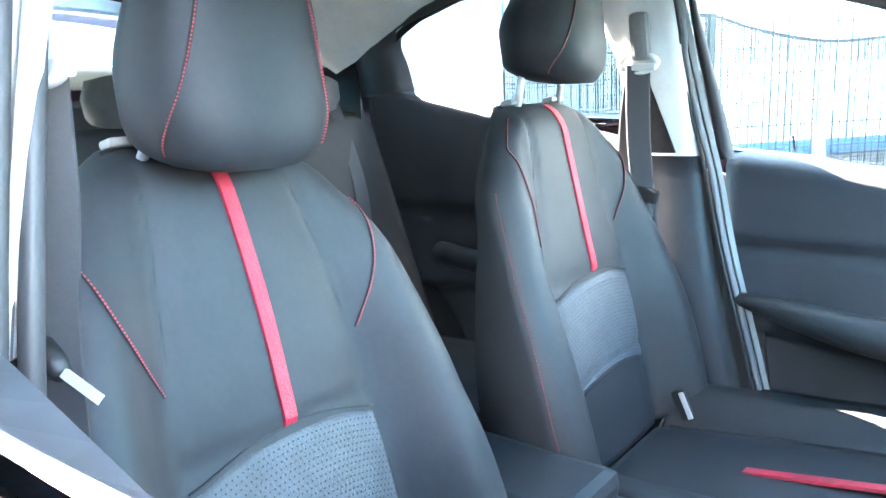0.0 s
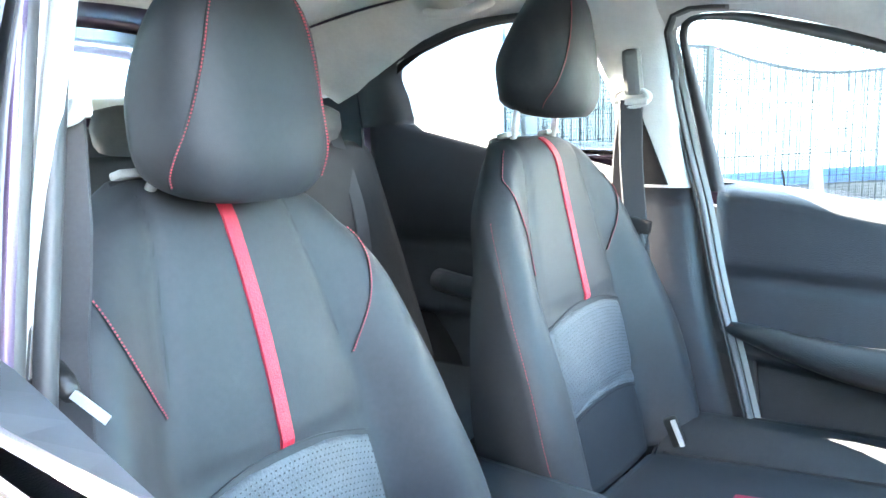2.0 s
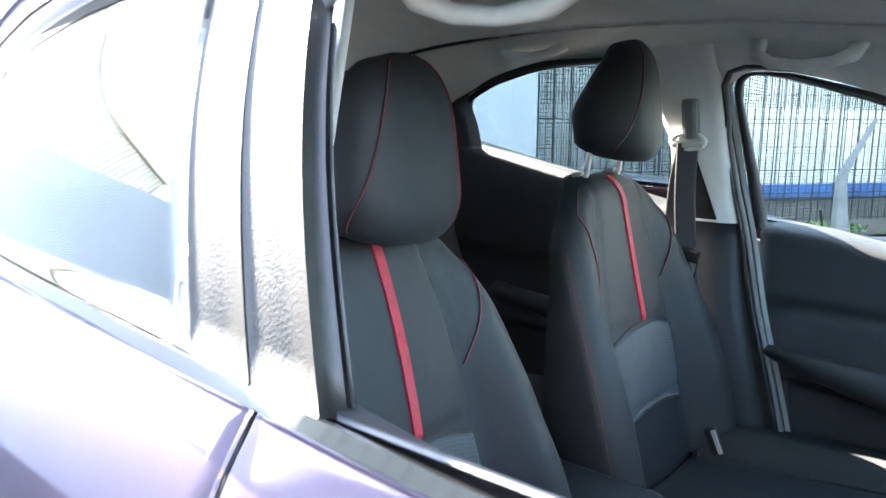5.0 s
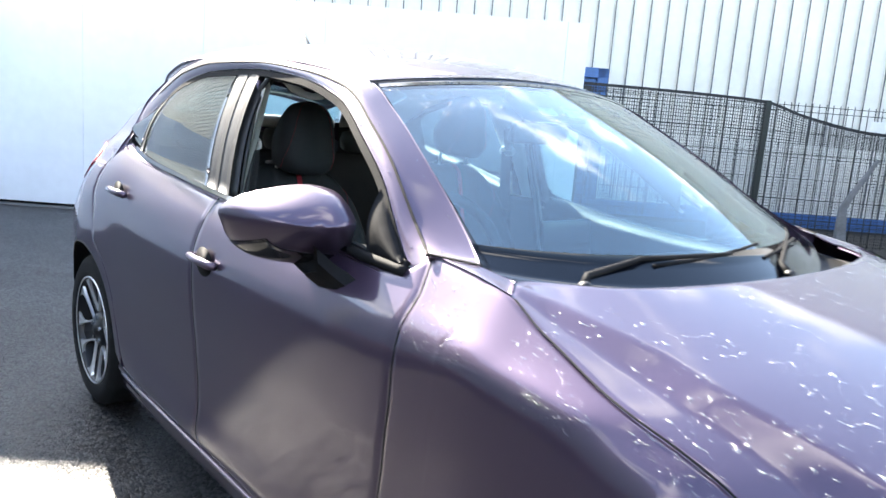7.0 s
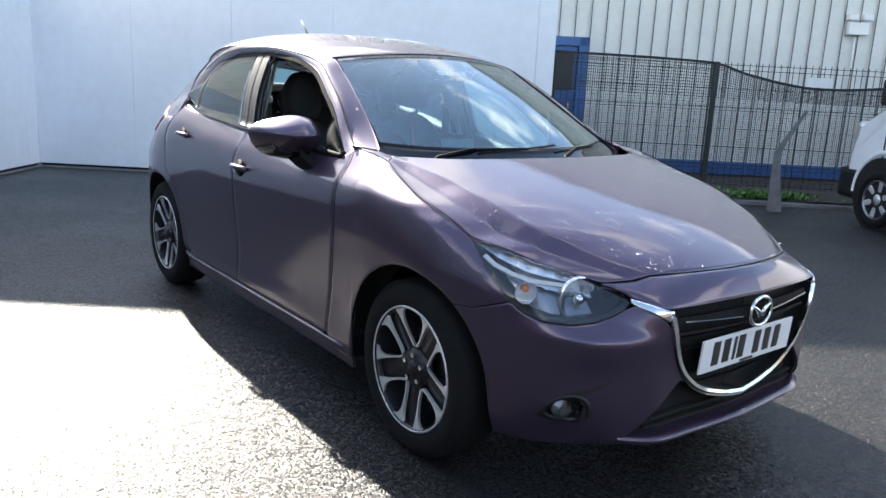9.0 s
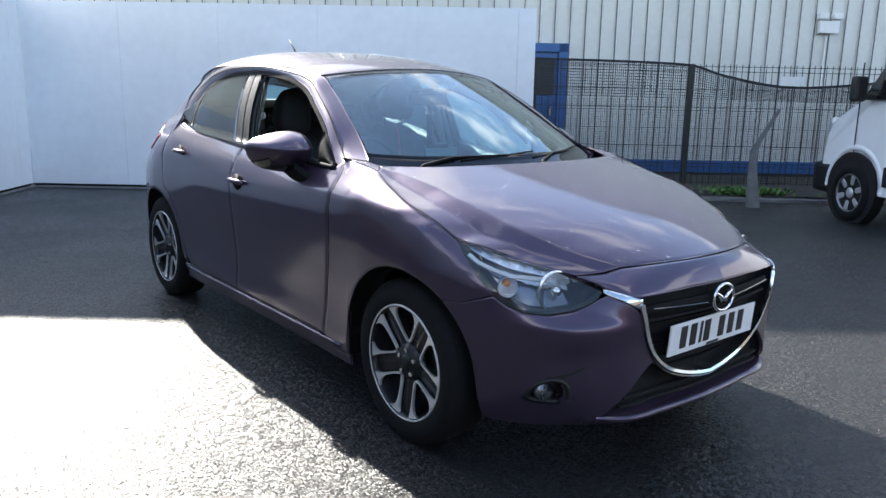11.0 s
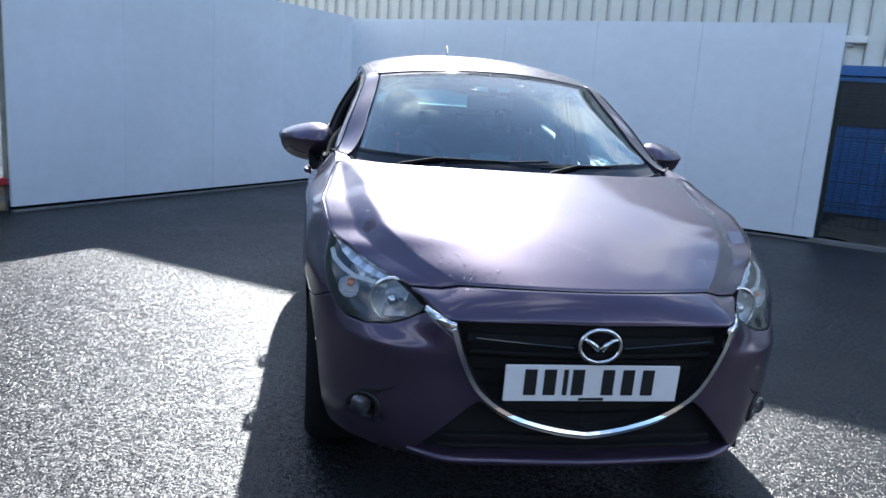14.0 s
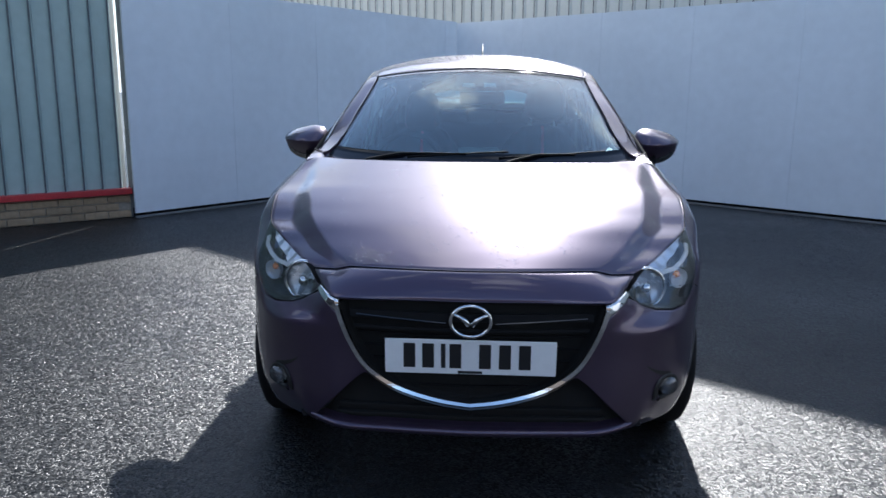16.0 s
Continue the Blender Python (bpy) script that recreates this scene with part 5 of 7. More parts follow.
        for i in range(0, 89):
            m0, m1 = e[i] * .8 + e[i + 1] * .2, e[i] * .3 + e[i + 1] * .7
            sd = np.array((0, .0009, 0))
            up = np.array((k * .004, -.004, 0))
            base = len(vs)
            vs += [m0 - sd, m0 + sd, m1 + sd, m1 - sd, m0 - sd + up, m0 + sd + up, m1 + sd + up, m1 - sd + up]
            fs += [(base + 4, base + 5, base + 6, base + 7), (base, base + 1, base + 5, base + 4), (base + 1, base + 2, base + 6, base + 5), (base + 2, base + 3, base + 7, base + 6), (base + 3, base, base + 4, base + 7)]
        tagged(solid("stitching", vs, fs, REDTHREAD, back, "red stitching", smooth=False), kind="stuff")
    # perforated insert with real holes' dimples
    u, v = np.linspace(-1, 1, 31), np.linspace(.597, .762, 20)
    G = np.array([[P(np.array(a * (float(xs_(z_)) - .004)), np.array(z_ - .024 * a * a), .002) for z_ in v] for a in u])
    ins = sheet("perforated_insert", G, MESH, back, "grey perforated cloth insert", thick=.003, roll=.002, centre=np.array((x0, 3.0, .7)))
    vs, fs = [], []
    for i, zz in enumerate(np.arange(.602, .758, .0066)):
        w = float(xs_(zz)) - .010
        for j, xx in enumerate(np.arange(-w, w, .0066)):
            xx = xx + (.0033 if i % 2 else 0)
            c = P(np.array(xx), np.array(zz - .024 * (xx / .13) ** 2), .0052)
            base = len(vs)
            vs += [c + np.array((.0012 * math.cos(a), .0, .0012 * math.sin(a))) for a in np.linspace(0, 2 * math.pi, 7)[:-1]]
            fs.append(tuple(range(base, base + 6)))
    tagged(solid("perforation", vs, fs, SEAM, ins, smooth=False), kind="stuff")
    for zz in (.768, .592):
        xx = np.linspace(-.128, .128, 24)
        q = P(xx, zz - .024 * (xx / .128) ** 2, .003)
        ribbon("seam", q, nor(xx), .0025, SEAM, back, thick=.001)
    # cushion
    cz = -.013 if x0 > 0 else 0.0
    u, v = np.linspace(-1, 1, 41), np.linspace(0, 1, 26)
    rows = []
    for t in v:
        y = 1.585 + dz * .3 + (yb - 1.735) - .54 * t
        hw = .255 + .012 * math.sin(math.pi * t)
        row = []
        for a in np.concatenate([np.sin(u * math.pi / 2)]):
            x = a * hw
            zz = .462 + .055 * t + .055 * smooth01(np.array((abs(x) - .135) / .07)) * (1 - .5 * t) - .05 * max(0, (t - .88) / .12) ** 2 - .045 * max(0, (abs(a) - .93) / .07) ** 2
            zz -= .006 * math.exp(-((abs(x) - .135) / .006) ** 2)
            row.append((x0 + x, y, float(zz) + cz))
        rows.append(row)
    T = np.array(rows)
    cush = sheet("cushion", T, LEATHER, st, "black leather seat cushion", thick=.13, roll=.006, centre=np.array((x0, 1.3, 0)))
    for k in (-1, 1):
        q = np.array([(x0 + k * .135, 1.56 - .5 * t, .4655 + .055 * t + cz - .004) for t in v])
        ribbon("seam", q, np.tile((0, 0, 1), (len(q), 1)), .004, SEAM, cush, thick=.003)
    if x0 > 0:
        q = np.array([(x0 - .01, 1.375 - .32 * t, .4825 + .049 * t + cz) for t in v])
        ribbon("red_stripe", q, np.tile((0, 0, 1), (len(q), 1)), .021, REDTRIM, cush, thick=.003)
    part("seat_base", box_bm((.40, .42, .17), pose(x0, 1.34, .33), .03), BLACK, st)
    for k in (-1, 1):
        part("side_cover", box_bm((.03, .34, .12), pose(x0 + k * .255, 1.42, .40), .012), BLACK, st)
    # headrest: deep at its foot, narrow at its crown
    hz, hy, H, hx = head_z, head_y, .122, x0 + (.005 if x0 < 0 else .012)
    wf = pchip((-1, -.95, -.8, -.5, -.1, .4, .72, .9, 1), (.055, .080, .106, .119, .118, .107, .086, .060, .015))
    df = pchip((-1, -.93, -.7, -.3, .3, .75, .93, 1), (.05, .10, .155, .158, .122, .080, .055, .02))
    rows = []
    for i in range(29):
        f = -math.cos(math.pi * i / 28)
        w, d = float(wf(f)), float(df(f))
        row = []
        for j in range(48):
            a = 2 * math.pi * j / 48
            ca, sa = math.cos(a), math.sin(a)
            v = .5 + .5 * abs(sa) ** .8 * (1 if sa > 0 else -1)
            xx = w * abs(ca) ** .7 * (1 if ca > 0 else -1) * (1 - .22 * (1 - v) ** 2 - .10 * v * v)
            row.append((hx + xx, hy + .12 * f * H + .028 * abs(f) ** 5 + d * v, hz + f * H))
        rows.append(row)
    V = np.array(rows)
    if x0 > 0:
        # turned a little outwards on its posts
        ca, sa, pv = math.cos(.24), math.sin(.24), np.array((hx, hy + .07))
        q = V[..., :2] - pv
        q = q * 1.10
        V[..., 0], V[..., 1] = pv[0] + q[..., 0] * ca - q[..., 1] * sa, pv[1] + q[..., 0] * sa + q[..., 1] * ca
    b = 48
    faces = [(i * b + j, i * b + (j + 1) % b, (i + 1) * b + (j + 1) % b, (i + 1) * b + j) for i in range(28) for j in range(b)]
    faces += [tuple(range(b))[::-1], tuple(28 * b + j for j in range(b))]
    hr = solid("headrest", V.reshape(-1, 3), faces, LEATHER, st, "black leather headrest with red stitching")
    for k in (-1, 1):
        pts = []
        for i in range(5, 27):
            f = -math.cos(math.pi * i / 28)
            j0 = 36 + k * (5.2 + (8.0 if k < 0 else 2.5) * (.5 - .5 * f) ** 3.0)
            j1 = int(math.floor(j0))
            pts.append(V[i, j1] * (1 - (j0 - j1)) + V[i, j1 + 1] * (j0 - j1) + (0, -.0012, 0))
        pts = np.array(pts)
        fine = curve3(pts)(np.linspace(0, 1, 70))
        vs, fs = [], []
        for i in range(69):
            m0, m1 = fine[i] * .82 + fine[i + 1] * .18, fine[i] * .3 + fine[i + 1] * .7
            sd, up = np.array((.0008, 0, 0)), np.array((k * .0006, -.0012, 0))
            base = len(vs)
            vs += [m0 - sd, m0 + sd, m1 + sd, m1 - sd, m0 - sd + up, m0 + sd + up, m1 + sd + up, m1 - sd + up]
            fs += [(base + 4, base + 5, base + 6, base + 7), (base, base + 1, base + 5, base + 4), (base + 1, base + 2, base + 6, base + 5), (base + 2, base + 3, base + 7, base + 6), (base + 3, base, base + 4, base + 7)]
        tagged(solid("stitching", vs, fs, REDTHREAD, hr, "red stitching", smooth=False), kind="stuff")
        ribbon("seam", fine + (0, .0006, 0), np.tile((0, -1, 0), (70, 1)), .0045, SEAM, hr, thick=.0008)
    for k in (-1, 1):
        rod("headrest_post", [(x0 + k * .070, yb + .045, 1.03 + dz), (x0 + k * .070, hy + .085, hz - H * .5)], .0065, ALLOY, hr)
        part("post_guide", box_bm((.046, .024, .010), pose(x0 + k * .070, yb + .048, zt + dz + .004, -12, 0, 0), .004), MIDGREY, back)
    return st


seat("driver_seat", -.357, 1.735, 0.0, 1.168, 1.625, .293, "black leather front seat with red stripe and stitching, driver's side")
seat("passenger_seat", .376, 1.732, .012, 1.238, 1.668, .235, "black leather front seat with red stripe, headrest raised on chrome posts")


def rear_bench():
    st = thing("rear_bench", "dark rear bench seat with three headrests", "car seat")
    u = np.linspace(-1, 1, 41)
    rows = []
    for z in np.concatenate([np.linspace(.45, 1.02, 16), [1.05, 1.068, 1.074]]):
        d = max(0, (z - 1.02) / .054)
        rows.append([(.62 * a, 2.36 + .36 * (z - .9) - .02 * math.cos(a * math.pi * 3) + .05 * (1 - math.sqrt(max(0, 1 - min(1, d) ** 2))), z) for a in u])
    sheet("backrest", np.array(rows), REARCLOTH, st, thick=.12, roll=.004, centre=np.array((0, 5, .7)))
    T = np.array([[(.62 * a, 2.33 - .48 * t, .50 + .03 * t - .015 * abs(a) ** 4 - .03 * max(0, (t - .85) / .15) ** 2) for a in u] for t in np.linspace(0, 1, 12)])
    sheet("cushion", T, REARCLOTH, st, thick=.16, roll=.004, centre=np.array((0, 2, 0)))
    for x in (-.40, 0, .40):
        h = part("headrest", box_bm((.235, .11, .105), pose(x, 2.47, 1.118, 12, 0, 0), .049), REARHEAD, st, smooth=True)
        for k in (-1, 1):
            rod("headrest_post", [(x + k * .06, 2.45, 1.0), (x + k * .06, 2.47, 1.09)], .006, CHROME, h)
    for k in (-1, 1):
        q = curve3([(k * .50, 2.45, 1.10), (k * .47, 2.34, .90), (k * .40, 2.26, .70), (k * .34, 2.22, .56)])(np.linspace(0, 1, 14))
        ribbon("seat_belt", q, np.tile((0, -1, .2), (14, 1)), .046, BELT, st, thick=.0015)
    rod("red_tag", [(.02, 2.08, .55), (.05, 2.06, .54), (.08, 2.05, .56)], .008, REDTRIM, st)


rear_bench()


def closed_door_frame():
    """The passenger door's window frame with rounded upper corner, its seals and the lining above it."""
    t = np.linspace(0, 1, 60)
    glass = curve3([(.684, 1.509, .957), (.682, 1.512, .972), (.657, 1.536, 1.093), (.629, 1.561, 1.214), (.618, 1.570, 1.262), (.613, 1.562, 1.286), (.611, 1.535, 1.295), (.615, 1.483, 1.290), (.624, 1.385, 1.263), (.635, 1.236, 1.216), (.655, 1.05, 1.145), (.690, .80, 1.02)])(t)
    outer = curve3([(.676, 1.538, .957), (.674, 1.541, .972), (.651, 1.561, 1.095), (.622, 1.580, 1.222), (.613, 1.585, 1.268), (.608, 1.574, 1.292), (.606, 1.546, 1.301), (.607, 1.483, 1.298), (.614, 1.385, 1.276), (.625, 1.236, 1.231), (.645, 1.05, 1.160), (.680, .80, 1.04)])(t)
    mid = (glass + outer) / 2 + (-.006, 0, 0)
    sheet("inner_frame", np.stack([glass + (.050, .030, 0), glass, mid, outer, outer + (.02, .004, 0)], axis=1), SEAL, car, "black inner window frame", thick=.004, roll=0, centre=np.array((3.0, 1.3, 1.1)))
    band = curve3([(.668, 1.405, .42), (.680, 1.462, .62), (.680, 1.510, .80), (.673, 1.535, .93), (.654, 1.563, 1.06), (.622, 1.589, 1.222), (.611, 1.595, 1.272), (.605, 1.580, 1.299), (.603, 1.546, 1.308), (.604, 1.46, 1.302)])(t)
    # grey instead of body paint: sunlight on this edge is put into its colour
    ribbon("door_frame_edge", band, np.tile((-.85, -.5, 0), (60, 1)), .011, MIDGREY, car, "door edge in pale grey for the sunlight on its paint", thick=.004)
    for dx, dy, r_, mt in ((-.009, .013, .0065, GREYSEAL), (-.014, .023, .0035, SEAL), (-.003, .007, .0025, SEAL)):
        rod("door_seal", [tuple(p + (dx, dy * (1 if i < 46 else .5), .004 * (i > 46))) for i, p in enumerate(band)][::2], r_, mt, car)
    part("door_jamb", box_bm((.02, .16, .64), pose(.712, 1.53, .655, -6, 0, 0), .004), SEAL, car)
    # dark surround of the rear door's window, broad at its rear corner
    a = curve3([(.600, 2.497, 1.10), (.588, 2.478, 1.177), (.577, 2.456, 1.246), (.570, 2.409, 1.289), (.566, 2.326, 1.315), (.563, 2.219, 1.331), (.562, 2.104, 1.337), (.562, 1.978, 1.340), (.562, 1.78, 1.341)])(t)
    b = curve3([(.598, 2.290, 1.11), (.588, 2.300, 1.177), (.580, 2.312, 1.222), (.574, 2.300, 1.252), (.572, 2.26, 1.272), (.568, 2.20, 1.288), (.566, 2.104, 1.312), (.565, 1.978, 1.326), (.565, 1.78, 1.330)])(t)
    sheet("rear_window_frame", np.stack([a + (.03, 0, 0), a, (a + b) / 2 + (-.005, 0, 0), b, b + (.04, 0, 0)], axis=1), TRIMSOFT, car, "dark surround of the rear window", thick=.004, roll=0, centre=np.array((3.0, 1.9, 1.1)))
    # pale lining from the window's upper edge to the roof
    ys = np.linspace(.86, 2.16, 66)
    zl = np.interp(ys, (.86, 1.05, 1.236, 1.385, 1.483, 1.55, 1.575, 1.60, 1.66, 1.76, 1.92, 2.10, 2.16), (1.085, 1.163, 1.234, 1.279, 1.301, 1.302, 1.292, 1.27, 1.28, 1.331, 1.332, 1.331, 1.318))
    xl = np.interp(zl, (1.08, 1.2, 1.3, 1.34), (.650, .624, .600, .582))
    low = np.stack([xl, ys, zl], 1)
    top = np.array([RAIL(y) + (-.020, 0, -.010) for y in ys])
    sheet("window_lining", np.stack([low + (.02, 0, .002), low, (low + top) / 2 + (-.006, 0, -.004), top], axis=1), HEADLINER, car, "pale lining over the windows", thick=.004, roll=0, centre=np.array((3.0, 1.5, 1.2)))


def cabin(flip):
    k = -1 if flip else 1
    # inner door panels with a groove and an armrest
    for nm, y0, y1 in (("front_door_trim", .60, 1.530), ("rear_door_trim", 1.70, 2.20 if flip else 2.47)):
        ys, zs = np.linspace(y0, y1, 30), np.concatenate([np.linspace(.34, .955, 44), [.966, .972]])
        G = []
        for y in ys:
            row = []
            for z in zs:
                top = (.962 if flip else float(np.interp(y, (.9, 1.23, 1.39, 1.52), (.905, .925, .955, .966)))) if nm[0] == "f" else (.985 if flip else .985 + .30 * max(0, (y - 1.75)) * .75)
                zz = .34 + (z - .34) * (top + .012 - .34) / (.972 - .34)
                x = .700 + .02 * smooth01(np.array((.9 - zz) / .5)) * -1 + (.045 if zz < .60 else 0)
                gr = .778 if nm[0] == "f" else .80
                x += .010 * math.exp(-((zz - gr) / .008) ** 2)
                x -= .012 * smooth01(np.array((zz - gr) / .03))
                if zz > top - .02:
                    x += .05 * ((zz - top + .02) / .032) ** 2
                row.append((float(x) - (.10 * max(0, y - 2.0) ** 1.3 if nm[0] == "r" else 0), y, zz))
            G.append(row)
        pan = sheet(nm, np.array(G), TRIMSOFT if nm[0] == "r" else TRIM, car, "dark moulded inner door panel", thick=.02, roll=.006, flip=flip, centre=np.array((3.0, 1.2, .6)))
        if nm[0] == "f":
            c = curve3([(.682, 1.505, .678), (.660, 1.43, .672), (.640, 1.34, .662), (.632, 1.22, .650), (.632, 1.05, .650), (.650, .80, .66), (.67, .72, .67)])(np.linspace(0, 1, 24))
            c = c * (k, 1, 1)
            rr = np.interp(np.linspace(0, 1, 24), (0, .15, .4, .7, 1), (.012, .026, .040, .044, .02))
            arm = rod("armrest", [tuple(p) for p in c], [float(r_) for r_ in rr], TRIMSOFT, pan, "padded armrest with red stitching", n=16)
            st_ = [(p[0] - k * r_ * .72, p[1], p[2] + r_ * .60) for p, r_ in zip(c, rr)]
            rod("stitching", st_, .0013, REDTHREAD, arm, n=5)
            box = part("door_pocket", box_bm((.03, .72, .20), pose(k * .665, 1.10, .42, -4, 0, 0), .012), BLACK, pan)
        else:
            c = curve3([(.66, 2.25, .70), (.64, 2.1, .69), (.635, 1.9, .68), (.65, 1.78, .69)])(np.linspace(0, 1, 12)) * (k, 1, 1)
            rod("armrest", [tuple(p) for p in c], .03, TRIMSOFT, pan, n=12)
        # window sill cap between panel and glass
        yy = np.linspace(y0, y1, 20)
        if nm[0] == "f":
            top = [.962 if flip else float(np.interp(y, (.9, 1.23, 1.39, 1.52), (.905, .925, .955, .966))) for y in yy]
            P = np.array([[(.722, y, t + .006), (.745, y, t + .008), (float(BELT_L(y)[0]) - .012, y, min(float(BELT_L(y)[2]) + .004, t + .050 if flip else t + .004))] for y, t in zip(yy, top)])
            if flip:
                # the cap broadens inwards to the pillar
                w_ = np.interp(yy, (.9, 1.2, 1.43, 1.53), (.746, .742, .702, .690))
                P[:, 0, 0], P[:, 1, 0], P[:, 1, 2] = w_ - .003, w_ + .004, .993
            sheet("sill_cap", P, SILLTRIM if flip else BLACK, pan, thick=.006, roll=0, flip=flip, centre=np.array((0, 1.2, 0)))
    # centre pillar: pale upper trim, dark lower trim
    def pillar(z0, z1, mat_, nm, x_off=0.0):
        rows = []
        for z in np.linspace(z0, z1, 16):
            t = (z - .9) / .5
            xm = .655 - .105 * max(0, t) ** 1.1 + .02 * max(0, -t)
            yf = (1.515 if flip else 1.566) + .055 * (0 if flip else 1) * max(0, t) - .10 * max(0, -t) ** 1.5
            ybk = 1.715 + .015 * max(0, t) + .05 * max(0, -t)
            if not flip:
                ybk += .010 + .06 * max(0, z - 1.15) / .15
            rows.append([(xm + .030, yf - .006, z), (xm + .010, yf + .004, z), (xm, yf + .02, z), (xm - .004, yf + .06, z), (xm - .004, ybk - .05, z), (xm + .002, ybk - .012, z), (xm + .03, ybk, z)])
        return sheet(nm, np.array(rows) - (x_off, 0, 0), mat_, car, thick=.01, roll=0, flip=flip, centre=np.array((3.0, 1.6, 1.0)))
    up = pillar(.945, 1.40, LIGHTTRIM, "pillar_upper_trim")
    low = pillar(.30, .965, TRIM, "pillar_lower_trim", .004)
    if flip:
        # inner sheet of the pillar between its trim and the outer panel
        zc = np.linspace(.96, 1.36, 12)
        h_ = np.clip((zc - 1.02) / .34, 0, 1)
        xi = .655 - .105 * np.maximum(0, (zc - .9) / .5) ** 1.1 + .022
        xo = .772 - .178 * h_ + .018 * np.sin(np.pi * h_) - .020
        yc = 1.512 + .19 * h_
        sheet("pillar_core", np.stack([np.stack([xi, yc, zc], 1), np.stack([np.maximum(xo, xi + .004), yc, zc], 1)], axis=1), SEAL, car, thick=.004, roll=0, flip=flip, centre=np.array((.7, 3.0, 1.1)))
        # door seals
        for dx, dy, mt, r_ in ((0, 0, SEAL, .008), (.028, -.018, SEAL, .007)):
            c = [(k * (.668 + dx - .105 * max(0, (z - .9) / .5) ** 1.1), 1.50 + dy + .055 * max(0, (z - .9) / .5) - .10 * max(0, (.9 - z) / .5) ** 1.5, z) for z in np.linspace(.33, 1.31, 22)]
            e = c[-1]
            c += [(k * (RAIL(y)[0] - .020 + dx * .5), y, RAIL(y)[2] - .004 + dx * .2) for y in (e[1] - .05, e[1] - .10, 1.35, 1.2, 1.05, .9, .75)]
            rod("door_seal", c, r_, mt, car)
        c = [(k * (.700 - .105 * max(0, (z - .9) / .5) ** 1.1), 1.485 + .055 * max(0, (z - .9) / .5), z) for z in np.linspace(.94, 1.34, 12)]
        rod("door_frame_edge", c, .010, PAINT, car)
        # inner cover of the door frame at the pillar
        G = window_grid(1.36, 1.435, -.02, 1, -.034, .20, .20, 4, 10)
        sheet("inner_frame", G, SEAL, car, thick=.004, roll=0, flip=flip)
    else:
        closed_door_frame()
    # belt: height adjuster, ring, webbing, latch
    by = .085 if flip else 0.0
    belt = part("seat_belt", box_bm((.024, .038, .092), pose(k * (.597 if flip else .583), 1.666 - by, 1.200, 0, -12 * k, 0), .011), MIDGREY, car, "dark seat belt hung from a pale adjuster")
    part("belt_ring", ring_bm(.030, .006, pose(k * .590, 1.672 - by, 1.150, 0, 90, 0) @ Matrix.Diagonal((.62, 1.25, 1, 1))), WHITEBOX, belt, "pale oval belt guide", smooth=True)
    part("belt_guide", box_bm((.012, .075, .014), pose(k * .588, 1.672 - by, 1.142), .004), LIGHTTRIM, belt)
    if flip:
        q = curve3([(-.588, 1.583, 1.146), (-.590, 1.588, 1.05), (-.598, 1.602, .94), (-.605, 1.60, .72), (-.612, 1.56, .45)])(np.linspace(0, 1, 16))
        ribbon("webbing", q, np.tile((-.62, -.78, 0), (16, 1)), .029, BELT, belt, thick=.0012)
        ribbon("latch_plate", [(-.612, 1.574, .926), (-.606, 1.560, .916), (-.600, 1.546, .906)], np.tile((-.55, -.8, .1), (3, 1)), .008, ALLOY, belt, "steel belt tongue", thick=.0015)
        rod("latch_grip", [(-.606, 1.624, .938), (-.610, 1.606, .938), (-.612, 1.588, .931), (-.612, 1.574, .924)], [.006, .010, .011, .007], BLACK, belt)
    else:
        q = curve3([(.588, 1.672, 1.146), (.590, 1.672, 1.05), (.600, 1.665, .90), (.605, 1.645, .72), (.612, 1.60, .45)])(np.linspace(0, 1, 16))
        ribbon("webbing", q, np.tile((-.9, -.4, 0), (16, 1)), .047, BELT, belt, thick=.0012)
        solid("belt_slot", [(.600, 1.660, 1.125), (.633, 1.612, .972), (.633, 1.662, .972), (.604, 1.660, 1.125), (.640, 1.612, .972), (.640, 1.662, .972)], [(0, 1, 2), (5, 4, 3), (0, 3, 4, 1), (1, 4, 5, 2), (2, 5, 3, 0)], MATT, belt, smooth=False)
        part("latch_plate", box_bm((.006, .020, .05), pose(.585, 1.642, .858, 14, 0, 0), .002), CHROME, belt)
        part("latch_grip", box_bm((.014, .055, .03), pose(.587, 1.652, .892, 10, 0, 0), .006), BLACK, belt)
        buckle = part("buckle", box_bm((.020, .024, .060), pose(.505, 1.535, .500, -24, 0, 0), .006), BLACK, belt)
        part("buckle_edge", box_bm((.006, .010, .054), pose(.492, 1.524, .504, -24, 0, 0), .002), ALLOY, buckle)
    q = curve3([(.600, 1.676 - by, 1.146), (.622, 1.70 - by, 1.05), (.640, 1.715 - by, .93)])(np.linspace(0, 1, 8)) * (k, 1, 1)
    ribbon("webbing", q, np.tile((-k * .9, -.4, 0), (8, 1)), .047, BELT, belt, thick=.0012)
    # roof lining edge, grab handle, rear pillar trim
    ys = np.linspace(1.02, 2.5, 34)
    A = np.array([RAIL(y) + (-.016, 0, -.012) for y in ys])
    B = np.array([TOP_EDGE(y) * (1, 1, 1) + (-.055 - .04, 0, -.022) for y in ys])
    M = (A + B) / 2 + (-.016, 0, -.012)
    sheet("roof_side_lining", np.stack([A, M, B], axis=1), HEADLINER, car, thick=.006, roll=0, flip=flip, centre=np.array((3, 1.5, 3)))
    ys = np.linspace(.50, 1.06, 14)
    A = np.array([RAIL(y) + (-.03, .0, -.01) for y in ys])
    B = np.array([TOP_EDGE(y) + (-.015, .03, -.018) for y in ys])
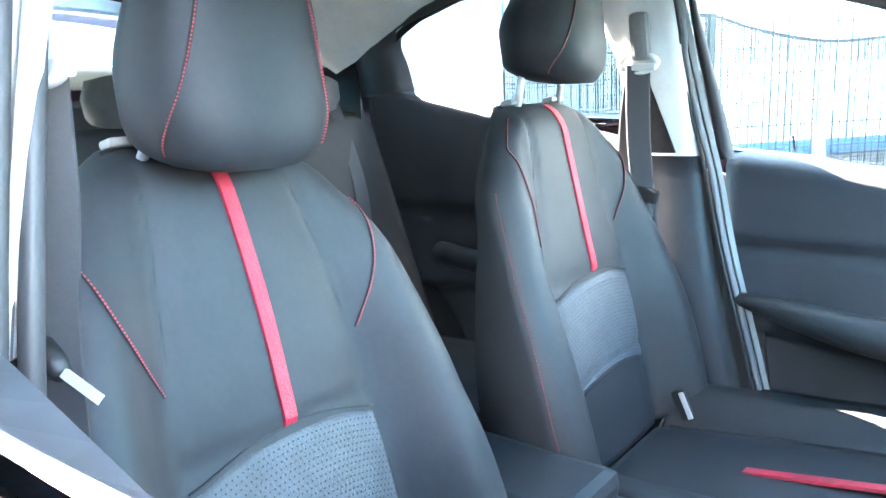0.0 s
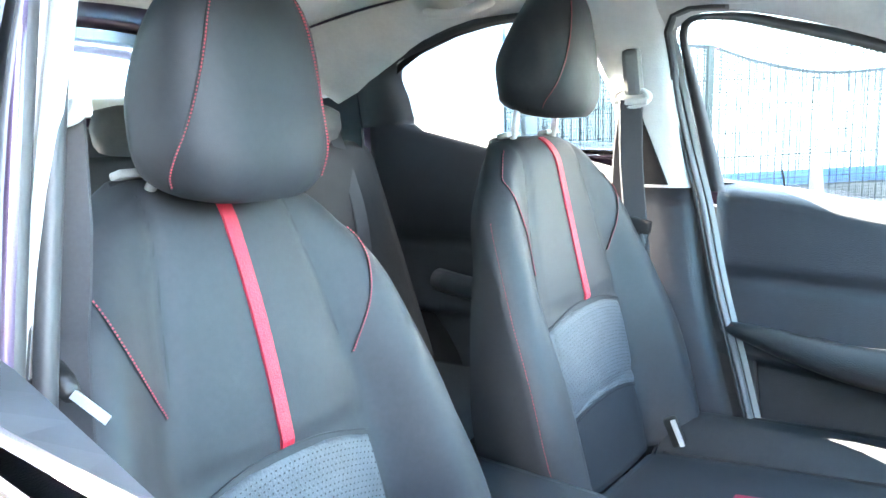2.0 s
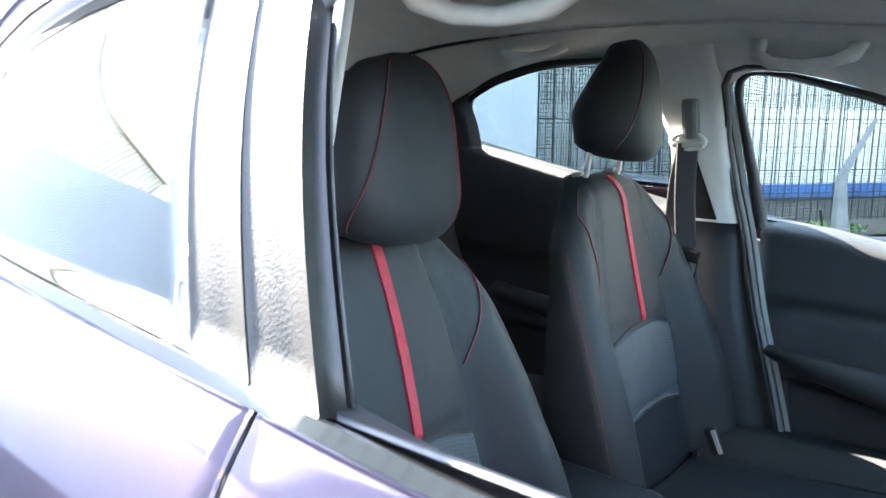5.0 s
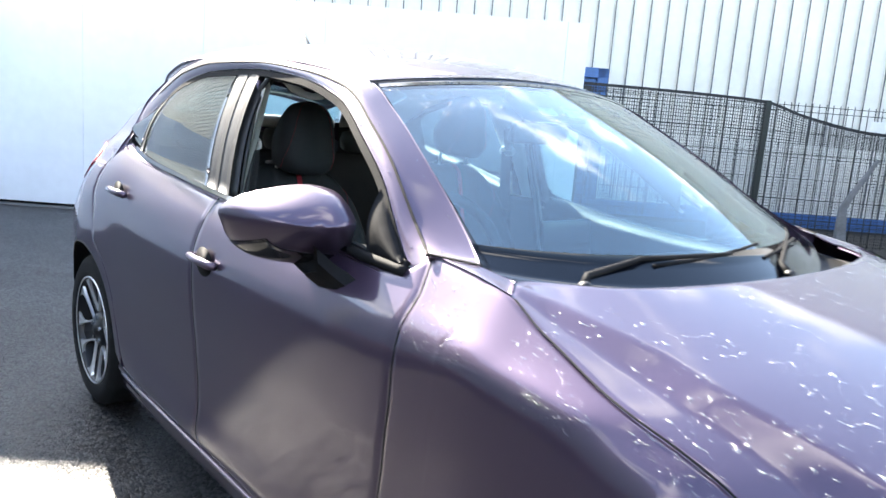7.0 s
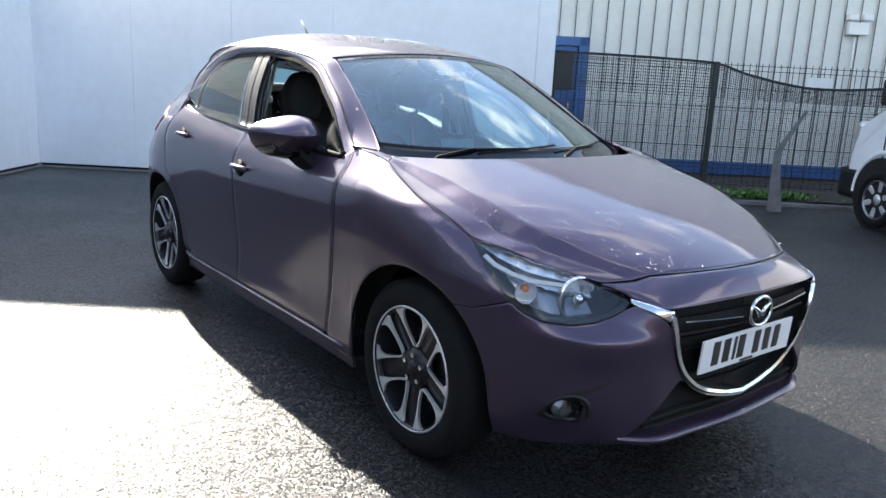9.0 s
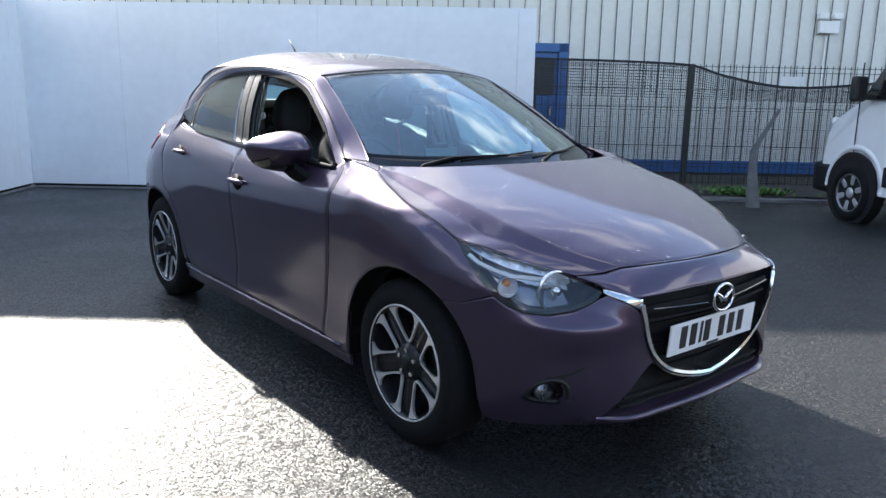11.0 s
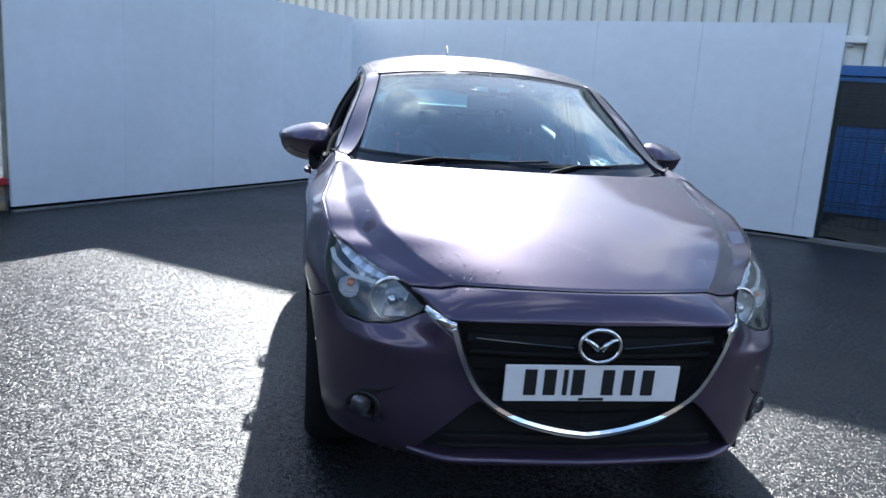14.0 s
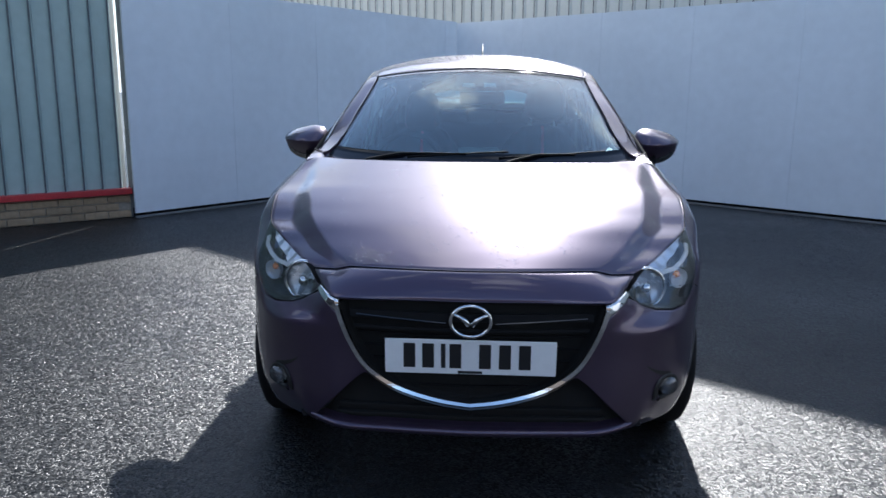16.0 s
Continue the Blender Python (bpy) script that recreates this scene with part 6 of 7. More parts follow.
    sheet("windscreen_pillar_trim", np.stack([A, (A + B) / 2 + (-.02, .015, -.01), B], axis=1), LIGHTTRIM, car, thick=.006, roll=0, flip=flip, centre=np.array((3, -1, 1.5)))
    for y0, z0 in ((1.42, 1.335), (2.045, 1.375)):
        q = [(k * .525, y0 - .092, z0 + .012), (k * .503, y0 - .088, z0 - .012), (k * .490, y0 - .055, z0 - .026), (k * .488, y0, z0 - .030), (k * .490, y0 + .055, z0 - .024), (k * .503, y0 + .088, z0 - .008), (k * .525, y0 + .092, z0 + .018)]
        rod("grab_handle", q, [.018, .015, .011, .010, .011, .015, .018], LIGHTTRIM, car, "pale roof grab handle")
    A = np.array([(.575, 2.47, 1.19), (.572, 2.46, 1.22), (.560, 2.45, 1.27), (.525, 2.43, 1.335)])
    B = np.array([(.50, 2.86, 1.17), (.49, 2.84, 1.20), (.455, 2.77, 1.24), (.42, 2.68, 1.30)])
    sheet("rear_pillar_trim", np.stack([A, (A + B) / 2 + (.02, 0, 0), B], axis=1), LIGHTTRIM, car, thick=.01, roll=0, flip=flip, centre=np.array((3, 2.5, 1.2)))
    if flip:
        sheet("rear_window_surround", window_grid(2.27, 2.50, -.05, .96, -.030, 0, 0, 6, 8), TRIMSOFT, car, thick=.006, roll=0, flip=flip)
    sheet("rear_pillar_lower_trim", np.array([[(.592 - .10 * max(0, z - 1.1), 2.44, z), (.572, 2.6, z), (.50, 2.86, z)] for z in np.linspace(.45, 1.196, 7)]), TRIMSOFT, car, thick=.01, roll=0, flip=flip, centre=np.array((3, 2.5, .8)))


both(cabin)


def cabin_middle():
    P = ROOF[1:36, 4:-4].copy()
    P[:, :, 2] -= .045
    sheet("headliner", P, HEADLINER, car, "pale grey cloth headliner", thick=.006, roll=0, centre=np.array((0, 1.5, 3.0)))
    part("cabin_floor", box_bm((1.34, 2.5, .04), pose(0, 1.6, .27), .01), CARPET, car)
    con = part("centre_console", box_bm((.20, .95, .26), pose(0, 1.32, .40), .03), TRIM, car)
    part("console_lid", box_bm((.17, .32, .05), pose(0, 1.62, .55), .02), TRIMSOFT, con)
    rod("handbrake", [(-.05, 1.50, .52), (-.05, 1.38, .56), (-.05, 1.26, .585)], [.014, .014, .016], LEATHER, con)
    rod("gear_lever", [(0, 1.08, .52), (0, 1.06, .62), (0, 1.055, .66)], [.010, .010, .024], LEATHER, con)
    part("parcel_shelf", box_bm((1.06, .42, .03), pose(0, 2.70, 1.0), .01), TRIMSOFT, car)
    part("load_floor", box_bm((1.06, .55, .04), pose(0, 2.75, .55), .01), CARPET, car)
    part("tailgate_trim", box_bm((1.10, .05, .54), pose(0, 2.93, .86), .02), TRIM, car)
    # dashboard
    rows = []
    for z, y in ((.50, .78), (.62, .86), (.74, .875), (.82, .86), (.875, .83), (.905, .76), (.915, .65), (.93, .50), (.945, .40)):
        rows.append([(x, y - .05 * abs(x / .68) ** 2 * (1 if y > .6 else 0) + (.0), z + .018 * math.exp(-((x + .36) / .17) ** 2) * (1 if .7 < y < .87 and z > .85 else 0)) for x in np.linspace(-.69, .69, 35)])
    dash = sheet("dashboard", np.array(rows), TRIM, car, "dark moulded dashboard", thick=.02, roll=0, centre=np.array((0, .4, .4)))
    part("instrument_hood", dome_bm(.17, .06, pose(-.36, .78, .885, 180, 0, 0) @ Matrix.Diagonal((1, .62, 1, 1))), TRIM, dash, smooth=True)
    part("screen_display", box_bm((.20, .015, .12), pose(0, .80, .955, -8, 0, 0), .006), GLOSS, dash)
    for x in (-.60, .60):
        part("air_vent", ring_bm(.045, .008, pose(x, .845, .80, 90, 0, 0)), GLOSS, dash, smooth=True)
    # steering wheel
    m = Matrix.Translation((-.36, .875, .905)) @ pose(0, 0, 0, 66, 0, 0)
    w = part("steering_wheel", ring_bm(.178, .016, m, 48, 10), LEATHER, car, "black leather steering wheel", smooth=True)
    part("hub", dome_bm(.085, .04, m @ pose(0, 0, .01, 180, 0, 0) @ Matrix.Diagonal((1, .8, 1, 1))), TRIM, w, smooth=True)
    for a in (0, 180, 270):
        part("wheel_spoke", box_bm((.12, .035, .018), m @ pose(0, 0, 0, 0, 0, a) @ pose(.115, 0, .008), .006), GLOSS, w)
    rod("steering_column", [(-.36, .86, .89), (-.36, .74, .83)], .05, TRIM, w)
    # mirror and sensor box at the screen's top
    mir = part("interior_mirror", box_bm((.23, .035, .065), pose(.01, .955, 1.248, 10, 0, 0), .018), BLACK, car, "black interior mirror")
    part("mirror_face", box_bm((.21, .004, .05), pose(.01, .974, 1.245, 10, 0, 0), .002), CHROME, mir)
    part("sensor_box", box_bm((.26, .12, .035), pose(0, .925, 1.325, 30, 0, 0), .012), BLACK, car)
    for x in (-.055, .05):
        part("sensor_window", box_bm((.06, .004, .032), pose(x, .868, 1.312, -58, 0, 0), .004), LIGHTTRIM, car)
    for k in (-1, 1):
        part("sun_visor", box_bm((.36, .16, .018), pose(k * .28, 1.18, 1.375, 10, 0, 0), .006), HEADLINER, car)


cabin_middle()


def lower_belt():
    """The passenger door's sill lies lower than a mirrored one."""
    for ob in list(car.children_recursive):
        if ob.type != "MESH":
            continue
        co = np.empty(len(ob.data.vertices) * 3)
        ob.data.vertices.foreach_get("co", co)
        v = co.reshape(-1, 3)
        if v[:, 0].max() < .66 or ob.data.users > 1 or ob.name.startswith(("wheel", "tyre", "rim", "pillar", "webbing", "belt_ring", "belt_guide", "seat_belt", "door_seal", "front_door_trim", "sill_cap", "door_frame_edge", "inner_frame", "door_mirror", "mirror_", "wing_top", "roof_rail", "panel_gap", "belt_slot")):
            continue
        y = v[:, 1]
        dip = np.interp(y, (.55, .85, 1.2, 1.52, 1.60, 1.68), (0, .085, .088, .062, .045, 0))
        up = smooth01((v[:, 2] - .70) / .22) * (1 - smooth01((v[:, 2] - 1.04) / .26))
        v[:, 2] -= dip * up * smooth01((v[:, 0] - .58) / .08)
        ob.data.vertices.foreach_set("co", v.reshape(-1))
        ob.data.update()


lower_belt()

# ---- the yard ----
def ground_sheet():
    n = 60
    r = np.concatenate([np.linspace(0, 14, 30), np.geomspace(15, 600, n - 30)])
    verts, faces = [], []
    for i, q in enumerate(r):
        for a in range(48):
            verts.append((q * math.cos(2 * math.pi * a / 48), q * math.sin(2 * math.pi * a / 48), 0.0))
    for i in range(n - 1):
        for a in range(48):
            faces.append((i * 48 + a, (i + 1) * 48 + a, (i + 1) * 48 + (a + 1) % 48, i * 48 + (a + 1) % 48))
    return tagged(solid("ground", verts, faces, ASPHALT, smooth=False), "dark worn asphalt yard, damp in places", "ground", kind="structure")


ground_sheet()


def along(a, b):
    """Length and pose of a wall from a to b: x runs along it, y points to the yard's far side."""
    a, b = Vector((*a, 0)), Vector((*b, 0))
    d = b - a
    return d.length, Matrix.Translation(a) @ Matrix.Rotation(math.atan2(d.y, d.x), 4, "Z")


def hoarding(name, a, b, widths, h, label):
    L, m = along(a, b)
    root = tagged(new(name), label, "hoarding", kind="structure")
    root.matrix_world = m
    x, i = 0.0, 0
    while x < L - .01:
        w = min(widths, L - x)
        bm = box_bm((w - .0025, .03, h - .05), pose(x + w / 2, .015 + .0008 * (i % 2), (h + .05) / 2), .0012)
        part("panel", bm, HOARD, root)
        x, i = x + w, i + 1
    # added dark board: stops sun leaking under the panels, keeps the gap black
    part("bottom_rail", box_bm((L, .03, .10), pose(L / 2, .05, .05), .004), MATT, root, "dark board added to keep the gap under the panels in shade")
    part("base_strip", box_bm((L, .06, .020), pose(L / 2, -.004, .010), .005), CONCRETE, root, "low pale concrete strip")
    for k in range(int(L / 1.8) + 1):
        part("post", box_bm((.09, .09, h - .05), pose(min(L - .05, .05 + k * 1.8), .085, (h - .05) / 2), .005), CONCRETE, root)
    return root


CORNER, END_R, END_L = (-.43, 8.6), (4.46, 4.60), (-3.50, 4.48)
hoarding("hoarding_back", CORNER, END_R, 1.22, 2.28, "smooth white painted site hoarding of flat panels")
hoarding("hoarding_side", END_L, CORNER, 1.22, 2.30, "white painted site hoarding in cool shade")


def facade(name, a, b, h, pitch, label, plinth=None, rib=.035, base=0.0, skin=CLAD):
    """Profiled sheet cladding: flat pans with raised ribs, one mesh for each sheet."""
    L, m = along(a, b)
    root = tagged(new(name), label, "building wall", kind="structure")
    root.matrix_world = m
    per = 6
    for j in range(int(L / (pitch * per)) + 1):
        pts = []
        for i in range(per):
            x = (j * per + i) * pitch
            if x + pitch > L + .01:
                break
            pts += [(x, 0), (x + pitch * .80, 0), (x + pitch * .86, -rib), (x + pitch * .93, -rib), (x + pitch * .995, 0)]
        if not pts:
            continue
        verts = [(x, y, z) for x, y in pts for z in (base, h)] + [(pts[-1][0], .06, z) for z in (base, h)] + [(pts[0][0], .06, z) for z in (base, h)]
        k = len(pts) + 2
        faces = [(2 * i, 2 * ((i + 1) % k), 2 * ((i + 1) % k) + 1, 2 * i + 1) for i in range(k)] + [tuple(2 * i + 1 for i in range(k))]
        solid("cladding_sheet", verts, faces, skin, root, smooth=False)
    # dark strips added on the ribs to draw their shade
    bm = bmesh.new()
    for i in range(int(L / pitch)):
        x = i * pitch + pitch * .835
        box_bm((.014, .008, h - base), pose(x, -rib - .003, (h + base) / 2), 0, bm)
    part("rib_shadow_gap", bm, RIBSHADE, root)
    part("roof_gutter", box_bm((L, .25, .16), pose(L / 2, -.04, h + .06), .02), CLAD, root)
    part("building_core", box_bm((L, 9.0, h - .02), pose(L / 2, 4.6, h / 2), .02), CLAD, root)
    return root, L


F0, F1 = (-7.2, 17.25), (19.0, -3.71)
back, LB = facade("building_wall_back", F0, F1, 5.97, .235, "pale ribbed metal warehouse cladding with blue base")
dirn = (Vector((*F1, 0)) - Vector((*F0, 0))).normalized()


def on_back(x):
    """Distance along the back wall of the place with that x."""
    return (x - F0[0]) / dirn.x


part("blue_base", box_bm((LB, .06, .185), pose(LB / 2, -.06, .18), .01), BLUE, back, "blue painted base strip")
# dark strip that paints the shadow under the blue base
part("dark_base", box_bm((LB, .05, .087), pose(LB / 2, -.05, .0435), .004), DARKDOOR_SHADE, back)


def blue_door():
    d = thing("blue_door", "blue framed door in the cladding, half behind the hoarding", "door", at=back.matrix_world @ pose(on_back(6.70), -.07, 0))
    for x, w in ((-.07, .14), (-1.18, .14)):
        part("jamb", box_bm((w, .12, 2.03), pose(x, 0, 1.015), .006), BLUE, d)
    part("lintel", box_bm((1.25, .12, .13), pose(-.62, 0, 1.965), .006), BLUE, d)
    leaf = part("door_leaf", box_bm((.96, .05, 1.88), pose(-.63, .02, .95), .006), BLUE, d)
    part("window", box_bm((.80, .02, .55), pose(-.60, -.012, 1.52), .004), DARKDOOR_SHADE, leaf)
    part("handle", box_bm((.03, .05, .14), pose(-.24, -.03, 1.0), .008), CHROME, leaf)


blue_door()
lamp = thing("bulkhead_lamp", "small pale lamp above the blue door", "lamp", at=back.matrix_world @ pose(on_back(6.05), -.08, 2.36))
part("case", box_bm((.34, .12, .09), pose(0, 0, 0), .012), WHITEBOX, lamp)
part("bracket", box_bm((.10, .08, .05), pose(-.05, .03, -.065), .005), STEEL, lamp)

lamp = thing("emergency_lamp", "white twin-head emergency lamp on the cladding", "lamp", at=back.matrix_world @ pose(on_back(9.80), -.08, 2.40))
part("case", box_bm((.30, .10, .18), pose(0, 0, -.06), .01), WHITEBOX, lamp)
for x in (-.11, .11):
    part("head", box_bm((.15, .11, .09), pose(x, -.02, .10), .02), WHITEBOX, lamp)
rod("conduit", [back.matrix_world @ Vector((on_back(9.80), -.05, 2.22)), back.matrix_world @ Vector((on_back(9.80), -.05, .5))], .012, WHITEBOX, lamp).matrix_parent_inverse = lamp.matrix_world.inverted()

# building on the other side: cladding on a brick plinth with a red flashing
G0, G1 = (-9.6, -.55), (-3.58, 4.55)
left, LL = facade("building_wall_side", G0, G1, 5.2, .17, "pale green-grey ribbed cladding over a brick plinth", rib=.028, base=.29, skin=CLADG)
part("flashing", box_bm((LL, .10, .06), pose(LL / 2, -.03, .275), .008), REDFLASH, left, "red metal flashing")
part("plinth_mortar", box_bm((LL, .06, .26), pose(LL / 2, .03, .13), .004), MORTAR, left)
bm_ = box_bm((.213, .10, .063), pose(0, 0, 0), .004)
brick_me = bpy.data.meshes.new("brick")
bm_.to_mesh(brick_me)
bm_.free()
brick_me.materials.append(BRICK)
for row in range(3):
    for i in range(12):
        x = LL - .12 - i * .225 - (row % 2) * .1125
        ob = new("brick", brick_me)
        ob.parent = left
        ob.matrix_basis = pose(x, .03 - .005 * ((i * 7 + row * 3) % 3) / 2, .042 + row * .077)

# plain brick walls that close the yard on the sides the camera never faces
for nm, a, b, h in (("wall_opposite", (-10.6, -14.0), (-9.9, -.75), 4.6), ("wall_behind", (15.0, -14.0), (-10.4, -14.0), 3.2)):
    Lw, mw = along(a, b)
    ob = part(nm, box_bm((Lw, .3, h), pose(Lw / 2, .15, h / 2), .02), FARBRICK)
    ob.matrix_world = mw
    tagged(ob, "plain dark brick wall closing the yard", "wall", kind="structure")

# raised verge behind a kerb
K0, K1 = Vector((4.40, 4.62, 0)), Vector((14.5, -4.6, 0))
kd = (K1 - K0).normalized()
verge_m = Matrix.Translation(K0) @ Matrix.Rotation(math.atan2(kd.y, kd.x), 4, "Z")
verts, faces = [], []
for i in range(57):
    for j in range(12):
        x, y = i * .25, .12 + j * .42
        verts.append(verge_m @ Vector((x, y, .05 + .030 * noise.noise((x * 1.7, y * 1.7, 0)) + .02 * noise.noise((x * 6, y * 6, 3)))))
for i in range(56):
    for j in range(11):
        faces.append((i * 12 + j, (i + 1) * 12 + j, (i + 1) * 12 + j + 1, i * 12 + j + 1))
tagged(solid("verge", verts, faces, SOIL), "rough strip of dark soil and gravel behind the kerb", "verge", kind="structure")
kerb = tagged(new("kerb"), "low pale concrete kerb edging the yard", "kerb", kind="structure")
kerb.matrix_world = verge_m
for i in range(15):
    part("kerb_stone", box_bm((.905, .11, .07), pose(.46 + i * .915, .06, .010), .010), CONCRETE, kerb)


# wire fence with netting
def fence():
    f0 = Vector((4.52, 4.72, .08))
    d = Vector((.78, -.626, 0)).normalized()
    L = 8.6
    m = Matrix.Translation(f0) @ Matrix.Rotation(math.atan2(d.y, d.x), 4, "Z")
    fn = thing("wire_fence", "dark welded mesh fence with sagging black netting along its top", "fence", at=m)
    for x in (.05, 2.0, 4.45, 6.9):
        part("post", box_bm((.06, .05, 1.64), pose(x, 0, .77), .006), FENCE, fn)
    # wires: verticals in one mesh, horizontals with the double rails
    bm = bmesh.new()
    for i in range(int(L / .075)):
        box_bm((.0065, .0065, 1.50), pose(i * .075, .0, .84), 0, bm)
    tagged(part("wire_panel", bm, FENCE, fn), kind="stuff")
    for z in (.12, .32, .36, .58, .80, 1.02, 1.06, 1.28, 1.50, 1.56):
        part("horizontal_wire", box_bm((L, .007, .007), pose(L / 2, -.005, z), 0), FENCE, fn)
    # netting
    top = pchip((0, .8, 1.95, 2.4, 3.3, 4.2, 5.0, 6.5, 8.6), (1.62, 1.61, 1.575, 1.45, 1.32, 1.38, 1.50, 1.54, 1.53))
    low = pchip((0, 2.0, 4.0, 6.0, 8.6), (1.19, 1.17, 1.15, 1.16, 1.12))
    bm = bmesh.new()
    # open weave: thin crossing threads
    nx = 330
    for i in range(nx):
        x = L * i / nx
        a, b = float(low(x)), float(top(x))
        box_bm((.007, .002, b - a), pose(x, -.014 + .006 * math.sin(x * 5), (a + b) / 2), 0, bm)
    for v in np.linspace(0, 1, 13):
        for i in range(60):
            x0, x1 = L * i / 60, L * (i + 1) / 60
            z0, z1 = float(low(x0) + (top(x0) - low(x0)) * v), float(low(x1) + (top(x1) - low(x1)) * v)
            a = math.degrees(math.atan2(z1 - z0, x1 - x0))
            box_bm((math.hypot(x1 - x0, z1 - z0), .003, .007 if v < .95 else .03), pose((x0 + x1) / 2, -.014 + .006 * math.sin(x0 * 5), (z0 + z1) / 2, 0, -a, 0), 0, bm)
    # a single layer hangs on below the doubled top
    for i in range(390):
        x = L * (i + .5) / 390
        b = float(low(x))
        box_bm((.004, .002, b - .10), pose(x, -.016 + .006 * math.sin(x * 5), (b + .10) / 2), 0, bm)
    for j in range(34):
        box_bm((L, .002, .0038), pose(L / 2, -.012, .12 + j * .031), 0, bm)
    tagged(part("netting", bm, NET, fn, "black debris netting"), kind="stuff")
    part("notice", box_bm((.30, .006, .11), pose(3.25, -.03, 1.40), .003), WHITEBOX, fn, "small white notice")


fence()


def cranked_post():
    p = thing("concrete_post", "leaning grey concrete post with a cranked top", "post", at=pose(6.11, 2.51, 0))
    pts = [(0, 0, -.02), (-.035, 0, .35), (-.05, 0, .66), (.0, 0, .78), (.095, .0, .96), (.19, 0, 1.15)]
    hw = [.074, .050, .036, .030, .025, .020]
    ax = Vector((.62, -.78, 0))
    ay = Vector((.78, .62, 0))
    verts, faces = [], []
    for (x, _, z), h in zip(pts, hw):
        for a, b in ((-1, -1), (1, -1), (1, 1), (-1, 1)):
            verts.append(ax * (x + a * h) + ay * b * h + Vector((0, 0, z)))
    for i in range(5):
        for e in range(4):
            faces.append((i * 4 + e, i * 4 + (e + 1) % 4, (i + 1) * 4 + (e + 1) % 4, (i + 1) * 4 + e))
    faces += [(3, 2, 1, 0), (20, 21, 22, 23)]
    ob = solid("shaft", verts, faces, CONCRETE, p, smooth=False)
    md = ob.modifiers.new("bevel", "BEVEL")
    md.width, md.segments = .012, 2


cranked_post()


def weeds():
    rng = random.Random(4)
    verts, faces = [], []
    for i in range(520):
        u = rng.gauss(2.82, .26)
        c = verge_m @ Vector((u, .16 + rng.random() * .35, .045 + rng.random() * .05))
        a, t = rng.random() * 6.28, .3 + rng.random() * .9
        l, w = .04 + rng.random() * .07, .012 + rng.random() * .014
        d = Vector((math.cos(a) * math.cos(t), math.sin(a) * math.cos(t), math.sin(t)))
        s = Vector((-math.sin(a), math.cos(a), 0)) * w
        k = len(verts)
        verts += [c, c + d * l * .5 + s, c + d * l, c + d * l * .5 - s]
        faces.append((k, k + 1, k + 2, k + 3))
    tagged(solid("weeds", verts, faces, LEAF, smooth=False), "low green weeds along the kerb", "weeds", kind="stuff")


weeds()


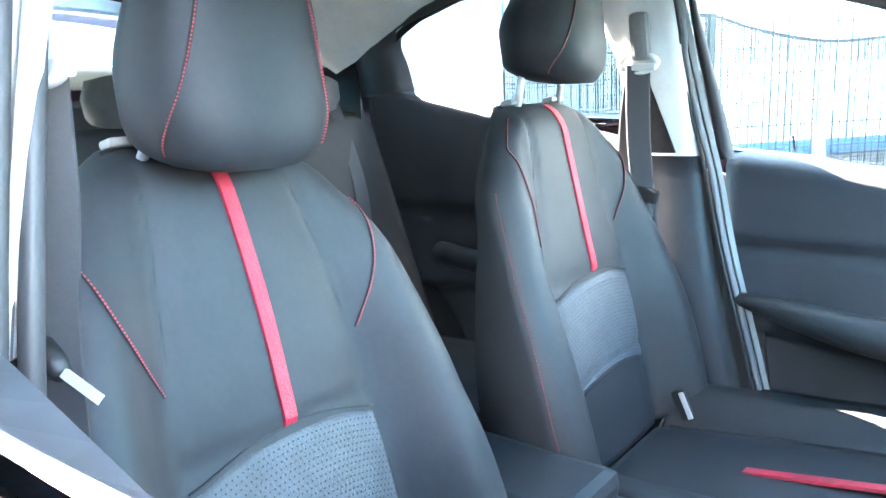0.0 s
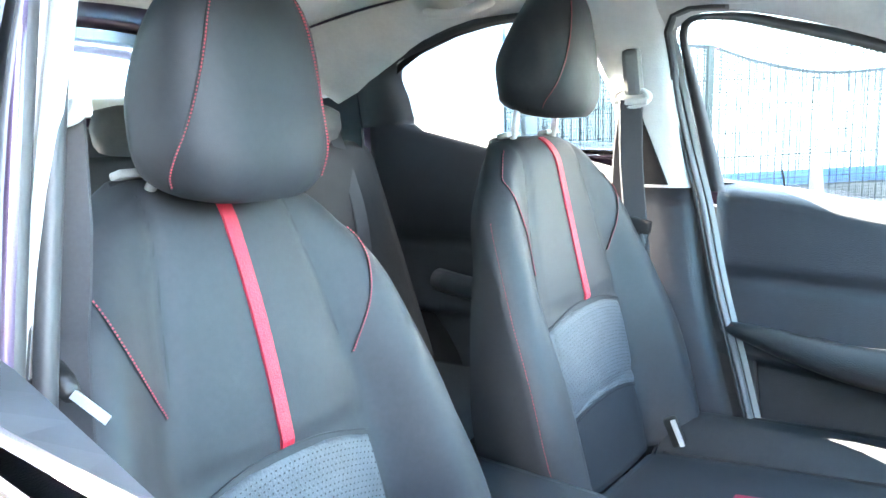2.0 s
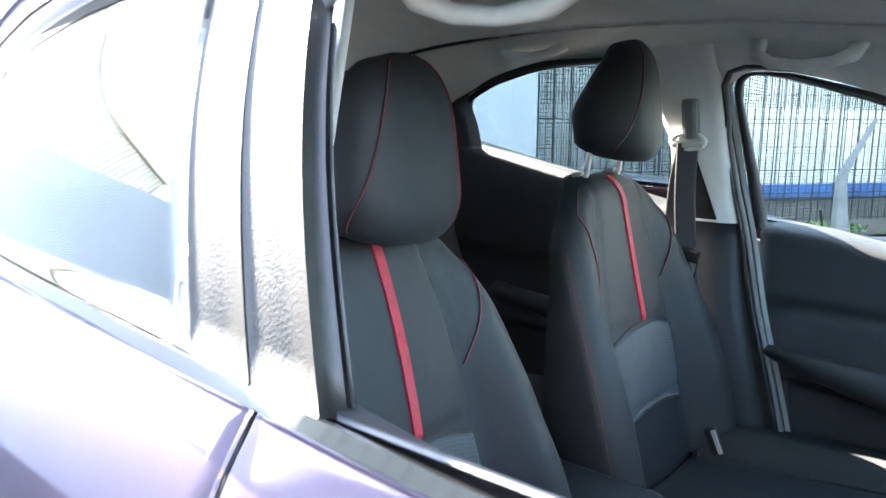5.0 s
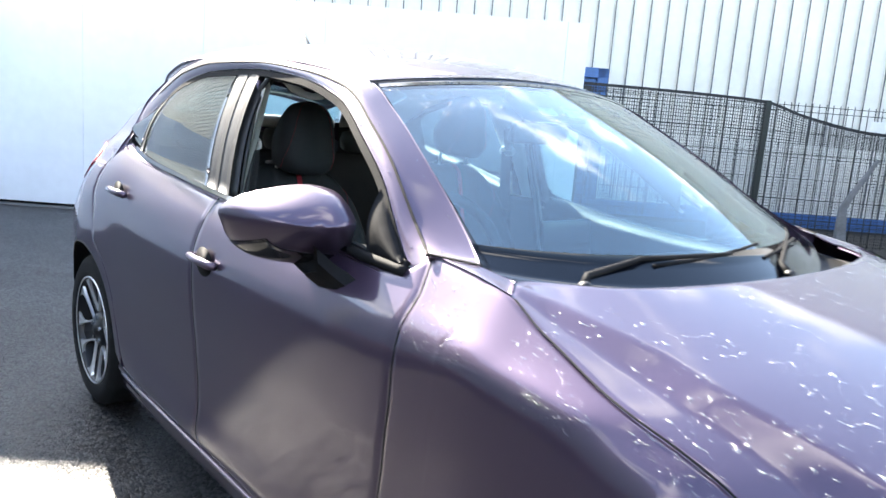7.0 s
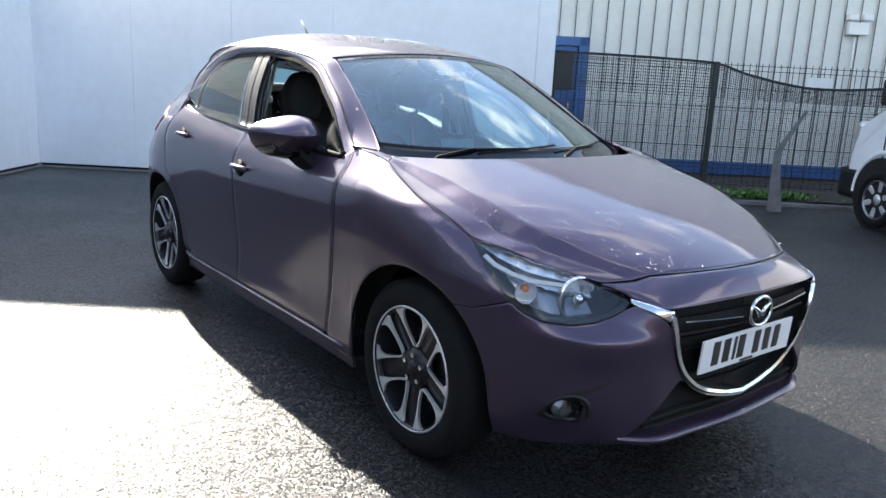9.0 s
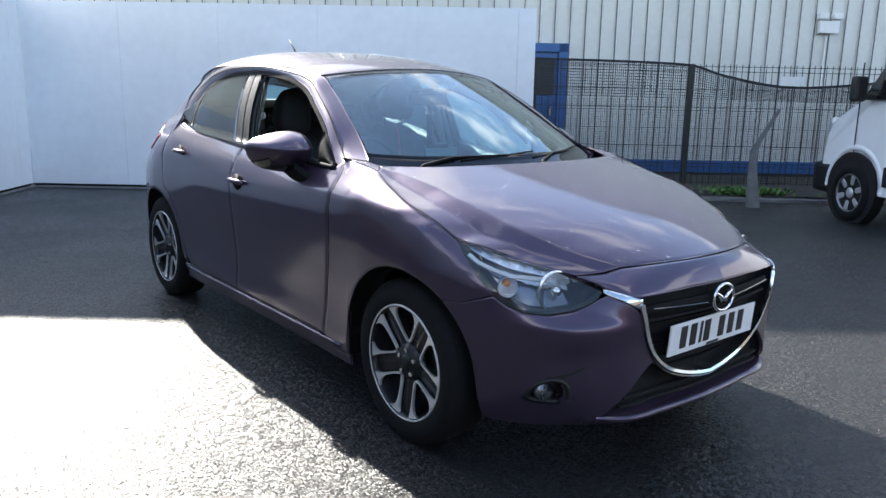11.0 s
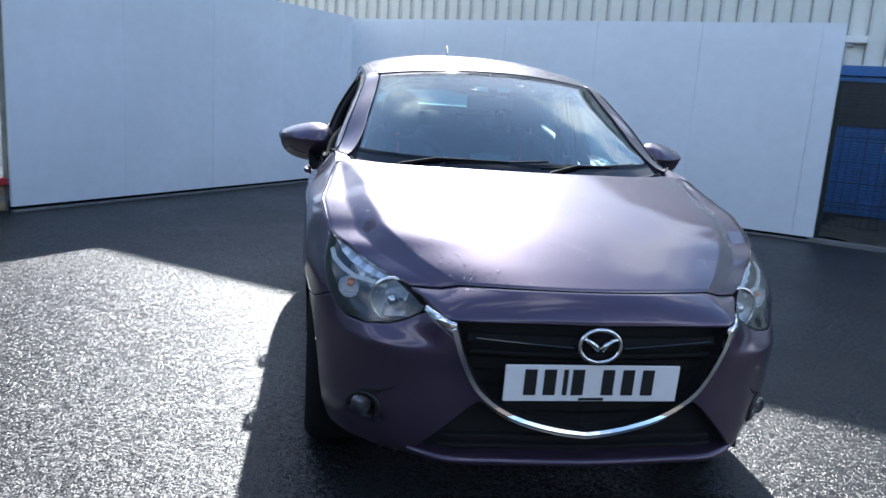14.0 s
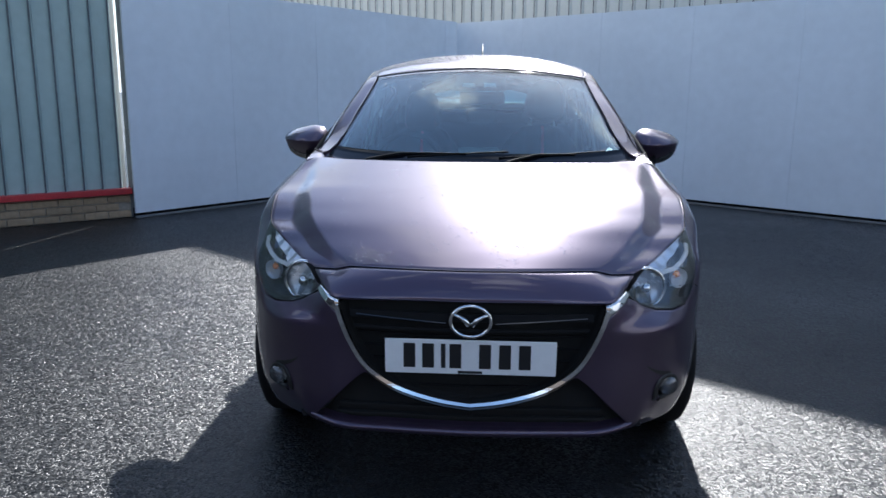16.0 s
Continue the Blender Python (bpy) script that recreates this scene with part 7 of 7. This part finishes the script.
# white van, nose towards the hoarding
def van():
    ax = Vector((-.507, -.862, 0)).normalized()
    m = Matrix.Translation((6.03, 1.37, 0)) @ Matrix.Rotation(math.atan2(ax.y, ax.x), 4, "Z")
    v = thing("panel_van", "large white panel van with black bumpers parked by the fence", "van", at=m)
    W = 1.98
    # side silhouette: x from the nose to the tail, the wheel's axle at x = 0
    prof = [(-.60, .32), (-.63, .55), (-.61, .78), (-.56, .98), (-.48, 1.10), (-.32, 1.20), (-.12, 1.30), (.40, 1.95), (.62, 2.20), (.95, 2.42), (1.5, 2.50), (4.6, 2.50), (4.75, 2.4), (4.80, .40), (4.6, .32)]
    bm = bmesh.new()
    secs = []
    for f, ins in ((0, .10), (.06, .03), (.14, 0), (.5, 0), (.86, 0), (.94, .03), (1, .10)):
        ring = []
        for x, z in prof:
            t = max(0.0, (z - 1.2) / 1.3) * .12
            y = f * W
            y = y + (W / 2 - y) * t + 0
            ring.append(bm.verts.new((x + ins * .8 * (1 if x < 2 else -1), y, z - (ins * .5 if z > .5 else 0))))
        secs.append(ring)
    n = len(prof)
    for i in range(len(secs) - 1):
        for j in range(n):
            bm.faces.new((secs[i][j], secs[i][(j + 1) % n], secs[i + 1][(j + 1) % n], secs[i + 1][j]))
    bm.faces.new(secs[0])
    bm.faces.new(secs[-1][::-1])
    part("body", bm, VANWHITE, v, "white body")
    part("front_bumper", box_bm((.34, W + .02, .34), pose(-.53, W / 2, .42), .06), BLACK, v, "black front bumper")
    part("side_moulding", box_bm((2.6, .03, .20), pose(1.75, -.012, .52), .01), BLACK, v)
    arc = np.array([[(r_ * math.cos(a), y_, .36 + r_ * math.sin(a)) for r_, y_ in ((.455, .004), (.445, -.012), (.395, -.014), (.385, .03))] for a in np.linspace(-.05, math.pi + .05, 24)])
    sheet("arch", arc, VANWHITE, v, thick=.004, roll=0, centre=np.array((0, 3, .3)))
    part("arch_liner", disc_bm(.385, .12, pose(0, .034, .35, 90, 0, 0), 36), VOID, v)
    # wheel turned about its axle: rounded tyre, dished rim, six broad spokes
    def turned(prof_, n=40):
        bm = bmesh.new()
        rings = [[bm.verts.new((r_ * math.cos(2 * math.pi * i / n), y_, .305 + r_ * math.sin(2 * math.pi * i / n))) for i in range(n)] for r_, y_ in prof_]
        for q0, q1 in zip(rings, rings[1:]):
            for i in range(n):
                bm.faces.new((q0[i], q0[(i + 1) % n], q1[(i + 1) % n], q1[i]))
        return bm
    wl_ = part("wheel", turned([(.195, -.020), (.205, -.045), (.235, -.060), (.272, -.052), (.296, -.030), (.303, 0), (.303, .12), (.29, .16)]), RUBBER, v, "black tyre on a grey wheel", smooth=True)
    part("rim", turned([(.205, -.040), (.198, -.046), (.188, -.038), (.178, .02), (.10, .035), (.01, .035)]), STEEL, wl_, smooth=True)
    for i in range(6):
        a = math.pi / 3 * i + .2
        part("rim_spoke", box_bm((.062, .035, .135), pose(.118 * math.sin(a), -.012, .305 + .118 * math.cos(a), 6, math.degrees(a), 0), .012), ALLOY, wl_)
    part("rim_hub", dome_bm(.058, .02, pose(0, -.022, .305, -90, 0, 0)), ALLOY, wl_, smooth=True)
    # cab window, door line, mirror, windscreen
    g = [(-.02, 1.27), (.10, 1.44), (.52, 1.98), (.70, 2.08), (1.22, 2.08), (1.22, 1.30)]
    verts = [(x, y + .12 * max(0, (z - 1.2) / 1.3) * .99, z) for y in (-.006, .01) for x, z in g]
    k = len(g)
    faces = [tuple(range(k)), tuple(range(2 * k - 1, k - 1, -1))] + [(i, i + k, (i + 1) % k + k, (i + 1) % k) for i in range(k)]
    solid("cab_window", verts, faces, GLOSS, v, "dark cab window", smooth=False)
    verts = [(-.105 + .0, .18, 1.335), (-.105, W - .18, 1.335), (.40, W - .22, 1.965), (.40, .22, 1.965), (-.09, .18, 1.32), (-.09, W - .18, 1.32), (.42, W - .22, 1.95), (.42, .22, 1.95)]
    verts = [(x - .015, y, z + .015) for x, y, z in verts]
    solid("windscreen", verts, [(0, 1, 2, 3), (7, 6, 5, 4), (0, 4, 5, 1), (1, 5, 6, 2), (2, 6, 7, 3), (3, 7, 4, 0)], GLOSS, v, smooth=False)
    for x in (-.30, 1.32):
        part("door_gap", box_bm((.010, .01, 1.3), pose(x + .25, -.003, 1.0 if x < 0 else 1.3), .002), SEAM, v)
    mir = part("mirror", box_bm((.10, .14, .26), pose(.12, -.16, 1.38), .035), BLACK, v, "black door mirror")
    part("mirror_arm", box_bm((.06, .18, .05), pose(.15, -.05, 1.30), .01), BLACK, mir)
    part("headlamp", box_bm((.12, .30, .30), pose(-.49, .16, .93), .05), REFLECT, v, "clear headlamp")


van()


# ---- rain drops on the car ----
def droplets():
    rng = random.Random(11)
    verts, faces = [], []

    def drop(p, n, r):
        n = Vector(n).normalized()
        a = n.orthogonal().normalized()
        b = n.cross(a)
        k = len(verts)
        st = .8 + rng.random() * .5
        for h, f in ((0, 1.0), (.35, .82), (.55, .42)):
            for i in range(6):
                an = math.pi / 3 * i
                verts.append(Vector(p) + (a * math.cos(an) * st + b * math.sin(an)) * r * f + n * (h * r - .0002))
        verts.append(Vector(p) + n * r * .62)
        for ring in range(2):
            for i in range(6):
                faces.append((k + ring * 6 + i, k + ring * 6 + (i + 1) % 6, k + ring * 6 + 6 + (i + 1) % 6, k + ring * 6 + 6 + i))
        for i in range(6):
            faces.append((k + 12 + i, k + 12 + (i + 1) % 6, k + 18))

    def scatter(ob, count, r0, r1, keep):
        me = ob.data
        polys = [p for p in me.polygons if p.normal.z > .25 and keep(p.center)]
        areas = np.cumsum([p.area for p in polys])
        for _ in range(count):
            p = polys[int(np.searchsorted(areas, rng.random() * areas[-1]))]
            v = [me.vertices[i].co for i in p.vertices]
            u, w = rng.random(), rng.random()
            q = v[0].lerp(v[1], u).lerp(v[3].lerp(v[2], u), w) if len(v) == 4 else p.center
            # drops gather in uneven flocks
            if noise.noise(Vector(q) * 7.0) < -.12 + rng.random() * .1:
                continue
            drop(q, p.normal, r0 + (r1 - r0) * rng.random() ** 2.2)
    for ob in list(car.children):
        nm = ob.name.split(".")[0]
        if nm == "bonnet":
            scatter(ob, 3400, .0012, .0036, lambda c: True)
        elif nm == "roof":
            scatter(ob, 1500, .0016, .0042, lambda c: True)
        elif nm == "front_wing":
            scatter(ob, 800, .0010, .0026, lambda c: c.z > .70)
        elif nm == "roof_rail":
            scatter(ob, 130, .0015, .0040, lambda c: c.y < 1.3)
        elif nm == "windscreen":
            scatter(ob, 900, .0014, .0042, lambda c: c.z > 1.29 or c.x > .30 and c.z > 1.12)
        elif nm == "door_mirror":
            scatter(ob, 40, .0012, .003, lambda c: True)
    tagged(solid("rain_drops", verts, faces, WATER), "clear rain drops beaded on the bonnet and roof", "rain drops", kind="stuff")


droplets()
